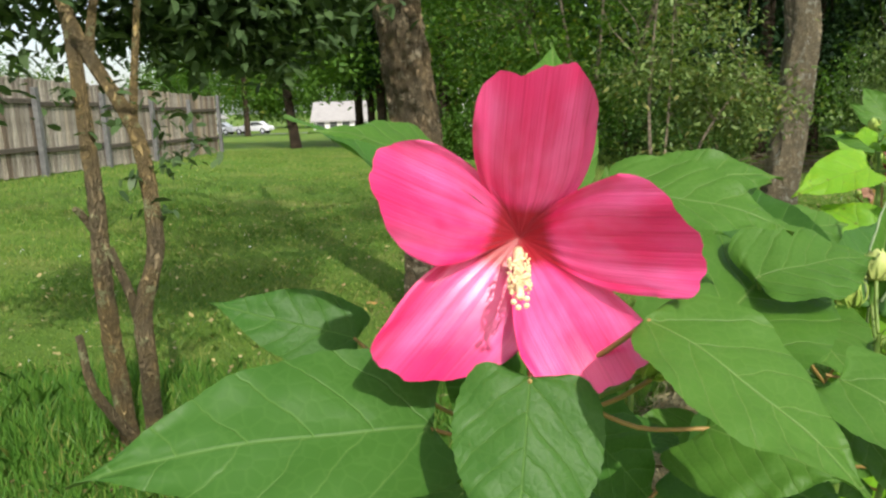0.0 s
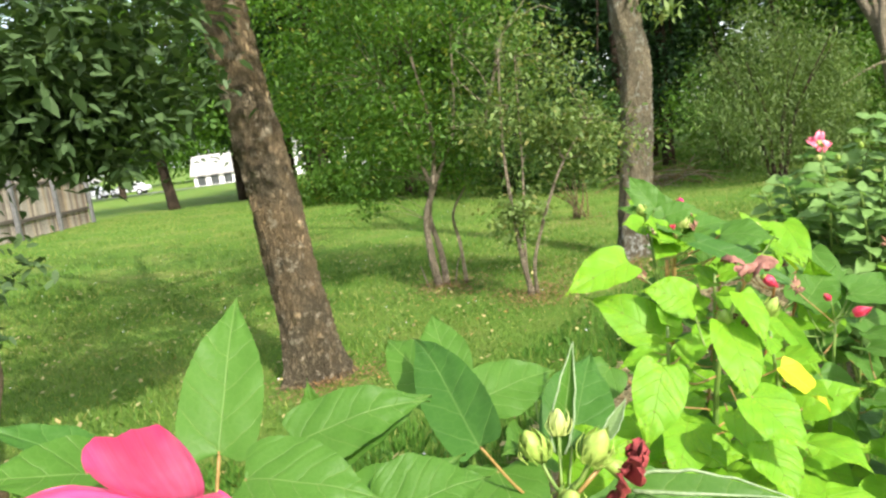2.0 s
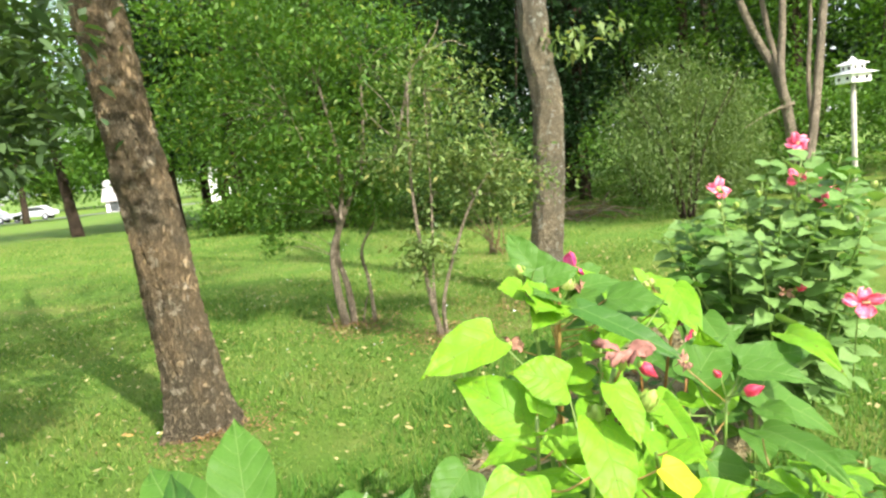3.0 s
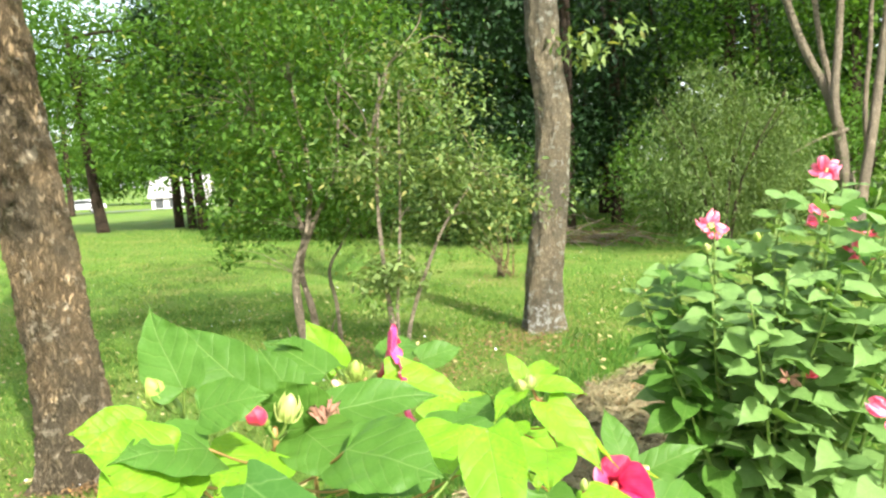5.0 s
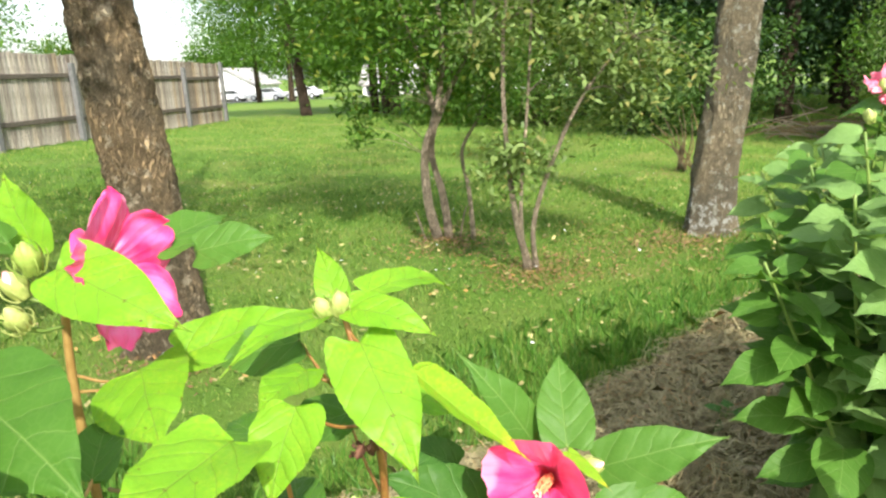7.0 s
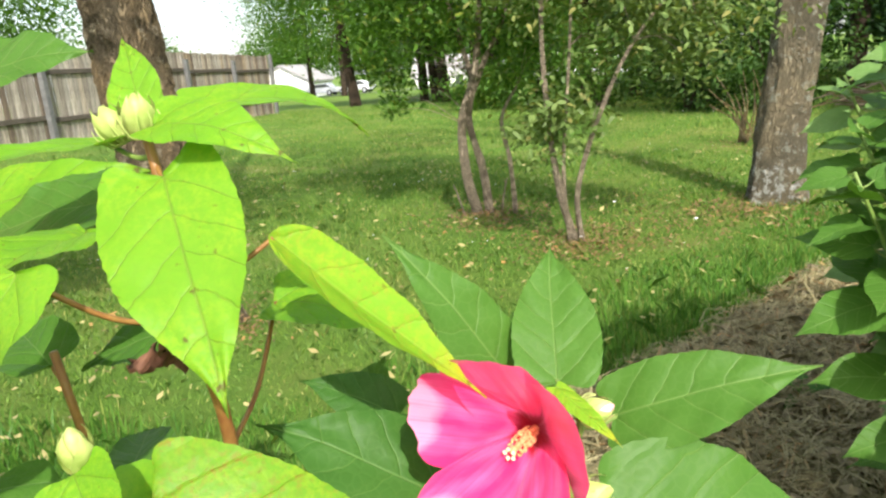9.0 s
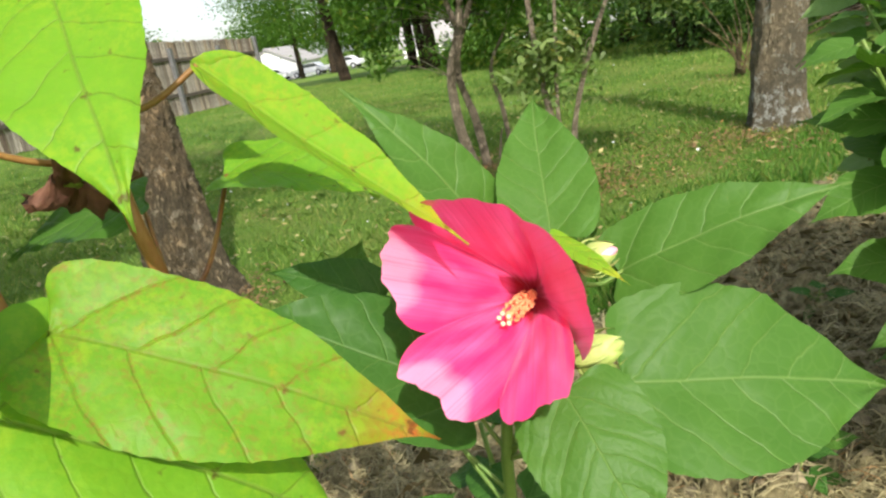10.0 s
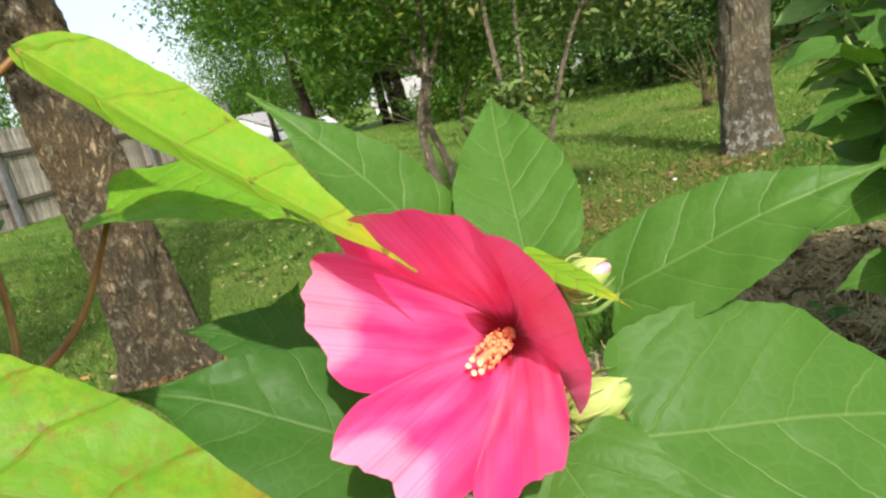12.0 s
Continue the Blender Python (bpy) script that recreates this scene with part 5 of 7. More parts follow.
leafy_stem(pinkP, (1.36, 1.90, 0.10), (1.42, 1.84, 1.06), LEAF_GREEN, STEM_TAN, STEM_TAN, 16, (0.11, 0.15), (0.3, 1.0), (0.1, -0.3, 0), 82, 0.007, 1.0, True, lambda p: clear_of_walk(p, 0.36) and p.z < 1.10)

# yellowing plant with a pale bud on top
yel = thing("hibiscus_plant", (1.62, 2.02, 0.10), "yellowing hibiscus with spotted leaves and a pale bud", "flowering plant", "hibiscus in the bed")
tube("stem", [(1.60, 2.06, 0.10), (1.62, 2.04, 0.5), (1.655, 1.985, 0.90), (1.660, 1.965, 1.0), (1.640, 1.985, 1.08), (1.623, 2.000, 1.135)], 0.0055, 0.003, STEM_RED, yel, 9)
bud(yel, (1.622, 2.000, 1.128), (0.0, -0.1, 1.0), 0.026, BUD_PALE, None, None, True, 91, "pale closed bud")
bud(yel, (1.610, 1.998, 1.126), (-0.4, -0.1, 0.8), 0.024, BUD_PALE, None, None, True, 92)
leaf(yel, (1.618, 2.010, 1.132), (1.586, 2.046, 1.190), 0.036, (0.1, -0.9, 0.4), LEAF_LIME, None, None, 0.04, 0.15)
leaf(yel, (1.632, 1.997, 1.134), (1.726, 1.985, 1.110), 0.044, (0.1, -0.55, 0.85), LEAF_LIME, (1.623, 2.0, 1.125), STEM_GREEN, 0.12, 0.12)
leaf(yel, (1.640, 2.030, 1.140), (1.718, 2.140, 1.110), 0.044, (0.1, -0.4, 0.9), LEAF_LIME, (1.623, 2.0, 1.125), STEM_GREEN, 0.12, 0.12)
leaf(yel, (1.600, 2.006, 1.122), (1.530, 1.905, 1.102), 0.048, (-0.2, -0.4, 0.9), LEAF_LIME, (1.622, 2.0, 1.115), STEM_GREEN, 0.10, 0.14)
leaf(yel, (1.646, 1.978, 1.106), (1.716, 1.890, 1.003), 0.078, (0.15, -0.75, 0.62), LEAF_LIME, (1.630, 1.995, 1.112), STEM_RED, 0.04, 0.10, 0.02, 0, "hanging lime leaf with brown spots", True, 0.18)
leaf(yel, (1.6875, 2.0126, 1.0617), (1.812, 2.058, 0.932), 0.050, (0.45, -0.35, 0.82), LEAF_TURNING, (1.650, 1.985, 1.04), STEM_RED, -0.02, 0.50, 0.02, 0, "lime-yellow leaf with a brown tip", True, 0.0)
leaf(yel, (1.635, 2.104, 0.986), (1.738, 2.124, 0.954), 0.068, (0.1, -0.35, 0.93), LEAF_LIME, (1.655, 1.985, 0.93), STEM_RED, 0.08, 0.20)
leaf(yel, (1.60, 2.06, 0.985), (1.52, 2.02, 0.965), 0.07, (0.0, -0.4, 0.9), LEAF_GREEN, (1.65, 1.99, 0.93), STEM_RED, 0.05, 0.10)
leaf(yel, (1.685, 1.868, 0.972), (1.814, 1.917, 0.888), 0.070, (0.25, -0.62, 0.75), LEAF_AGED, (1.657, 1.935, 0.955), STEM_RED, 0.07, 0.06, 0.03, 0, "large yellow-green leaf blushed orange at the tip")
leaf(yel, (1.6653, 1.8410, 0.9542), (1.7725, 1.9047, 0.8529), 0.115, (0.2, -0.45, 0.85), LEAF_LIME, (1.650, 1.93, 0.88), STEM_RED, 0.05, 0.04, 0.03)
leaf(yel, (1.587, 1.978, 1.074), (1.560, 1.905, 1.060), 0.055, (-0.1, -0.5, 0.85), LEAF_LIME, (1.645, 1.98, 1.06), STEM_RED, 0.05, 0.12)
leaf(yel, (1.600, 1.908, 1.070), (1.590, 1.850, 1.000), 0.070, (-0.1, -0.8, 0.6), LEAF_LIME, (1.650, 1.97, 1.02), STEM_RED)
leaf(yel, (1.561, 2.035, 1.085), (1.470, 2.005, 1.062), 0.080, (0.0, -0.5, 0.85), LEAF_GREEN, (1.645, 1.98, 1.03), STEM_RED, 0.04, 0.1)
leaf(yel, (1.430, 2.080, 1.176), (1.520, 2.101, 1.188), 0.060, (0.0, -0.7, 0.7), LEAF_GREEN, None, None, 0.05, 0.1)
leaf(yel, (1.668, 1.845, 0.998), (1.712, 1.815, 0.965), 0.040, (0.1, -0.8, 0.5), LEAF_LIME, (1.660, 1.86, 0.96), STEM_RED)
bud(yel, (1.667, 1.850, 0.998), (0.0, -0.05, 1.0), 0.020, BUD_PALE, None, None, False, 93)
tube("stem", [(1.64, 1.98, 0.55), (1.655, 1.91, 0.80), (1.662, 1.86, 0.93), (1.667, 1.850, 0.998)], 0.005, 0.003, STEM_RED, yel, 8)
dead_bloom(yel, (1.657, 1.940, 1.020), (0.3, -0.3, -0.7), 0.030, BROWN_DRY, 15, (1.656, 1.97, 1.02), "withered brown bud")
leafy_stem(yel, (1.56, 2.02, 0.10), (1.55, 1.97, 1.00), LEAF_GREEN, STEM_RED, STEM_RED, 14, (0.11, 0.14), (0.35, 1.0), (-0.1, -0.1, 0), 95, 0.006, 0.9, True, lambda p: clear_of_walk(p, 0.30) and p.x < 1.66 and p.z < 1.04)
# green in place of lime: shade from the leaf above put into the colour
leafy_stem(yel, (1.60, 1.88, 0.10), (1.64, 1.86, 0.88), LEAF_GREEN, STEM_RED, STEM_RED, 12, (0.11, 0.14), (0.35, 1.0), (-0.1, -0.1, 0), 96, 0.006, 0.9, True, lambda p: clear_of_walk(p, 0.20) and p.x < 1.70 and p.z < 0.92)

# low plant with the cupped pink flower
cupp = thing("hibiscus_plant", (1.80, 2.14, 0.09), "green hibiscus with one cupped pink flower", "flowering plant", "hibiscus in the bed")
tube("stem", [(1.77, 2.16, 0.09), (1.785, 2.14, 0.45), (1.797, 2.115, 0.74), (1.822, 2.135, 0.82), (1.838, 2.150, 0.845)], 0.006, 0.0035, STEM_GREEN, cupp, 9)
tube("stem", [(1.797, 2.115, 0.74), (1.84, 2.13, 0.81), (1.868, 2.13, 0.87), (1.862, 2.135, 0.90)], 0.004, 0.003, STEM_GREEN, cupp, 8)
# two left petals take the sunlit copy, the shaded ones plain rose
shaped_flower(cupp, (1.828, 2.140, 0.860), (-0.20, -0.90, 0.34), (
    ((1.8161, 2.0566, 0.9584), (1.7757, 2.0658, 0.9428), (1.8476, 2.0986, 0.9137)),
    ((1.7548, 2.0504, 0.9244), (1.7748, 2.0595, 0.8727), (1.7765, 2.0769, 0.9388)),
    ((1.7760, 2.0155, 0.8525), (1.8212, 2.0275, 0.8394), (1.7720, 2.0430, 0.8796)),
    ((1.8441, 2.0022, 0.8471), (1.8636, 2.0407, 0.8558), (1.8184, 2.0261, 0.8421)),
    ((1.8734, 2.0537, 0.9013), (1.8388, 2.0712, 0.9360), (1.8661, 2.0543, 0.8493))), (PETAL_ROSE, PETAL_PINK_SUNLIT, PETAL_PINK_SUNLIT, PETAL_ROSE, PETAL_ROSE), 0.03, 0.030, ((1.8315, 2.1422, 0.8612), (1.8165, 2.1060, 0.8605)), (APRICOT, CREAM), 0.0036, "cupped pink flower with sunlight painted pale on its rims and a red throat", 17, 0.010)
leaf(cupp, (1.851, 2.136, 0.905), (1.843, 2.226, 0.996), 0.072, (0.05, -0.85, 0.5), LEAF_GREEN, (1.862, 2.135, 0.89), STEM_GREEN, 0.02, 0.16, 0.02)
leaf(cupp, (1.894, 2.157, 0.866), (2.047, 2.154, 0.916), 0.075, (-0.1, -0.65, 0.75), LEAF_GREEN, (1.866, 2.13, 0.87), STEM_GREEN, 0.05, 0.14, 0.02)
leaf(cupp, (1.812, 2.160, 0.890), (1.721, 2.138, 1.030), 0.066, (0.45, -0.60, 0.65), LEAF_GREEN, (1.840, 2.145, 0.86), STEM_GREEN, 0.06, 0.15, 0.02)
leaf(cupp, (1.890, 2.080, 0.818), (2.068, 2.138, 0.772), 0.128, (0.0, -0.72, 0.70), LEAF_GREEN, (1.80, 2.115, 0.75), STEM_GREEN, 0.06, 0.10, 0.02, 0, "broad green leaf with pale veins")
leaf(cupp, (1.853, 2.060, 0.826), (1.900, 1.998, 0.745), 0.085, (0.15, -0.80, 0.60), LEAF_GREEN, (1.80, 2.115, 0.74), STEM_GREEN, 0.05, -0.06, 0.02)
# darker green carries the shade beneath the cupped flower
leaf(cupp, (1.775, 2.125, 0.790), (1.612, 2.089, 0.888), 0.110, (0.35, -0.55, 0.78), LEAF_DEEP_AND_SHADED, (1.797, 2.115, 0.75), STEM_GREEN, 0.05, 0.10, 0.02)
leaf(cupp, (1.677, 2.173, 0.868), (1.694, 2.186, 0.905), 0.036, (0.1, -0.9, 0.4), LEAF_GREEN, (1.79, 2.13, 0.7), STEM_GREEN)
leaf(cupp, (1.710, 2.160, 0.860), (1.625, 2.146, 0.898), 0.05, (0.1, -0.6, 0.8), LEAF_DEEP_AND_SHADED, (1.79, 2.13, 0.68), STEM_GREEN)
leaf(cupp, (1.8520, 2.1080, 0.9150), (1.9000, 2.0640, 0.8935), 0.020, (0.25, -0.30, 0.92), LEAF_TURNING, (1.862, 2.135, 0.885), STEM_GREEN, 0.02, -0.10, 0.02, 0, "curled yellow-green leaf behind the flower")
bud(cupp, (1.861, 2.082, 0.835), (0.92, 0.22, 0.22), 0.033, BUD_PALE, BUD_PALE, (1.82, 2.12, 0.78), True, 101, "plump green bud")
bud(cupp, (1.8693, 2.1077, 0.8936), (0.97, 0.11, 0.23), 0.026, BUD_PALE, PINK_PALE, (1.864, 2.13, 0.88), True, 102, "pale bud with a pink tip")
leafy_stem(cupp, (1.78, 2.22, 0.09), (1.76, 2.20, 0.72), LEAF_DEEP_AND_SHADED, STEM_GREEN, STEM_GREEN, 14, (0.07, 0.11), (0.35, 1.0), (0, -0.1, 0), 111, 0.005, 1.0, True, lambda p: p.z < 0.74)
leafy_stem(cupp, (1.90, 2.30, 0.09), (1.96, 2.34, 0.42), LEAF_LIME, STEM_GREEN, STEM_GREEN, 9, (0.06, 0.09), (0.35, 1.0), (0, -0.1, 0), 112, 0.004, 1.0, True)
leafy_stem(cupp, (1.72, 2.12, 0.09), (1.70, 2.08, 0.70), LEAF_DEEP_AND_SHADED, STEM_GREEN, STEM_GREEN, 10, (0.07, 0.11), (0.35, 1.0), (0, -0.1, 0), 113, 0.005, 1.0, True, lambda p: p.z < 0.72)

# small weeds on the soil
for k, (x, y) in enumerate(((2.41, 3.69), (2.22, 3.01), (2.17, 2.93), (2.09, 3.31))):
    weed = thing("seedling", (x, y, 0.08), "small bright green seedling in the soil bed", "weed", "seedlings in the bed")
    leafy_stem(weed, (x, y, 0.06), (x + 0.02, y - 0.01, 0.20), LEAF_GREEN if k % 2 else LEAF_DEEP_AND_SHADED, STEM_GREEN, STEM_GREEN, 7, (0.05, 0.08), (0.3, 1.0), (0, 0, 0), 400 + k, 0.0025, 0.8, False)

# tall bushy plant with many open flowers
bushy = thing("hibiscus_plant", (2.75, 3.05, 0.09), "tall bushy dark green hibiscus with many open pink flowers", "flowering plant", "hibiscus in the bed")
rngb = random.Random(5)
for i in range(26):
    w = i * 2.399
    rad = 0.12 + 0.40 * math.sqrt((i + 0.5) / 26)
    cx, cy = 2.78 + math.cos(w) * rad * 1.0, 3.02 + math.sin(w) * rad * 0.95
    topz = 1.30 - 0.45 * (rad - 0.1) + 0.36 * (cx - 2.7) + rngb.uniform(-0.05, 0.08)
    leafy_stem(bushy, (2.75 + 0.3 * (cx - 2.75), 3.05 + 0.3 * (cy - 3.05), 0.09), (cx, cy, topz), (LEAF_BUSH, LEAF_GREEN, LEAF_BUSH, LEAF_BUSH)[i % 4], STEM_GREEN, STEM_GREEN, 36, (0.11, 0.17), (0.14, 1.0), (math.cos(w) * 0.3, math.sin(w) * 0.3 - 0.1, -0.02), 200 + i, 0.007, 1.0, False)
for k, (c, ax, rr, mt) in enumerate((
        ((2.63, 3.20, 1.26), (-0.2, -0.7, 0.6), 0.085, PETAL_CORAL),
        ((3.22, 3.38, 1.44), (-0.4, -0.7, 0.3), 0.085, PETAL_CORAL),
        ((3.05, 3.16, 1.27), (-0.3, -0.6, 0.6), 0.090, PETAL_CORAL),
        ((3.17, 3.13, 1.21), (-0.1, -0.9, 0.3), 0.095, PETAL_CORAL),
        ((3.10, 3.05, 1.16), (-0.2, -0.9, 0.2), 0.085, PETAL_CORAL),
        ((2.62, 2.30, 0.88), (-0.2, -0.9, 0.2), 0.090, PETAL_CORAL))):
    open_flower(bushy, c, ax, (0.1, 0, 1), rr * 0.92, mt, 44, (84 + 31 * k, 140 + 31 * k, 228 + 31 * k, 290 + 31 * k, 12 + 31 * k), (0.58, 0.72, 0.55, 0.72, 0.6), (1, 0.8, 1.05, 0.7, 0.9), (0, 35, -10, 25, 50), Vector(c) + Vector(ax).normalized() * rr * 0.5, (CREAM, CREAM), 0.9, 0.16, "", 30 + k)
    for q in range(4):
        o = Vector((math.cos(q * 1.6 + k), math.sin(q * 1.6 + k), 0.15 * (q % 2) - 0.2))
        s0 = Vector(c) + Vector((0, 0.03, -0.10 - 0.03 * q))
        leaf(bushy, s0 + o * 0.04, s0 + o * 0.14, 0.075, Vector((0.1, -0.6, 0.8)) + o * 0.2, LEAF_BUSH, s0, STEM_GREEN, 0.05, 0.1, 0.05, 0, "", False)
    tube("pedicel", [Vector(c) - Vector(ax).normalized() * 0.02, Vector(c) + Vector((0, 0.03, -0.12)), Vector(c) + Vector((0.0, 0.05, -0.3))], 0.003, 0.004, STEM_GREEN, bushy, 6)
rolled_bloom(bushy, (2.66, 2.70, 0.86), (0.9, -0.3, 0.15), 0.050, PETAL_SPENT, (2.62, 2.74, 0.84), 21, "closed crimson bloom")
dead_bloom(bushy, (2.60, 2.70, 0.85), (-0.2, -0.7, 0.3), 0.034, TAN_DRY, 22)
dead_bloom(bushy, (2.98, 2.70, 0.95), (0.1, -0.7, 0.4), 0.034, BROWN_DRY, 23)
for k in range(14):
    w = k * 2.4
    bud(bushy, (2.85 + math.cos(w) * 0.33, 2.95 + math.sin(w) * 0.30, 1.16 + 0.1 * math.sin(k * 1.7)), (math.cos(w) * 0.3, math.sin(w) * 0.3 - 0.2, 0.9), 0.034, BUD_PALE if k % 2 else BUD_GREEN, None, None, False, 300 + k)

# ---- trees ----
def scatter_leaves(name, clusters, size, aspect=0.5, seed=0, droop=0.25, near=False):
    """Many small folded leaves round cluster centres: rows of (x, y, z, spread, count)."""
    rng = np.random.default_rng(seed)
    chunks = []
    for x, y, z, sp, cnt in clusters:
        n = int(cnt)
        p = rng.normal(0, 1, (n, 3)) * np.array((sp, sp, sp * 0.72)) + np.array((x, y, z))
        az = rng.uniform(0, 2 * np.pi, n)
        el = rng.normal(-droop, 0.45, n)
        d = np.stack((np.cos(az) * np.cos(el), np.sin(az) * np.cos(el), np.sin(el)), 1)
        up = np.stack((rng.normal(0, 0.45, n), rng.normal(0, 0.45, n), np.ones(n)), 1)
        sd = np.cross(d, up)
        sd /= np.linalg.norm(sd, axis=1, keepdims=True)
        nr = np.cross(sd, d)
        ln = size * rng.uniform(0.6, 1.25, n)[:, None]
        w = ln * aspect * 0.5
        mid = p + d * ln * 0.45
        a, t = p, p + d * ln - nr * ln * 0.12
        l, r = mid + sd * w + nr * w * 0.35, mid - sd * w + nr * w * 0.35
        if near:
            q1, q2 = p + d * ln * 0.22, p + d * ln * 0.62 - nr * ln * 0.03
            r1, l1 = q1 - sd * w * 0.85 + nr * w * 0.3, q1 + sd * w * 0.85 + nr * w * 0.3
            r2, l2 = q2 - sd * w * 0.82 + nr * w * 0.3, q2 + sd * w * 0.82 + nr * w * 0.3
            chunks.append(np.stack((a, r1, r2, t, l2, l1), 1))
        else:
            chunks.append(np.stack((a, r, t, l), 1))
    v = np.concatenate(chunks).reshape(-1, 3)
    k = 6 if near else 4
    return soup(name, v, np.full(len(v) // k, k))


def crown_clusters(centre, radii, n, spread, per, seed, hollow=0.35):
    rng = random.Random(seed)
    out = []
    while len(out) < n:
        p = Vector((rng.uniform(-1, 1), rng.uniform(-1, 1), rng.uniform(-1, 1)))
        if not hollow < p.length < 1:
            continue
        out.append((centre[0] + p.x * radii[0], centre[1] + p.y * radii[1], centre[2] + p.z * radii[2], spread * rng.uniform(0.7, 1.3), per * rng.uniform(0.6, 1.4)))
    return out


def trunk(parent, pts, r0, r1, mat, sides=26, rough=0.035, flare=0.35, name="trunk", plate=0.0, steps=12, cell=(13.0, 5.0)):
    """A trunk with root flare; plate: how far, in metres, its bark plates stand out from the cracks."""
    path = smooth_path(pts, steps)
    verts, faces = [], []
    n = len(path)
    for i, p in enumerate(path):
        s = i / (n - 1)
        r = r0 + (r1 - r0) * s
        h = p.z - path[0].z
        for k in range(sides):
            w = 6.2832 * k / sides
            root = flare * math.exp(-h / 0.17) * (0.65 + 0.5 * math.cos(3 * w + r0 * 40) + 0.2 * math.cos(5 * w))
            rid = 1 + rough * math.sin(7 * w + 2.2 * math.sin(h * 5)) + rough * 1.6 * noise.noise((math.cos(w) * 3, math.sin(w) * 3, h * 5 + r0 * 30)) + root
            bark = 0.0
            if plate:
                q = Vector((math.cos(w) * r * cell[0] * 1.6, math.sin(w) * r * cell[0] * 1.6, h * cell[1]))
                q += 0.55 * noise.noise_vector(q * 1.3)
                near = noise.voronoi(q)[0]
                bark = plate * (min(1.0, (near[1] - near[0]) / 0.30) ** 0.6 * (0.75 + 0.5 * noise.noise(q * 0.9)) - 0.5 + 0.35 * noise.fractal(q * 4.0, 0.8, 2.0, 3))
            d = r * rid + bark
            verts.append(p + Vector((math.cos(w) * d, math.sin(w) * d, 0)))
    for i in range(n - 1):
        for k in range(sides):
            k2 = (k + 1) % sides
            faces.append((i * sides + k, i * sides + k2, (i + 1) * sides + k2, (i + 1) * sides + k))
    return part(name, mesh_of(name, verts, faces), mat, parent)


def limbs(parent, start, ends, r0, r1, mat, seed=0, sides=7):
    rng = random.Random(seed)
    for e in ends:
        s, e = Vector(start), Vector(e)
        mid = s.lerp(e, 0.5) + Vector((rng.uniform(-0.1, 0.1), rng.uniform(-0.1, 0.1), 0.12)) * (e - s).length
        tube("limb", [s, mid, e], r0, r1, mat, parent, sides, 0.06)


# the two large trees on the lawn; unseen crowns overhead placed to dapple it
ta = thing("tree", (-0.13, 4.60, 0.02), "leaning tree trunk with rough brown plated bark", "tree", "large lawn trees")
trunk(ta, [(-0.12, 4.60, -0.05), (-0.15, 4.58, 0.5), (-0.21, 4.58, 1.2), (-0.30, 4.62, 2.0), (-0.42, 4.66, 3.2), (-0.5, 4.7, 5.0)], 0.172, 0.130, BARK_A, 150, 0.045, 0.78, "trunk", 0.024, 52, (17.0, 6.5))
limbs(ta, (-0.46, 4.68, 4.0), [(-2.6, 5.2, 5.6), (1.6, 4.6, 5.6), (-0.9, 6.2, 5.9), (0.3, 2.6, 4.5), (-1.6, 2.6, 5.2)], 0.09, 0.03, BARK_A, 1)
# low second cluster is added out of view, to break up the trunk's shadow
part("crown", scatter_leaves("crown", crown_clusters((-0.6, 4.2, 5.3), (3.6, 3.2, 1.1), 80, 0.36, 58, 1, 0.0) + crown_clusters((0.3, 2.6, 4.3), (1.5, 1.1, 0.35), 34, 0.32, 52, 11, 0.0), 0.13, 0.55, 1), FOL_MID, ta)

tb = thing("tree", (3.03, 6.90, 0.05), "tree trunk with grey ridged bark and lichen", "tree", "large lawn trees")
trunk(tb, [(3.01, 6.88, -0.03), (3.06, 6.90, 0.6), (3.16, 6.95, 1.3), (3.21, 7.0, 2.0), (3.17, 7.1, 2.8), (3.2, 7.2, 5.5)], 0.163, 0.143, BARK_B, 120, 0.03, 0.50, "trunk", 0.013, 40, (15.0, 5.0))
limbs(tb, (3.2, 7.15, 4.2), [(5.0, 7.6, 6.6), (1.8, 8.0, 6.8), (3.4, 9.0, 7.0), (3.3, 5.9, 6.6)], 0.09, 0.03, BARK_B, 2)
part("crown", scatter_leaves("crown", crown_clusters((3.3, 6.9, 6.2), (2.6, 2.2, 1.2), 34, 0.30, 70, 2), 0.11, 0.55, 2), FOL_MID, tb)

tagged(part("leaf_spray", scatter_leaves("leaf_spray", [(3.42, 6.98, 2.62, 0.12, 30), (3.60, 6.95, 2.48, 0.10, 26), (3.95, 7.1, 2.70, 0.12, 30), (3.25, 7.0, 2.55, 0.09, 20)], 0.13, 0.42, 12, 0.5), FOL_OLIVE, tb), kind="stuff")

# multi-stemmed small tree near the rose flower
sm = thing("small_tree", (-1.25, 2.66, 0.02), "small multi-stemmed tree with peeling tan bark and dark leaves", "tree")
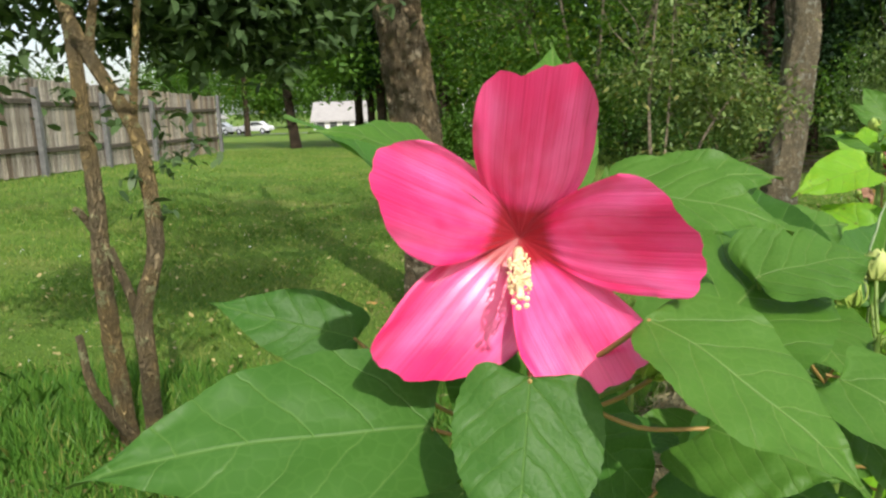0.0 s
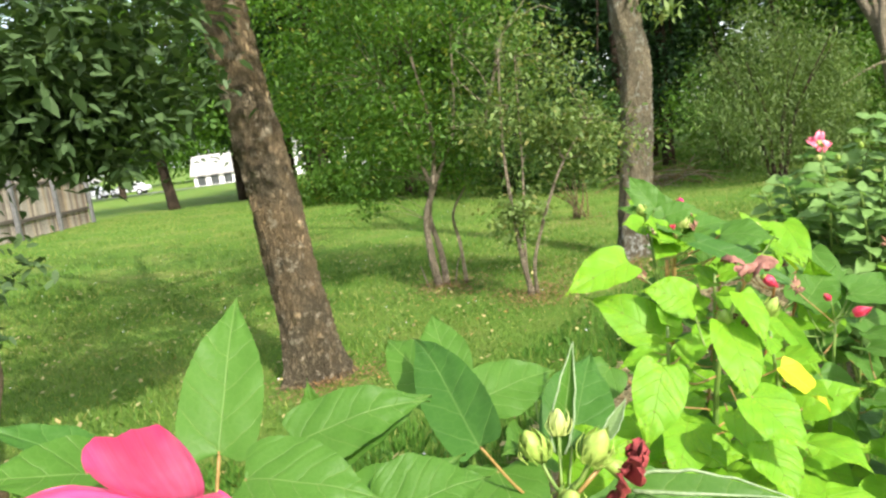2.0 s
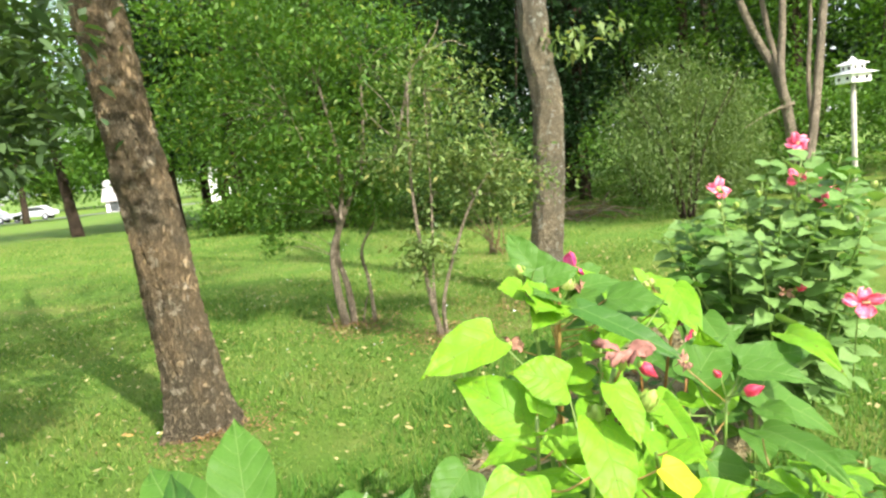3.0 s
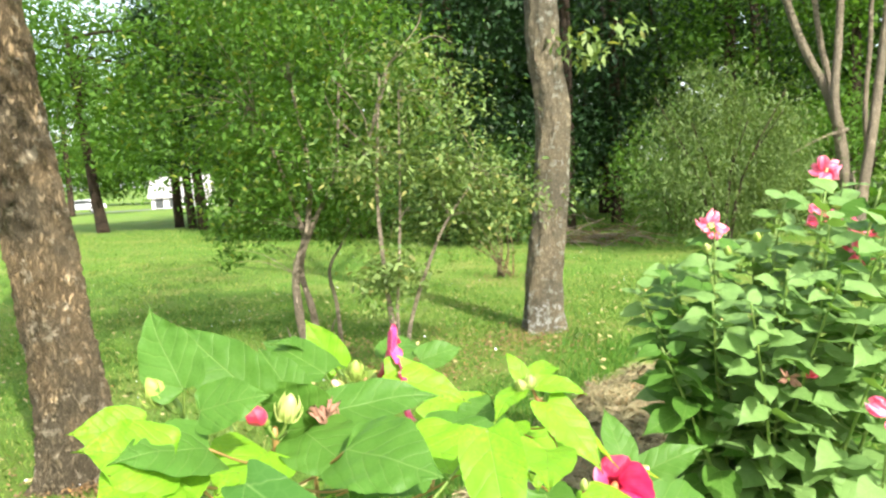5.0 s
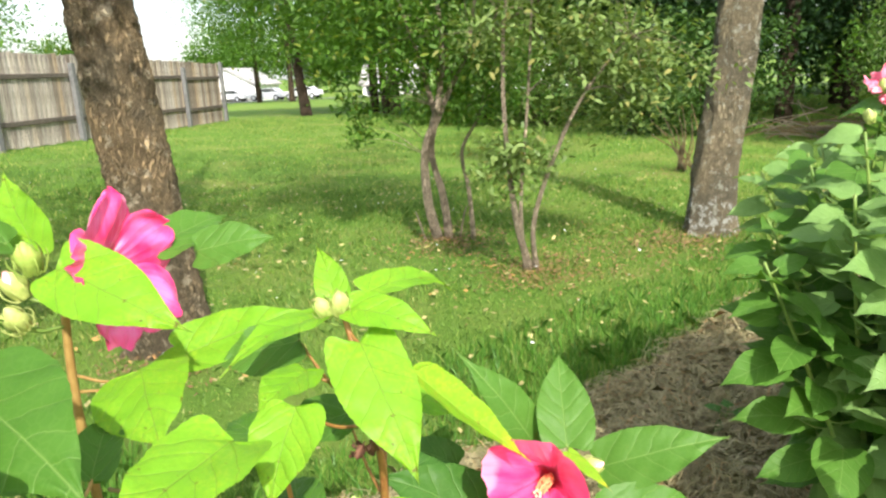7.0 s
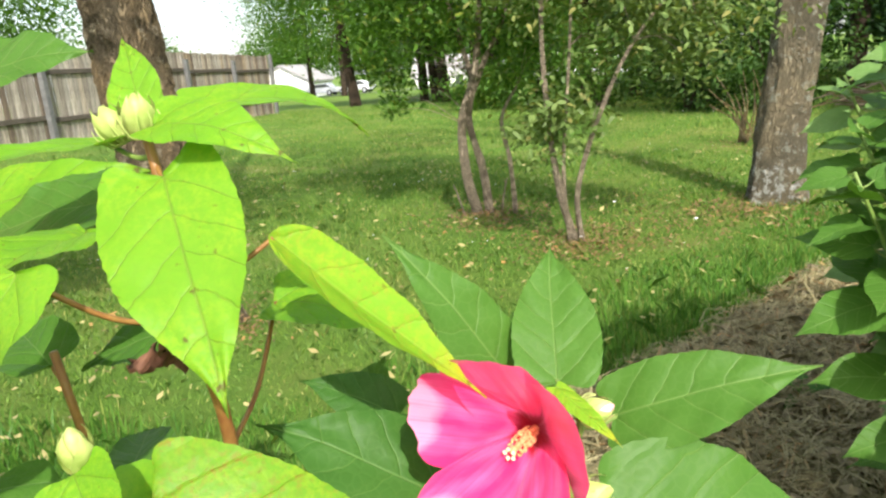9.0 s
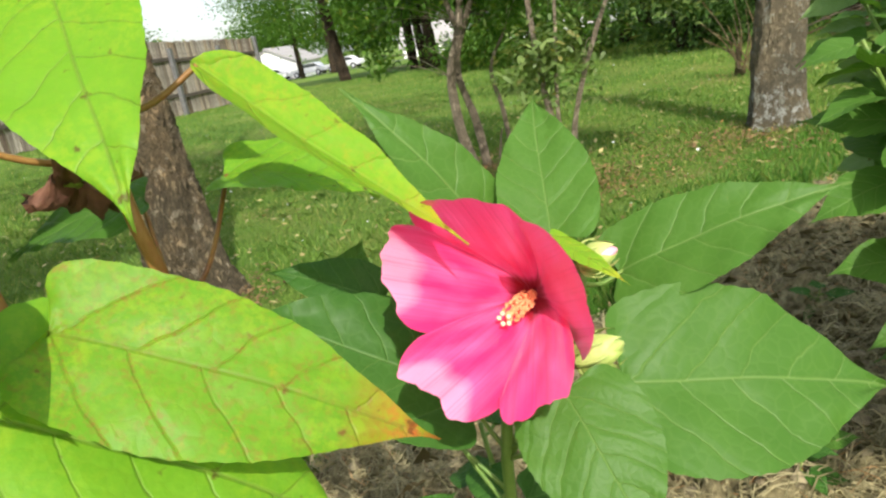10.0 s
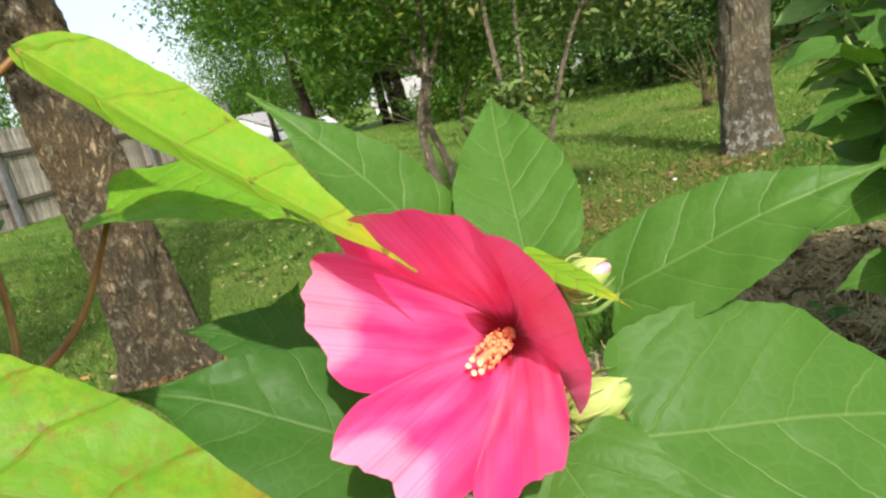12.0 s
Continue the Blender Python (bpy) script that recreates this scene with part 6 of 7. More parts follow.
for pts, r0, r1 in (
        ([(-1.27, 2.62, -0.02), (-1.24, 2.52, 0.45), (-1.20, 2.44, 0.8), (-1.20, 2.46, 1.05), (-1.24, 2.52, 1.35), (-1.30, 2.60, 1.75), (-1.4, 2.7, 2.4)], 0.036, 0.020),
        ([(-1.19, 2.66, -0.02), (-1.07, 2.45, 0.40), (-1.05, 2.42, 0.66), (-0.985, 2.44, 0.90), (-1.02, 2.50, 1.20), (-1.08, 2.53, 1.38), (-1.24, 2.57, 1.64), (-1.36, 2.6, 1.95), (-1.5, 2.6, 2.5)], 0.034, 0.018),
        ([(-1.06, 2.53, 1.34), (-1.05, 2.55, 1.5), (-1.03, 2.60, 1.78), (-1.0, 2.7, 2.4)], 0.014, 0.010),
        ([(-1.22, 2.57, 1.60), (-1.19, 2.6, 1.8), (-1.1, 2.7, 2.3)], 0.018, 0.010),
        ([(-1.22, 2.47, 0.95), (-1.26, 2.45, 1.03), (-1.27, 2.43, 1.05)], 0.014, 0.009),
        ([(-1.13, 2.60, 0.02), (-1.09, 2.45, 0.62), (-1.16, 2.44, 0.9)], 0.018, 0.014),
        ([(-1.20, 2.60, 0.0), (-1.23, 2.35, 0.36), (-1.25, 2.32, 0.6)], 0.020, 0.012)):
    tube("stem", pts, r0 * 1.10, r1 * 1.1, BARK_THIN, sm, 12, 0.10, steps=9)
part("crown", scatter_leaves("crown", crown_clusters((-1.25, 3.0, 2.25), (1.15, 0.8, 0.55), 80, 0.14, 50, 4, 0.1) + crown_clusters((-0.60, 3.12, 2.05), (0.45, 0.3, 0.32), 26, 0.09, 26, 43, 0.0) + crown_clusters((-0.85, 3.1, 1.68), (0.16, 0.15, 0.14), 6, 0.06, 18, 44, 0.0) + crown_clusters((-1.2, 2.85, 1.95), (0.75, 0.35, 0.22), 46, 0.09, 44, 45, 0.0) + crown_clusters((-0.78, 3.2, 1.90), (0.45, 0.25, 0.34), 44, 0.09, 44, 46, 0.0) + crown_clusters((-0.66, 3.25, 1.62), (0.20, 0.15, 0.14), 9, 0.06, 26, 47, 0.0) + crown_clusters((-1.10, 3.1, 1.72), (0.42, 0.22, 0.12), 26, 0.07, 36, 48, 0.0) + crown_clusters((-1.95, 2.7, 1.85), (0.5, 0.4, 0.35), 10, 0.09, 26, 41, 0.0), 0.080, 0.46, 4, 0.25, True), FOL_GREY, sm)
part("twig_leaves", scatter_leaves("twig_leaves", [(-0.92, 2.52, 1.22, 0.05, 26), (-0.90, 2.55, 1.38, 0.06, 30), (-1.06, 2.46, 1.16, 0.03, 14), (-0.98, 2.48, 1.04, 0.03, 12), (-1.02, 2.58, 1.50, 0.06, 24), (-1.12, 2.46, 1.36, 0.05, 20), (-1.3, 2.5, 1.45, 0.05, 16), (-0.85, 2.6, 1.25, 0.05, 20)], 0.055, 0.5, 42, 0.25, True), FOL_GREY, sm)


def airy_shrub(at, stems, clusters, size, mat, bark, label, seed, aspect=0.45):
    sh = thing("shrub", at, label, "shrub", "airy lawn shrubs")
    rng = random.Random(seed)
    for pts, r0, r1 in stems:
        tube("stem", pts, r0, r1, bark, sh, 8, 0.10)
    crown = part("crown", scatter_leaves("crown", clusters, size, aspect, seed, 0.25, True), mat, sh)
    bmv, bmf = [], []
    for c in clusters[::2]:
        e = Vector(c[:3])
        s = min((Vector(p) for st in stems for p in st[0][2:]), key=lambda q: (q - e).length)
        v, f = tube_data(smooth_path([s, s.lerp(e, 0.5) + Vector((0, 0, 0.06)), e], 4), 0.004, 0.0015, 4)
        o = len(bmv)
        bmv += v
        bmf += [tuple(i + o for i in q) for q in f]
    tagged(part("twig_mass", mesh_of("twig_mass", bmv, bmf), bark, sh), kind="stuff")
    return sh


airy_shrub((0.93, 6.75, 0.06), [
    ([(0.95, 6.75, 0.02), (0.90, 6.62, 0.35), (0.89, 6.62, 0.75), (1.00, 6.65, 1.10), (1.05, 6.7, 1.6), (0.95, 6.8, 2.3)], 0.045, 0.012),
    ([(1.02, 6.78, 0.02), (1.00, 6.72, 0.4), (0.93, 6.68, 0.8), (1.06, 6.7, 1.15), (1.26, 6.69, 1.57), (1.35, 6.8, 2.4)], 0.035, 0.010),
    ([(0.98, 6.66, 1.05), (0.85, 6.74, 1.5), (0.65, 6.8, 2.1)], 0.022, 0.008),
    ([(1.22, 6.75, 0.02), (1.20, 6.74, 0.45), (1.16, 6.72, 0.75), (1.3, 6.7, 1.0)], 0.020, 0.010),
    ([(0.85, 6.72, 0.02), (0.80, 6.70, 0.22), (0.78, 6.68, 0.30)], 0.010, 0.004),
    ([(1.10, 6.78, 0.02), (1.15, 6.76, 0.25), (1.18, 6.7, 0.33)], 0.010, 0.004)],
    crown_clusters((0.80, 6.9, 2.35), (1.3, 0.75, 1.05), 130, 0.17, 105, 6, 0.1) + crown_clusters((0.55, 6.8, 1.45), (0.45, 0.4, 0.5), 26, 0.10, 60, 7, 0.1) + crown_clusters((0.35, 6.75, 1.05), (0.12, 0.12, 0.22), 7, 0.06, 40, 71, 0.0) + crown_clusters((1.35, 6.8, 1.3), (0.4, 0.3, 0.35), 22, 0.09, 60, 72, 0.1),
    0.060, FOL_BRIGHT, BARK_PALE, "airy shrub with twisted brown stems and bright leaves", 6)

airy_shrub((1.69, 5.90, 0.06), [
    ([(1.70, 5.88, 0.02), (1.62, 5.78, 0.35), (1.57, 5.74, 0.78), (1.55, 5.8, 1.4), (1.62, 5.9, 2.2)], 0.026, 0.008),
    ([(1.73, 5.88, 0.02), (1.72, 5.76, 0.4), (1.88, 5.72, 0.88), (2.05, 5.75, 1.2), (2.3, 5.8, 1.5)], 0.020, 0.006),
    ([(1.66, 5.86, 0.02), (1.64, 5.76, 0.5), (1.70, 5.80, 1.2), (1.75, 5.9, 2.1)], 0.015, 0.006),
    ([(1.46, 6.10, 1.56), (1.54, 6.10, 1.81), (1.67, 6.10, 2.17), (1.72, 6.10, 2.33), (2.02, 6.10, 2.51), (2.19, 6.10, 2.46)], 0.014, 0.003),
    ([(1.54, 6.10, 1.81), (1.61, 6.10, 2.05), (1.69, 6.10, 2.29), (1.92, 6.10, 2.57), (1.97, 6.10, 2.69)], 0.01, 0.003),
    ([(1.51, 6.10, 1.73), (1.40, 6.10, 1.84), (1.28, 6.10, 1.98), (1.23, 6.10, 2.11)], 0.01, 0.003),
    ([(1.53, 6.05, 1.77), (1.49, 6.05, 1.97), (1.37, 6.05, 2.14), (1.28, 6.05, 2.22)], 0.008, 0.003),
    ([(1.55, 6.00, 1.72), (1.67, 6.00, 1.70), (1.46, 6.00, 1.60), (1.13, 6.00, 1.58)], 0.008, 0.003)],
    crown_clusters((1.85, 6.0, 1.65), (0.62, 0.45, 0.78), 70, 0.14, 60, 8, 0.1) + crown_clusters((2.35, 5.95, 1.35), (0.5, 0.4, 0.35), 34, 0.10, 62, 9, 0.1) + crown_clusters((1.58, 5.75, 0.78), (0.25, 0.2, 0.25), 18, 0.07, 46, 10, 0.0),
    0.054, FOL_OLIVE, BARK_PALE, "thin-stemmed shrub with small olive leaves", 8)

stub = thing("bare_shrub", (3.45, 10.25, 0.05), "low bundle of bare grey twigs on the lawn", "shrub")
rngs = random.Random(14)
for k in range(12):
    a = Vector((3.45 + rngs.uniform(-0.12, 0.12), 10.25 + rngs.uniform(-0.1, 0.1), 0.03))
    top = a + Vector((rngs.uniform(-0.55, 0.25), rngs.uniform(-0.2, 0.2), rngs.uniform(0.35, 1.0)))
    tube("twig", [a, a.lerp(top, 0.5) + Vector((0.05, 0, 0.03)), top], 0.014, 0.004, BARK_THIN, stub, 6, 0.1)


def wood_tree(base, height, r, crown, mat, bark, label, seed, n=60, per=60, leaf_size=0.16, spread=0.45, lean=(0, 0), group="woodland trees", hollow=0.3):
    rng = random.Random(seed)
    b = Vector(base)
    t = thing("tree", b, label, "tree", group)
    top = b + Vector((lean[0], lean[1], height))
    tube("trunk", [b + Vector((0, 0, -0.1)), b.lerp(top, 0.35) + Vector((rng.uniform(-0.1, 0.1), rng.uniform(-0.1, 0.1), 0)), top], r, r * 0.5, bark, t, 12, 0.07, steps=8)
    cl = []
    for c in crown:
        cl += crown_clusters((b.x + c[0], b.y + c[1], c[2]), c[3:6], int(n * c[6]), spread, per, seed + len(cl), hollow)
    for k in range(7):
        e = Vector(cl[rng.randrange(len(cl))][:3])
        s = b.lerp(top, rng.uniform(0.55, 0.95))
        tube("limb", [s, s.lerp(e, 0.5) + Vector((0, 0, 0.15)), e], r * 0.3, r * 0.08, bark, t, 6, 0.08)
    part("crown", scatter_leaves("crown", cl, leaf_size, 0.5, seed), mat, t)
    return t


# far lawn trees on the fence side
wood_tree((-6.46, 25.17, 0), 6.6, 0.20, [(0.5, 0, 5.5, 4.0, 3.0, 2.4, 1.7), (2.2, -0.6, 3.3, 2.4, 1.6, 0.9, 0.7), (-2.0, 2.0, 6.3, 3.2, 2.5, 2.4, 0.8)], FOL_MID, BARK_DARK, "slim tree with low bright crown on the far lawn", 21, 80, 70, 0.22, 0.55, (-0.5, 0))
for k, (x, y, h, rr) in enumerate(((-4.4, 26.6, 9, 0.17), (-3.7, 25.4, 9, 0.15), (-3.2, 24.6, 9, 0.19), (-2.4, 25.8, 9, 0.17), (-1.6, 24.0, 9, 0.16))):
    wood_tree((x, y, 0), h, rr, [(0, 0, 5.2, 1.6, 1.6, 2.7, 0.8), (0, 0, 2.9, 1.3, 1.2, 0.7, 0.25)], FOL_CONIFER_AND_SHADE, BARK_DARK, "dark evergreen with bare lower trunk", 30 + k, 60, 85, 0.20, 0.36)
wood_tree((-20.5, 62.0, -0.7), 10, 0.28, [(0, 0, 7.8, 8.4, 4.5, 6.2, 2.6)], FOL_BRIGHT, BARK_DARK, "broad leafy tree in the far distance", 40, 80, 70, 0.30, 0.7)
wood_tree((-26.0, 68.0, -0.8), 10, 0.28, [(0, 0, 8.0, 7.0, 4.5, 5.4, 2.0)], FOL_MID, BARK_DARK, "broad leafy tree in the far distance", 41, 80, 70, 0.30, 0.7)
wood_tree((-26.0, 30.0, 0), 7, 0.28, [(0, 0, 5.2, 5.0, 3.5, 3.4, 2.0)], FOL_MID, BARK_DARK, "round leafy tree behind the fence", 42, 80, 70, 0.28, 0.7)
wood_tree((-29.0, 26.0, 0), 6, 0.28, [(0, 0, 3.6, 3.6, 3.5, 2.0, 1.5)], FOL_CONIFER_AND_SHADE, BARK_DARK, "dark evergreen behind the fence", 43, 80, 70, 0.28, 0.7)
wood_tree((-42.0, 64.0, 0), 6, 0.3, [(0, 0, 4.0, 5.0, 3.0, 2.3, 1.0)], FOL_BRIGHT, BARK_DARK, "small far tree beyond the fence", 46, 70, 60, 0.4, 0.8)
wood_tree((-2.0, 34.0, 0), 9, 0.25, [(0, 0, 5.4, 4.0, 3.0, 4.0, 1.6)], FOL_MID, BARK_DARK, "leafy tree at the far wood edge", 44, 80, 70, 0.28, 0.7)
wood_tree((3.5, 27.0, 0), 9, 0.25, [(0, 0, 5.0, 4.0, 3.0, 4.4, 1.6)], FOL_DARK, BARK_DARK, "dark leafy tree at the far wood edge", 45, 90, 80, 0.26, 0.6)

# deepest trees, their dark foliage putting the wood's inner shade into the colour
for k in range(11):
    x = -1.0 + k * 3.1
    wood_tree((x, 29.5 - 0.28 * x + (k % 2) * 2.5, 0), 12, 0.2, [(0, 0, 5.6, 2.6, 1.6, 5.6, 1.5)], FOL_MID if k < 2 else FOL_CONIFER_AND_SHADE if k % 2 else FOL_DARK, BARK_DARK, "tall dense tree deep in the wood", 120 + k, 55 if k < 3 else 90, 55, 0.46, 0.6, (0, 0), "woodland trees", 0.0)
for k, (x, y) in enumerate(((-48, 112), (-36, 116), (-24, 112), (-12, 116), (0, 112))):
    wood_tree((x, y, -1.3), 10, 0.3, [(0, 0, 4.6, 7.5, 4.0, 4.6, 1.4)], FOL_BRIGHT if k % 2 else FOL_MID, BARK_DARK, "broad tree behind the far houses", 140 + k, 90, 60, 0.7, 1.2, (0, 0), "far trees")

# woodland edge behind the shrubs
EDGE = ((0.2, 18.8, 1.0, 1.3), (-0.9, 19.6, 0.9, 1.0), (1.8, 17.6, 1.3, 1.9), (3.4, 15.4, 1.4, 2.2), (4.6, 14.6, 1.4, 2.0), (8.2, 14.8, 1.5, 2.2), (9.6, 13.8, 1.5, 2.0), (11.4, 13.6, 1.5, 2.4), (13.2, 12.4, 1.5, 2.4))
for k, (x, y, rr, h) in enumerate(EDGE):
    b = thing("bush", (x, y, 0), "dense dark bush at the wood edge", "bush", "woodland bushes")
    for j in range(5):
        e = Vector((x + 0.6 * math.cos(j * 1.3), y + 0.5 * math.sin(j * 1.3), h * 0.8))
        tube("stem", [(x + 0.1 * math.cos(j), y + 0.1 * math.sin(j), -0.05), Vector((x, y, 0)).lerp(e, 0.5), e], 0.03, 0.008, BARK_DARK, b, 6)
    # tone picked by x; the dark one paints the wood's shade into the bushes
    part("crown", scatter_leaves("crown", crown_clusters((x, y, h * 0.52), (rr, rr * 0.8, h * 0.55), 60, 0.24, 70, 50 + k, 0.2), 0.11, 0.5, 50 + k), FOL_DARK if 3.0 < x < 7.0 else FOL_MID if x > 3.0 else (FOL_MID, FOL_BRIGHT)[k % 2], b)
# near-black crowns stand in for the shade between the lighter trees
for k, (x, y, h, cz, mat) in enumerate(((1.4, 19.0, 9, 4.6, FOL_MID), (-0.9, 21.0, 9, 5.2, FOL_BRIGHT), (4.0, 17.2, 10, 4.8, FOL_CONIFER_AND_SHADE), (2.6, 20.5, 10, 5.0, FOL_MID), (6.3, 16.2, 10, 5.0, FOL_CONIFER_AND_SHADE), (8.0, 17.5, 10, 5.2, FOL_CONIFER_AND_SHADE), (10.2, 16.0, 10, 5.0, FOL_MID), (12.5, 15.2, 10, 5.0, FOL_MID), (15.0, 14.0, 10, 5.0, FOL_MID), (18.5, 12.5, 10, 5.0, FOL_MID), (5.6, 20.5, 10, 5.0, FOL_CONIFER_AND_SHADE), (9.0, 21.0, 11, 5.0, FOL_CONIFER_AND_SHADE), (13.0, 19.5, 11, 5.0, FOL_CONIFER_AND_SHADE), (17.5, 17.5, 11, 5.0, FOL_CONIFER_AND_SHADE), (22.0, 14.0, 11, 5.0, FOL_DARK))):
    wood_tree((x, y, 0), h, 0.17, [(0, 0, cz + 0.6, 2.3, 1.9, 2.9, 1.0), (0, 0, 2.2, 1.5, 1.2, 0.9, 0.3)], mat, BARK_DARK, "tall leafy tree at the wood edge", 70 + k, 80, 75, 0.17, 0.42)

# fine-leaved willow shrub and pale multi-stemmed tree
wl_ = thing("willow_shrub", (7.4, 11.6, 0), "tall soft willow-like shrub with narrow grey-green leaves", "shrub")
for j in range(8):
    w = j * 0.785
    e = Vector((7.4 + 1.1 * math.cos(w), 11.6 + 0.8 * math.sin(w), 2.2 + 0.3 * math.sin(j * 2)))
    tube("stem", [(7.4 + 0.1 * math.cos(w), 11.6 + 0.1 * math.sin(w), -0.05), (7.4 + 0.4 * math.cos(w), 11.6 + 0.3 * math.sin(w), 1.2), e], 0.03, 0.008, BARK_DARK, wl_, 6)
part("crown", scatter_leaves("crown", crown_clusters((7.55, 11.7, 1.40), (1.5, 1.1, 1.30), 150, 0.26, 90, 90, 0.1) + crown_clusters((7.6, 11.7, 2.6), (0.8, 0.6, 0.5), 24, 0.24, 50, 96, 0.0) + crown_clusters((8.6, 12.2, 1.2), (0.9, 0.6, 1.1), 50, 0.2, 70, 93, 0.1), 0.10, 0.22, 90, 0.5), FOL_WILLOW, wl_)
pt = thing("tree", (9.9, 12.2, 0), "pale-barked tree with several slim trunks", "tree", "woodland trees")
for pts, r0, r1 in (
        ([(10.19, 12.20, -0.08), (10.10, 12.20, 0.84), (9.95, 12.20, 1.83), (9.89, 12.20, 2.08)], 0.115, 0.09),
        ([(9.91, 12.20, 1.98), (9.71, 12.20, 2.52), (9.27, 12.20, 3.30), (8.96, 12.20, 4.05), (8.55, 12.20, 5.16), (8.26, 12.20, 6.41)], 0.085, 0.05),
        ([(10.06, 12.40, 1.99), (9.93, 12.40, 2.63), (9.75, 12.40, 3.32), (9.62, 12.40, 4.08), (9.46, 12.40, 5.31), (9.41, 12.40, 6.50)], 0.06, 0.04),
        ([(9.78, 12.00, 1.87), (9.71, 12.00, 2.49), (9.77, 12.00, 3.24), (9.80, 12.00, 3.99), (9.85, 12.00, 5.17), (9.74, 12.00, 6.33)], 0.075, 0.05),
        ([(10.10, 11.90, -0.08), (10.16, 11.90, 0.64), (10.32, 11.90, 1.60), (10.45, 11.90, 2.55), (10.57, 11.90, 3.57), (10.70, 11.90, 4.86), (10.79, 11.90, 6.29)], 0.1, 0.055),
        ([(10.76, 12.50, 1.20), (10.69, 12.50, 2.31), (10.77, 12.50, 3.30), (10.78, 12.50, 4.08), (10.82, 12.50, 5.98)], 0.05, 0.035),
        ([(9.97, 12.00, 1.86), (9.50, 12.00, 1.74), (8.92, 12.00, 1.49)], 0.03, 0.012),
        ([(10.08, 11.80, 0.65), (9.91, 11.80, 1.05), (9.95, 11.80, 1.14)], 0.03, 0.02)):
    tube("trunk" if r0 > 0.04 else "limb", pts, r0, r1, BARK_PALE, pt, 12, 0.06)
part("crown", scatter_leaves("crown", crown_clusters((10.0, 12.6, 5.6), (2.6, 2.0, 1.5), 70, 0.40, 60, 91), 0.15, 0.5, 91), FOL_MID, pt)

pile = thing("brush_pile", (6.2, 13.4, 0), "low heap of cut dry branches", "brush pile")
rngp = random.Random(15)
for k in range(60):
    c = Vector((6.2 + rngp.gauss(0, 0.55), 13.4 + rngp.gauss(0, 0.3), 0.04 + abs(rngp.gauss(0, 0.13))))
    d = Vector((rngp.uniform(-1, 1), rngp.uniform(-0.5, 0.5), rngp.uniform(-0.15, 0.25))).normalized() * rngp.uniform(0.25, 0.7)
    tube("branch", [c - d, c + Vector((0, 0, 0.04)), c + d], 0.014, 0.006, BARK_PALE if k % 2 else BARK_THIN, pile, 5, 0.1, steps=3)

# bird house on a pole
bh = thing("bird_house", (8.45, 8.85, 0), "white two-tier bird house on a tall pale pole", "bird house")
tube("pole", [(8.45, 8.85, -0.05), (8.45, 8.85, 1.98)], 0.038, 0.035, POST_PALE, bh, 10)
for k, (z, w, h) in enumerate(((1.98, 0.32, 0.125), (2.135, 0.22, 0.10))):
    part("tier", box_bm((w, w, h), (8.45, 8.85, z + h / 2), 0.006), WHITE_PAINT, bh)
    bm = bmesh.new()
    bmesh.ops.create_cone(bm, cap_ends=True, segments=4, radius1=w * 1.0, radius2=w * 0.45, depth=0.045, matrix=Matrix.Translation((8.45, 8.85, z + h + 0.022)) @ Matrix.Rotation(radians(45), 4, "Z"))
    part("roof", bm, WHITE_PAINT, bh)
    for s in (-1, 1):
        for sx in (0, 1):
            at = (8.45 + s * w * 0.25 - 0.0, 8.85 - w / 2 - 0.001, z + h * 0.5) if sx == 0 else (8.45 - w / 2 - 0.001, 8.85 + s * w * 0.25, z + h * 0.5)
            bm = bmesh.new()
            bmesh.ops.create_cone(bm, cap_ends=True, segments=12, radius1=0.024, radius2=0.024, depth=0.006, matrix=Matrix.Translation(at) @ Matrix.Rotation(radians(90), 4, "X" if sx == 0 else "Y"))
            part("entrance_hole", bm, RUBBER, bh)
bm = bmesh.new()
bmesh.ops.create_cone(bm, cap_ends=True, segments=4, radius1=0.09, radius2=0.0, depth=0.08, matrix=Matrix.Translation((8.45, 8.85, 2.315)))
part("finial", bm, WHITE_PAINT, bh)

# ---- wooden fence ----
FA, FB = Vector((-8.12, 8.06, 0.42)), Vector((-8.50, 23.0, 0.07))
fdir = (FB - FA).normalized()
fside = Vector((fdir.y, -fdir.x, 0))
fence = thing("fence", FA, "weathered grey-brown board privacy fence with posts and rails", "fence", kind="")
frot = Matrix(((fdir.x, -fside.x, 0), (fdir.y, -fside.y, 0), (0, 0, 1)))
flen = (FB - FA).length
for z in (0.50, 1.38):
    for k in range(6):
        c = FA + fdir * (flen * (k + 0.5) / 6) + fside * 0.045 + Vector((0, 0, z))
        part("rail", box_bm((flen / 6 - 0.004, 0.04, 0.09), c, 0.004, frot), RAIL_WOOD_SHADED, fence)
for k in range(7):
    c = FA + fdir * (flen * k / 6) + fside * 0.115 + Vector((0, 0, 0.82))
    tall = 0.22 if k == 6 else 0.0
    part("post", box_bm((0.12, 0.10, 1.68 + tall), c + Vector((0, 0, tall / 2)), 0.006, frot), POST_WOOD, fence)
board = None
rngf = random.Random(8)
nb = int(flen / 0.143)
for k in range(nb):
    if board is None:
        bm = box_bm((0.128, 0.018, 1.80), (0, 0, 0.93), 0.003)
        board = bpy.data.meshes.new("board")
        bm.to_mesh(board)
        bm.free()
        board.materials.append(FENCE_WOOD)
    ob = new("board", board)
    ob.parent = fence
    c = fdir * (flen * (k + 0.5) / nb) + fside * 0.012
    ob.matrix_basis = Matrix.Translation(c + Vector((0, 0, rngf.uniform(-0.02, 0.02)))) @ frot.to_4x4() @ Matrix.Rotation(rngf.uniform(-0.006, 0.006), 4, "Y")

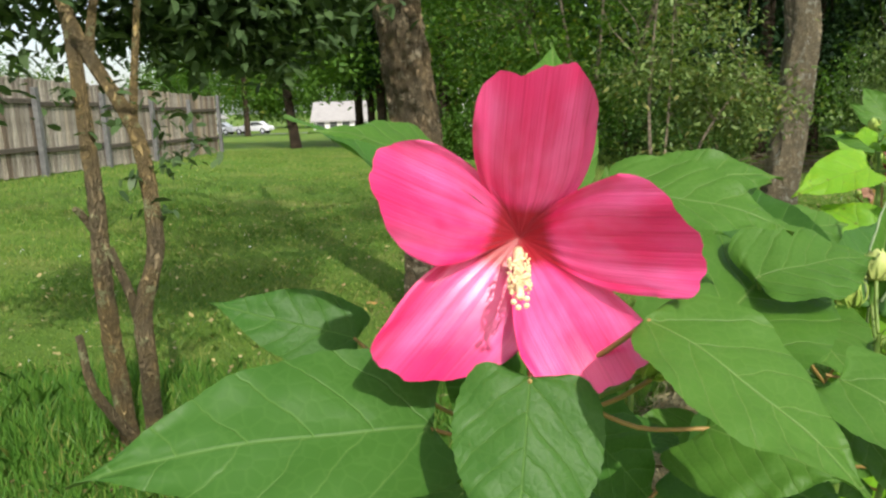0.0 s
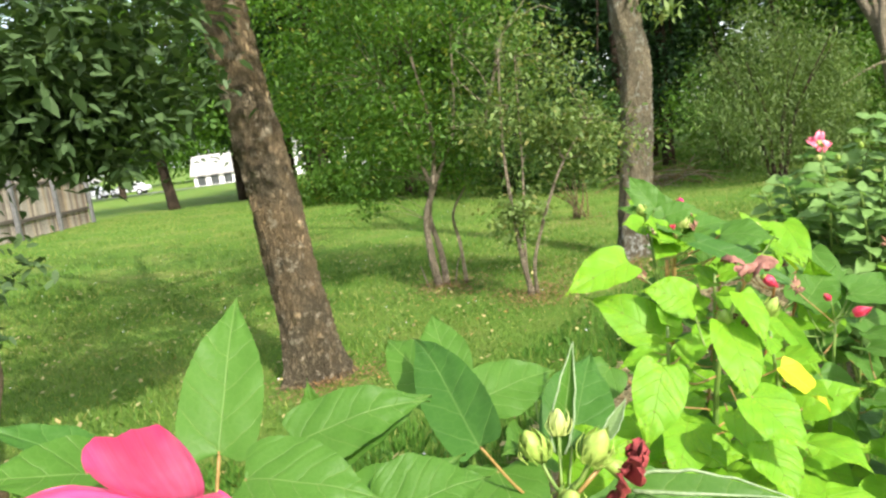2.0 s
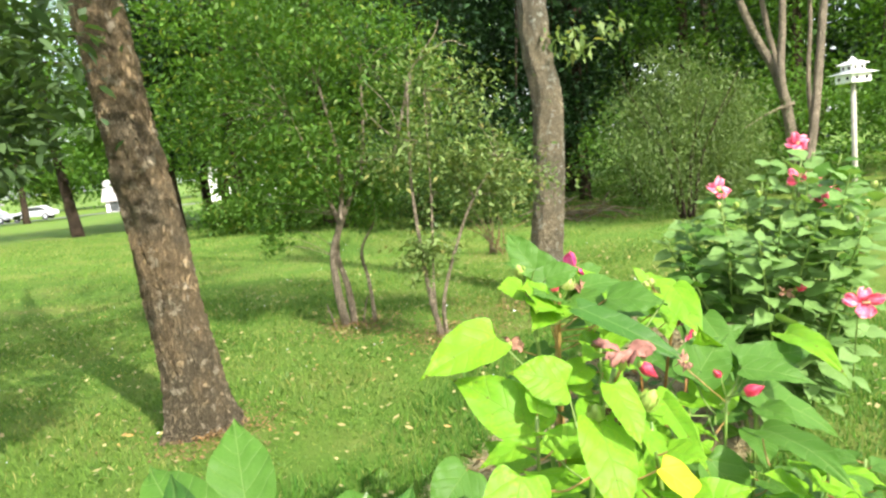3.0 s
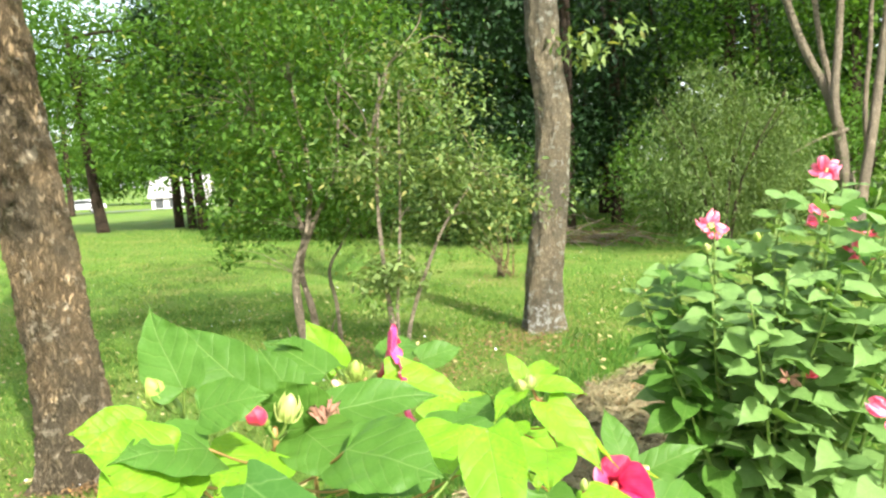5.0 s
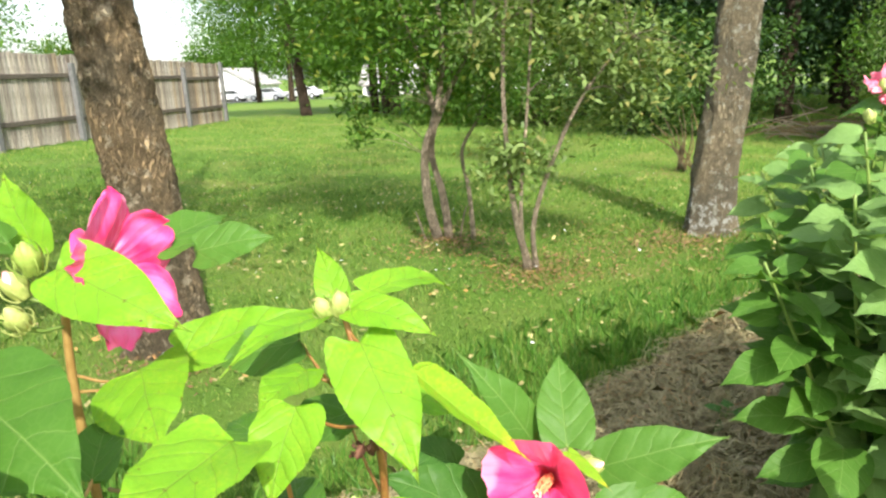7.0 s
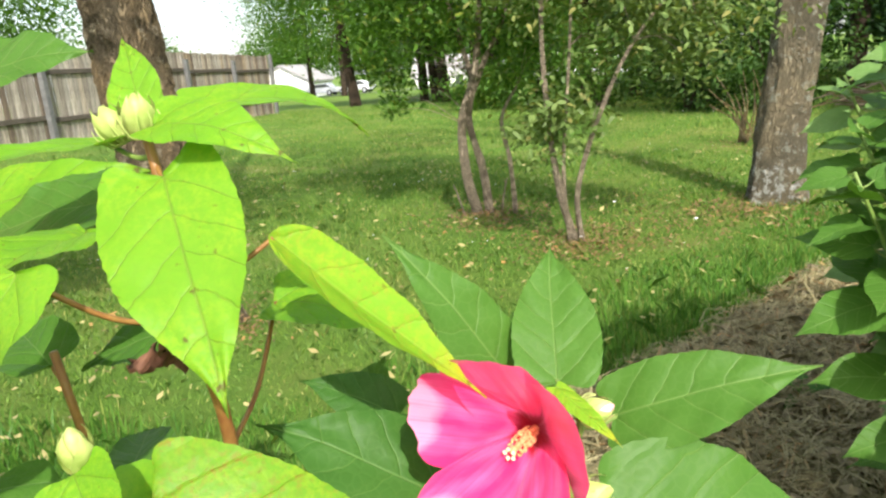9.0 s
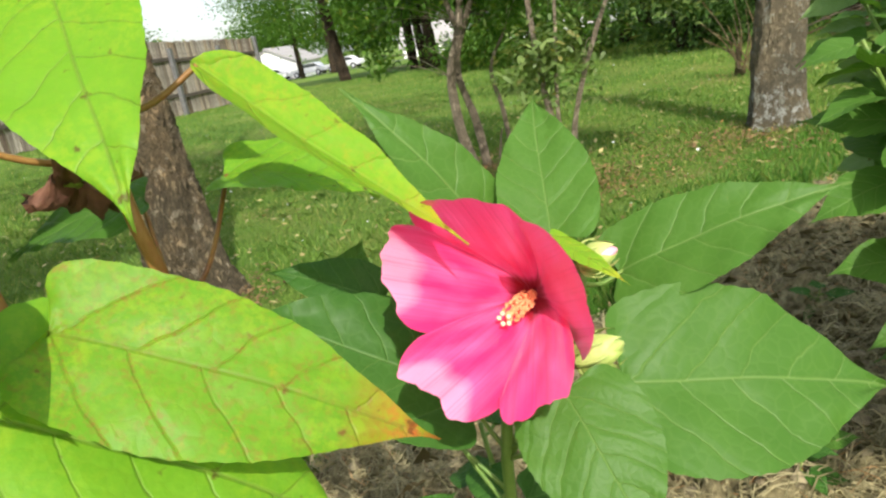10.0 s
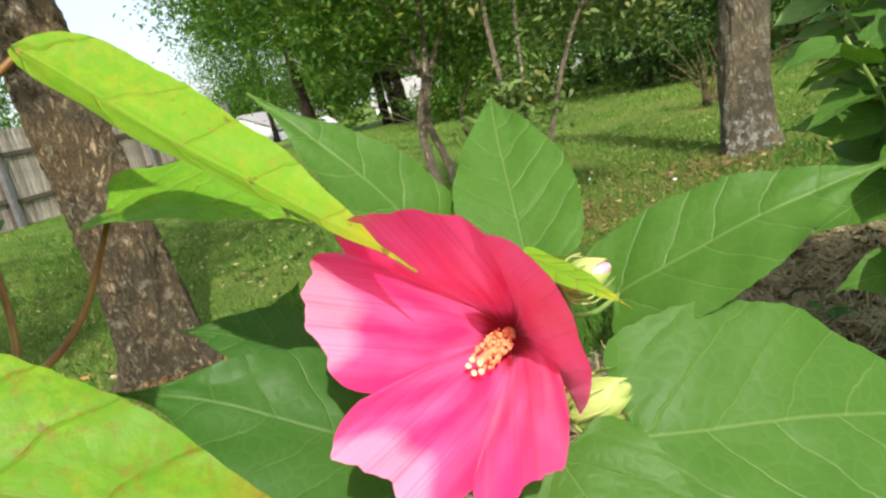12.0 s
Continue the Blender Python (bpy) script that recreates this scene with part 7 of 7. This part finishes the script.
# ---- far houses, road and cars ----
road_v = [(-90, 80.0, -1.07), (40, 74.0, -0.94), (40, 79.0, -1.04), (-90, 85.0, -1.16)]
tagged(part("road", mesh_of("road", road_v, [(0, 1, 2, 3)], None, False), ASPHALT), "pale grey road beyond the lawn", "road", kind="structure")


def far_house(at, size, turn, label):
    h = thing("house", at, label, "house", "houses over the road")
    R = Matrix.Rotation(radians(turn), 3, "Z")
    x, y, z = size
    part("wall", box_bm((x, y, z), Vector(at) + Vector((0, 0, z / 2)), 0.0, R), WHITE_PAINT, h)
    rv = []
    for sx in (-1, 1):
        for sy, rz in ((-1, z - 0.05), (0, z + y * 0.30), (1, z - 0.05)):
            for th in (0, 0.18):
                rv.append(Vector(at) + R @ Vector((sx * (x / 2 + 0.35), sy * (y / 2 + 0.35), rz + th)))
    rf = [(0, 2, 8, 6), (2, 4, 10, 8), (1, 7, 9, 3), (3, 9, 11, 5), (0, 6, 7, 1), (4, 5, 11, 10), (0, 1, 3, 2), (2, 3, 5, 4), (6, 8, 9, 7), (8, 10, 11, 9)]
    part("roof", mesh_of("roof", rv, rf, None, False), ROOF_GREY, h)
    gv_ = [Vector(at) + R @ Vector((sx * (x / 2 - 0.02), sy * y / 2, zz)) for sx in (-1, 1) for sy, zz in ((-1, z), (1, z), (0, z + y * 0.30))]
    for tri_ in (gv_[:3], gv_[3:]):
        part("gable", mesh_of("gable", tri_, [(0, 1, 2)], None, False), WHITE_PAINT, h)
    for k in range(4):
        c = Vector(at) + R @ Vector((x * (-0.36 + 0.24 * k), -y / 2 - 0.02, z * 0.55))
        w = part("window", box_bm((1.0, 0.06, 1.2), c, 0.01, R), WHITE_PAINT, h)
        part("pane", box_bm((0.86, 0.06, 1.06), c + R @ Vector((0, -0.012, 0)), 0.0, R), DARK_GLASS, w)
    return h


far_house((-16.8, 86.0, -1.25), (6.0, 7.0, 1.3), 6, "low white house across the road")
far_house((-37.5, 90.0, -1.3), (12.0, 7.0, 1.9), 98, "white house with a grey gable roof")
far_house((-2.5, 84.0, -1.2), (13.0, 8.0, 3.2), 3, "white house seen between the trunks")


def car(at, turn, paint, label, length=4.5):
    c = thing("car", at, label, "car", "parked cars")
    M = Matrix.Translation(at) @ Matrix.Rotation(radians(turn), 4, "Z")
    hw = 0.88
    prof = [(-2.2, 0.35), (-2.25, 0.70), (-2.05, 0.86), (-1.0, 0.95), (1.2, 0.98), (2.1, 0.90), (2.25, 0.68), (2.2, 0.35)]
    bm = bmesh.new()
    vs = [bm.verts.new(M @ Vector((px, -hw, pz))) for px, pz in prof]
    f = bm.faces.new(vs)
    r = bmesh.ops.extrude_face_region(bm, geom=[f])
    bmesh.ops.translate(bm, verts=[v for v in r["geom"] if isinstance(v, bmesh.types.BMVert)], vec=M.to_3x3() @ Vector((0, 2 * hw, 0)))
    bmesh.ops.bevel(bm, geom=bm.edges[:], offset=0.06, segments=2, affect="EDGES")
    body = part("body", bm, paint, c)
    prof2 = [(-1.15, 0.93), (-0.45, 1.40), (0.95, 1.43), (1.65, 0.96)]
    for name, s, wdt, mat in (("cabin", 1.0, 0.76, paint), ("window_band", 0.965, 0.775, DARK_GLASS)):
        bm = bmesh.new()
        vs = [bm.verts.new(M @ Vector((px * s + 0.02, -wdt, 0.94 + (pz - 0.94) * (1.0 if name == "cabin" else 0.84)))) for px, pz in prof2]
        f = bm.faces.new(vs)
        r = bmesh.ops.extrude_face_region(bm, geom=[f])
        bmesh.ops.translate(bm, verts=[v for v in r["geom"] if isinstance(v, bmesh.types.BMVert)], vec=M.to_3x3() @ Vector((0, 2 * wdt, 0)))
        part(name, bm, mat, c)
    for px in (-1.4, 1.4):
        for sy in (-1, 1):
            bm = bmesh.new()
            bmesh.ops.create_cone(bm, cap_ends=True, segments=18, radius1=0.33, radius2=0.33, depth=0.22, matrix=M @ Matrix.Translation((px, sy * 0.80, 0.33)) @ Matrix.Rotation(radians(90), 4, "X"))
            wh = part("wheel", bm, RUBBER, c)
            bm = bmesh.new()
            bmesh.ops.create_cone(bm, cap_ends=True, segments=14, radius1=0.2, radius2=0.18, depth=0.03, matrix=M @ Matrix.Translation((px, sy * 0.92, 0.33)) @ Matrix.Rotation(radians(90), 4, "X"))
            part("rim", bm, CAR_SILVER, wh)
    return c


car((-31.0, 82.5, -1.12), -3, CAR_SILVER, "silver car parked by the road")
car((-36.0, 83.0, -1.12), -3, CAR_WHITE, "white car parked by the road")
car((-26.5, 82.0, -1.1), -3, CAR_WHITE, "white car parked by the road")

# ---- grass, straw and fallen leaves ----
def bed_inside(x, y, pad=0.0):
    rx, ry = x - BED_A.x, y - BED_A.y
    u = rx * BED_DIR.x + ry * BED_DIR.y
    v = (rx * BED_SIDE.x + ry * BED_SIDE.y) / 1.30
    return (u > -4.2 - pad) & (u < 3.2 + pad) & (v > 0.04 - pad) & (v < 0.96 + pad)


def ground_array(x, y):
    return 0.40 * np.clip((-x - 2.5) / 4.5, 0, 1) * np.clip((28.0 - y) / 20.0, 0, 1) - 0.022 * np.clip(y - 30.0, 0, 60) + 0.06 * np.exp(-((x - 1.3) ** 2 + (y - 6.4) ** 2) / 9.0) + 0.015 * np.sin(x * 1.3 + 0.4) * np.sin(y * 0.9)


def grass(name, n, xr, yr, h, w, seed, keep=None, lean=0.5):
    rng = np.random.default_rng(seed)
    x, y = rng.uniform(*xr, n), rng.uniform(*yr, n)
    ok = ~bed_inside(x, y)
    if keep is not None:
        ok &= keep(x, y, rng)
    rim = np.minimum(np.minimum(x - xr[0], xr[1] - x), np.minimum(y - yr[0], yr[1] - y)) / (0.14 * (yr[1] - yr[0]))
    ok &= rng.random(len(x)) < rim
    x, y = x[ok], y[ok]
    n = len(x)
    patch = 0.75 + 0.35 * np.sin(x * 2.1 + 1.3 * np.sin(y * 1.7)) * np.sin(y * 2.6 + np.sin(x * 1.9))
    hh = h * rng.uniform(0.45, 1.25, n) * patch
    az, tw = rng.uniform(0, 2 * np.pi, n), rng.uniform(0, 2 * np.pi, n)
    ln = np.abs(rng.normal(0, lean, n)) * hh
    b = np.stack((x, y, ground_array(x, y) - 0.004), 1)
    side = np.stack((np.cos(tw), np.sin(tw), np.zeros(n)), 1) * (w * rng.uniform(0.6, 1.3, n))[:, None]
    out = np.stack((np.cos(az), np.sin(az), np.zeros(n)), 1)
    up = np.array((0, 0, 1.0))
    m = b + out * (ln * 0.35)[:, None] + up * (hh * 0.6)[:, None]
    t = b + out * ln[:, None] + up * hh[:, None]
    v = np.stack((b - side, b + side, m + side * 0.75, t, m - side * 0.75), 1)
    return soup(name, v, np.full(n, 5))


tagged(part("grass", grass("grass", 215000, (-4.2, 6.2), (1.6, 9.9), 0.046, 0.0027, 1, None, 0.8), GRASS), "mown green grass blades on the lawn", "grass", kind="stuff")
tagged(part("grass_far", grass("grass_far", 120000, (-12, 10.0), (6.6, 26.0), 0.06, 0.006, 2), GRASS), "mown green grass of the farther lawn", "grass", kind="stuff")
tagged(part("grass_side", grass("grass_side", 70000, (-9.0, -2.8), (1.8, 10.0), 0.05, 0.004, 7), GRASS), "mown green grass beside the fence", "grass", kind="stuff")
tagged(part("grass_edge", grass("grass_edge", 260000, (-3.0, 5.4), (-1.0, 7.4), 0.085, 0.0028, 3, lambda x, y, rng: bed_inside(x, y, 0.22) | (bed_inside(x, y, 0.55) & (rng.random(len(x)) < 0.5))), GRASS_LUSH), "longer grass along the soil bed", "grass", kind="stuff")


tagged(part("grass_tall", grass("grass_tall", 70000, (-3.4, 0.6), (0.5, 3.6), 0.13, 0.0030, 8), GRASS_LUSH), "longer unmown grass round the small tree", "grass", kind="stuff")


def litter(name, n, xr, yr, size, seed, inside=None, lift=0.01):
    rng = np.random.default_rng(seed)
    x, y = rng.uniform(*xr, n), rng.uniform(*yr, n)
    if inside is not None:
        ok = bed_inside(x, y) if inside else ~bed_inside(x, y)
        x, y = x[ok], y[ok]
    n = len(x)
    z = ground_array(x, y) + lift + rng.uniform(0, lift, n)
    if inside:
        z = np.array([bed_point((px - BED_A.x) * BED_DIR.x + (py - BED_A.y) * BED_DIR.y, ((px - BED_A.x) * BED_SIDE.x + (py - BED_A.y) * BED_SIDE.y) / 1.30).z for px, py in zip(x, y)]) + rng.uniform(0.0, lift, n)
    az = rng.uniform(0, 2 * np.pi, n)
    ln = size[0] * rng.uniform(0.5, 1.4, n)
    wd = size[1] * rng.uniform(0.6, 1.3, n)
    d = np.stack((np.cos(az), np.sin(az), rng.normal(0, 0.25, n)), 1) * ln[:, None]
    s = np.stack((-np.sin(az), np.cos(az), rng.normal(0, 0.3, n)), 1) * wd[:, None]
    c = np.stack((x, y, z), 1)
    v = np.stack((c - d, c + s, c + d, c - s), 1)
    return soup(name, v, np.full(n, 4))


FALLEN = foliage_material("fallen_leaves", (0.24, 0.19, 0.07), (0.52, 0.46, 0.20), (0.46, 0.22, 0.06), 0.15)
tagged(part("fallen_leaves", litter("fallen_leaves", 1500, (-3.5, 5.5), (3.0, 10.0), (0.022, 0.013), 4, False, 0.035), FALLEN), "small dry fallen leaves on the lawn", "fallen leaves", kind="stuff")


def heaped_litter(name, spots, size, seed):
    """Dry leaves and bark crumbs gathered round the feet of shrubs and trunks: rows of (x, y, spread, count)."""
    rng = np.random.default_rng(seed)
    c = np.concatenate([rng.normal(0, 1, (n, 2)) * sp + np.array((x, y)) for x, y, sp, n in spots])
    n = len(c)
    p = np.stack((c[:, 0], c[:, 1], ground_array(c[:, 0], c[:, 1]) + rng.uniform(0.008, 0.045, n)), 1)
    az = rng.uniform(0, 2 * np.pi, n)
    d = np.stack((np.cos(az), np.sin(az), rng.normal(0, 0.3, n)), 1) * (size * rng.uniform(0.5, 1.4, n))[:, None]
    e = np.stack((-np.sin(az), np.cos(az), rng.normal(0, 0.3, n)), 1) * (size * rng.uniform(0.25, 0.6, n))[:, None]
    return soup(name, np.stack((p - d, p + e, p + d, p - e), 1), np.full(n, 4))


LITTER = foliage_material("litter", (0.11, 0.065, 0.030), (0.34, 0.215, 0.095), (0.46, 0.24, 0.07), 0.15)
tagged(part("leaf_litter", heaped_litter("leaf_litter", ((1.05, 6.65, 0.26, 1300), (1.72, 5.80, 0.24, 1100), (2.85, 6.55, 0.30, 1100), (2.3, 6.35, 0.5, 900), (-0.02, 4.42, 0.20, 900), (3.45, 10.2, 0.35, 700), (-1.2, 2.6, 0.18, 500)), 0.014, 12), LITTER), "brown leaf litter round the feet of shrubs and trunks", "leaf litter", kind="stuff")
tagged(part("clover_heads", litter("clover_heads", 260, (-6.0, 5.5), (3.0, 16.0), (0.010, 0.009), 9, False, 0.05), WHITE_PAINT), "tiny white clover heads dotted over the lawn", "clover", kind="stuff")


def thatch(n, seed):
    """Bent dry grass strands, matted in tufts over the bed."""
    rng = np.random.default_rng(seed)
    tu, tv = rng.uniform(-3.6, 3.1, n // 22), rng.uniform(0.03, 0.97, n // 22)
    heads = np.array([bed_point(a, b) for a, b in zip(tu, tv)])
    k = rng.integers(0, len(heads), n)
    az = rng.uniform(0, 2 * np.pi, len(heads))[k] + rng.normal(0, 0.7, n)
    c = heads[k] + rng.normal(0, 1, (n, 3)) * np.array((0.035, 0.035, 0.008)) + np.array((0, 0, 0.010))
    ln = rng.uniform(0.018, 0.055, n)[:, None]
    w = rng.uniform(0.0007, 0.0016, n)[:, None]
    d = np.stack((np.cos(az), np.sin(az), rng.normal(0, 0.30, n)), 1)
    s_ = np.stack((-np.sin(az), np.cos(az), rng.normal(0, 0.4, n)), 1)
    bow = s_ * ln * rng.normal(0, 0.35, n)[:, None] + np.array((0, 0, 1.0)) * ln * np.abs(rng.normal(0, 0.30, n))[:, None]
    p0, p1, p2 = c - d * ln, c + bow, c + d * ln
    up = np.array((0, 0, 1.0)) * w * 0.8
    v = np.stack((p0 - s_ * w, p1 - s_ * w + up, p2 - s_ * w, p2 + s_ * w, p1 + s_ * w + up, p0 + s_ * w), 1)
    return soup("straw_mulch", v, np.full(n, 6))


STRAW_MIX = foliage_material("straw_mix", (0.130, 0.110, 0.050), (0.50, 0.44, 0.24), (0.42, 0.20, 0.07), 0.12)
tagged(part("straw_mulch", thatch(95000, 5), STRAW_MIX), "matted dry straw and roots on the soil bed", "straw", kind="stuff")



def clods(n, seed):
    rng = random.Random(seed)
    verts, faces = [], []
    for k in range(n):
        u, v = rng.uniform(-1.6, 3.1), rng.uniform(0.03, 0.97)
        c = bed_point(u, v)
        r = 0.005 + 0.022 * rng.random() ** 4
        o = len(verts)
        ring = 6
        verts.append(c + Vector((0, 0, r * rng.uniform(0.5, 1.0))))
        for j in range(ring):
            w = j * 6.283 / ring + rng.random() * 0.5
            q = r * rng.uniform(0.7, 1.4)
            verts.append(c + Vector((math.cos(w) * q, math.sin(w) * q, r * rng.uniform(-0.2, 0.35))))
        for j in range(ring):
            faces.append((o, o + 1 + j, o + 1 + (j + 1) % ring))
    return mesh_of("soil_clods", verts, faces, None, False)


tagged(part("soil_clods", clods(6000, 6), CLOD), "crumbly clods of soil and bark mulch", "soil clods", kind="stuff")
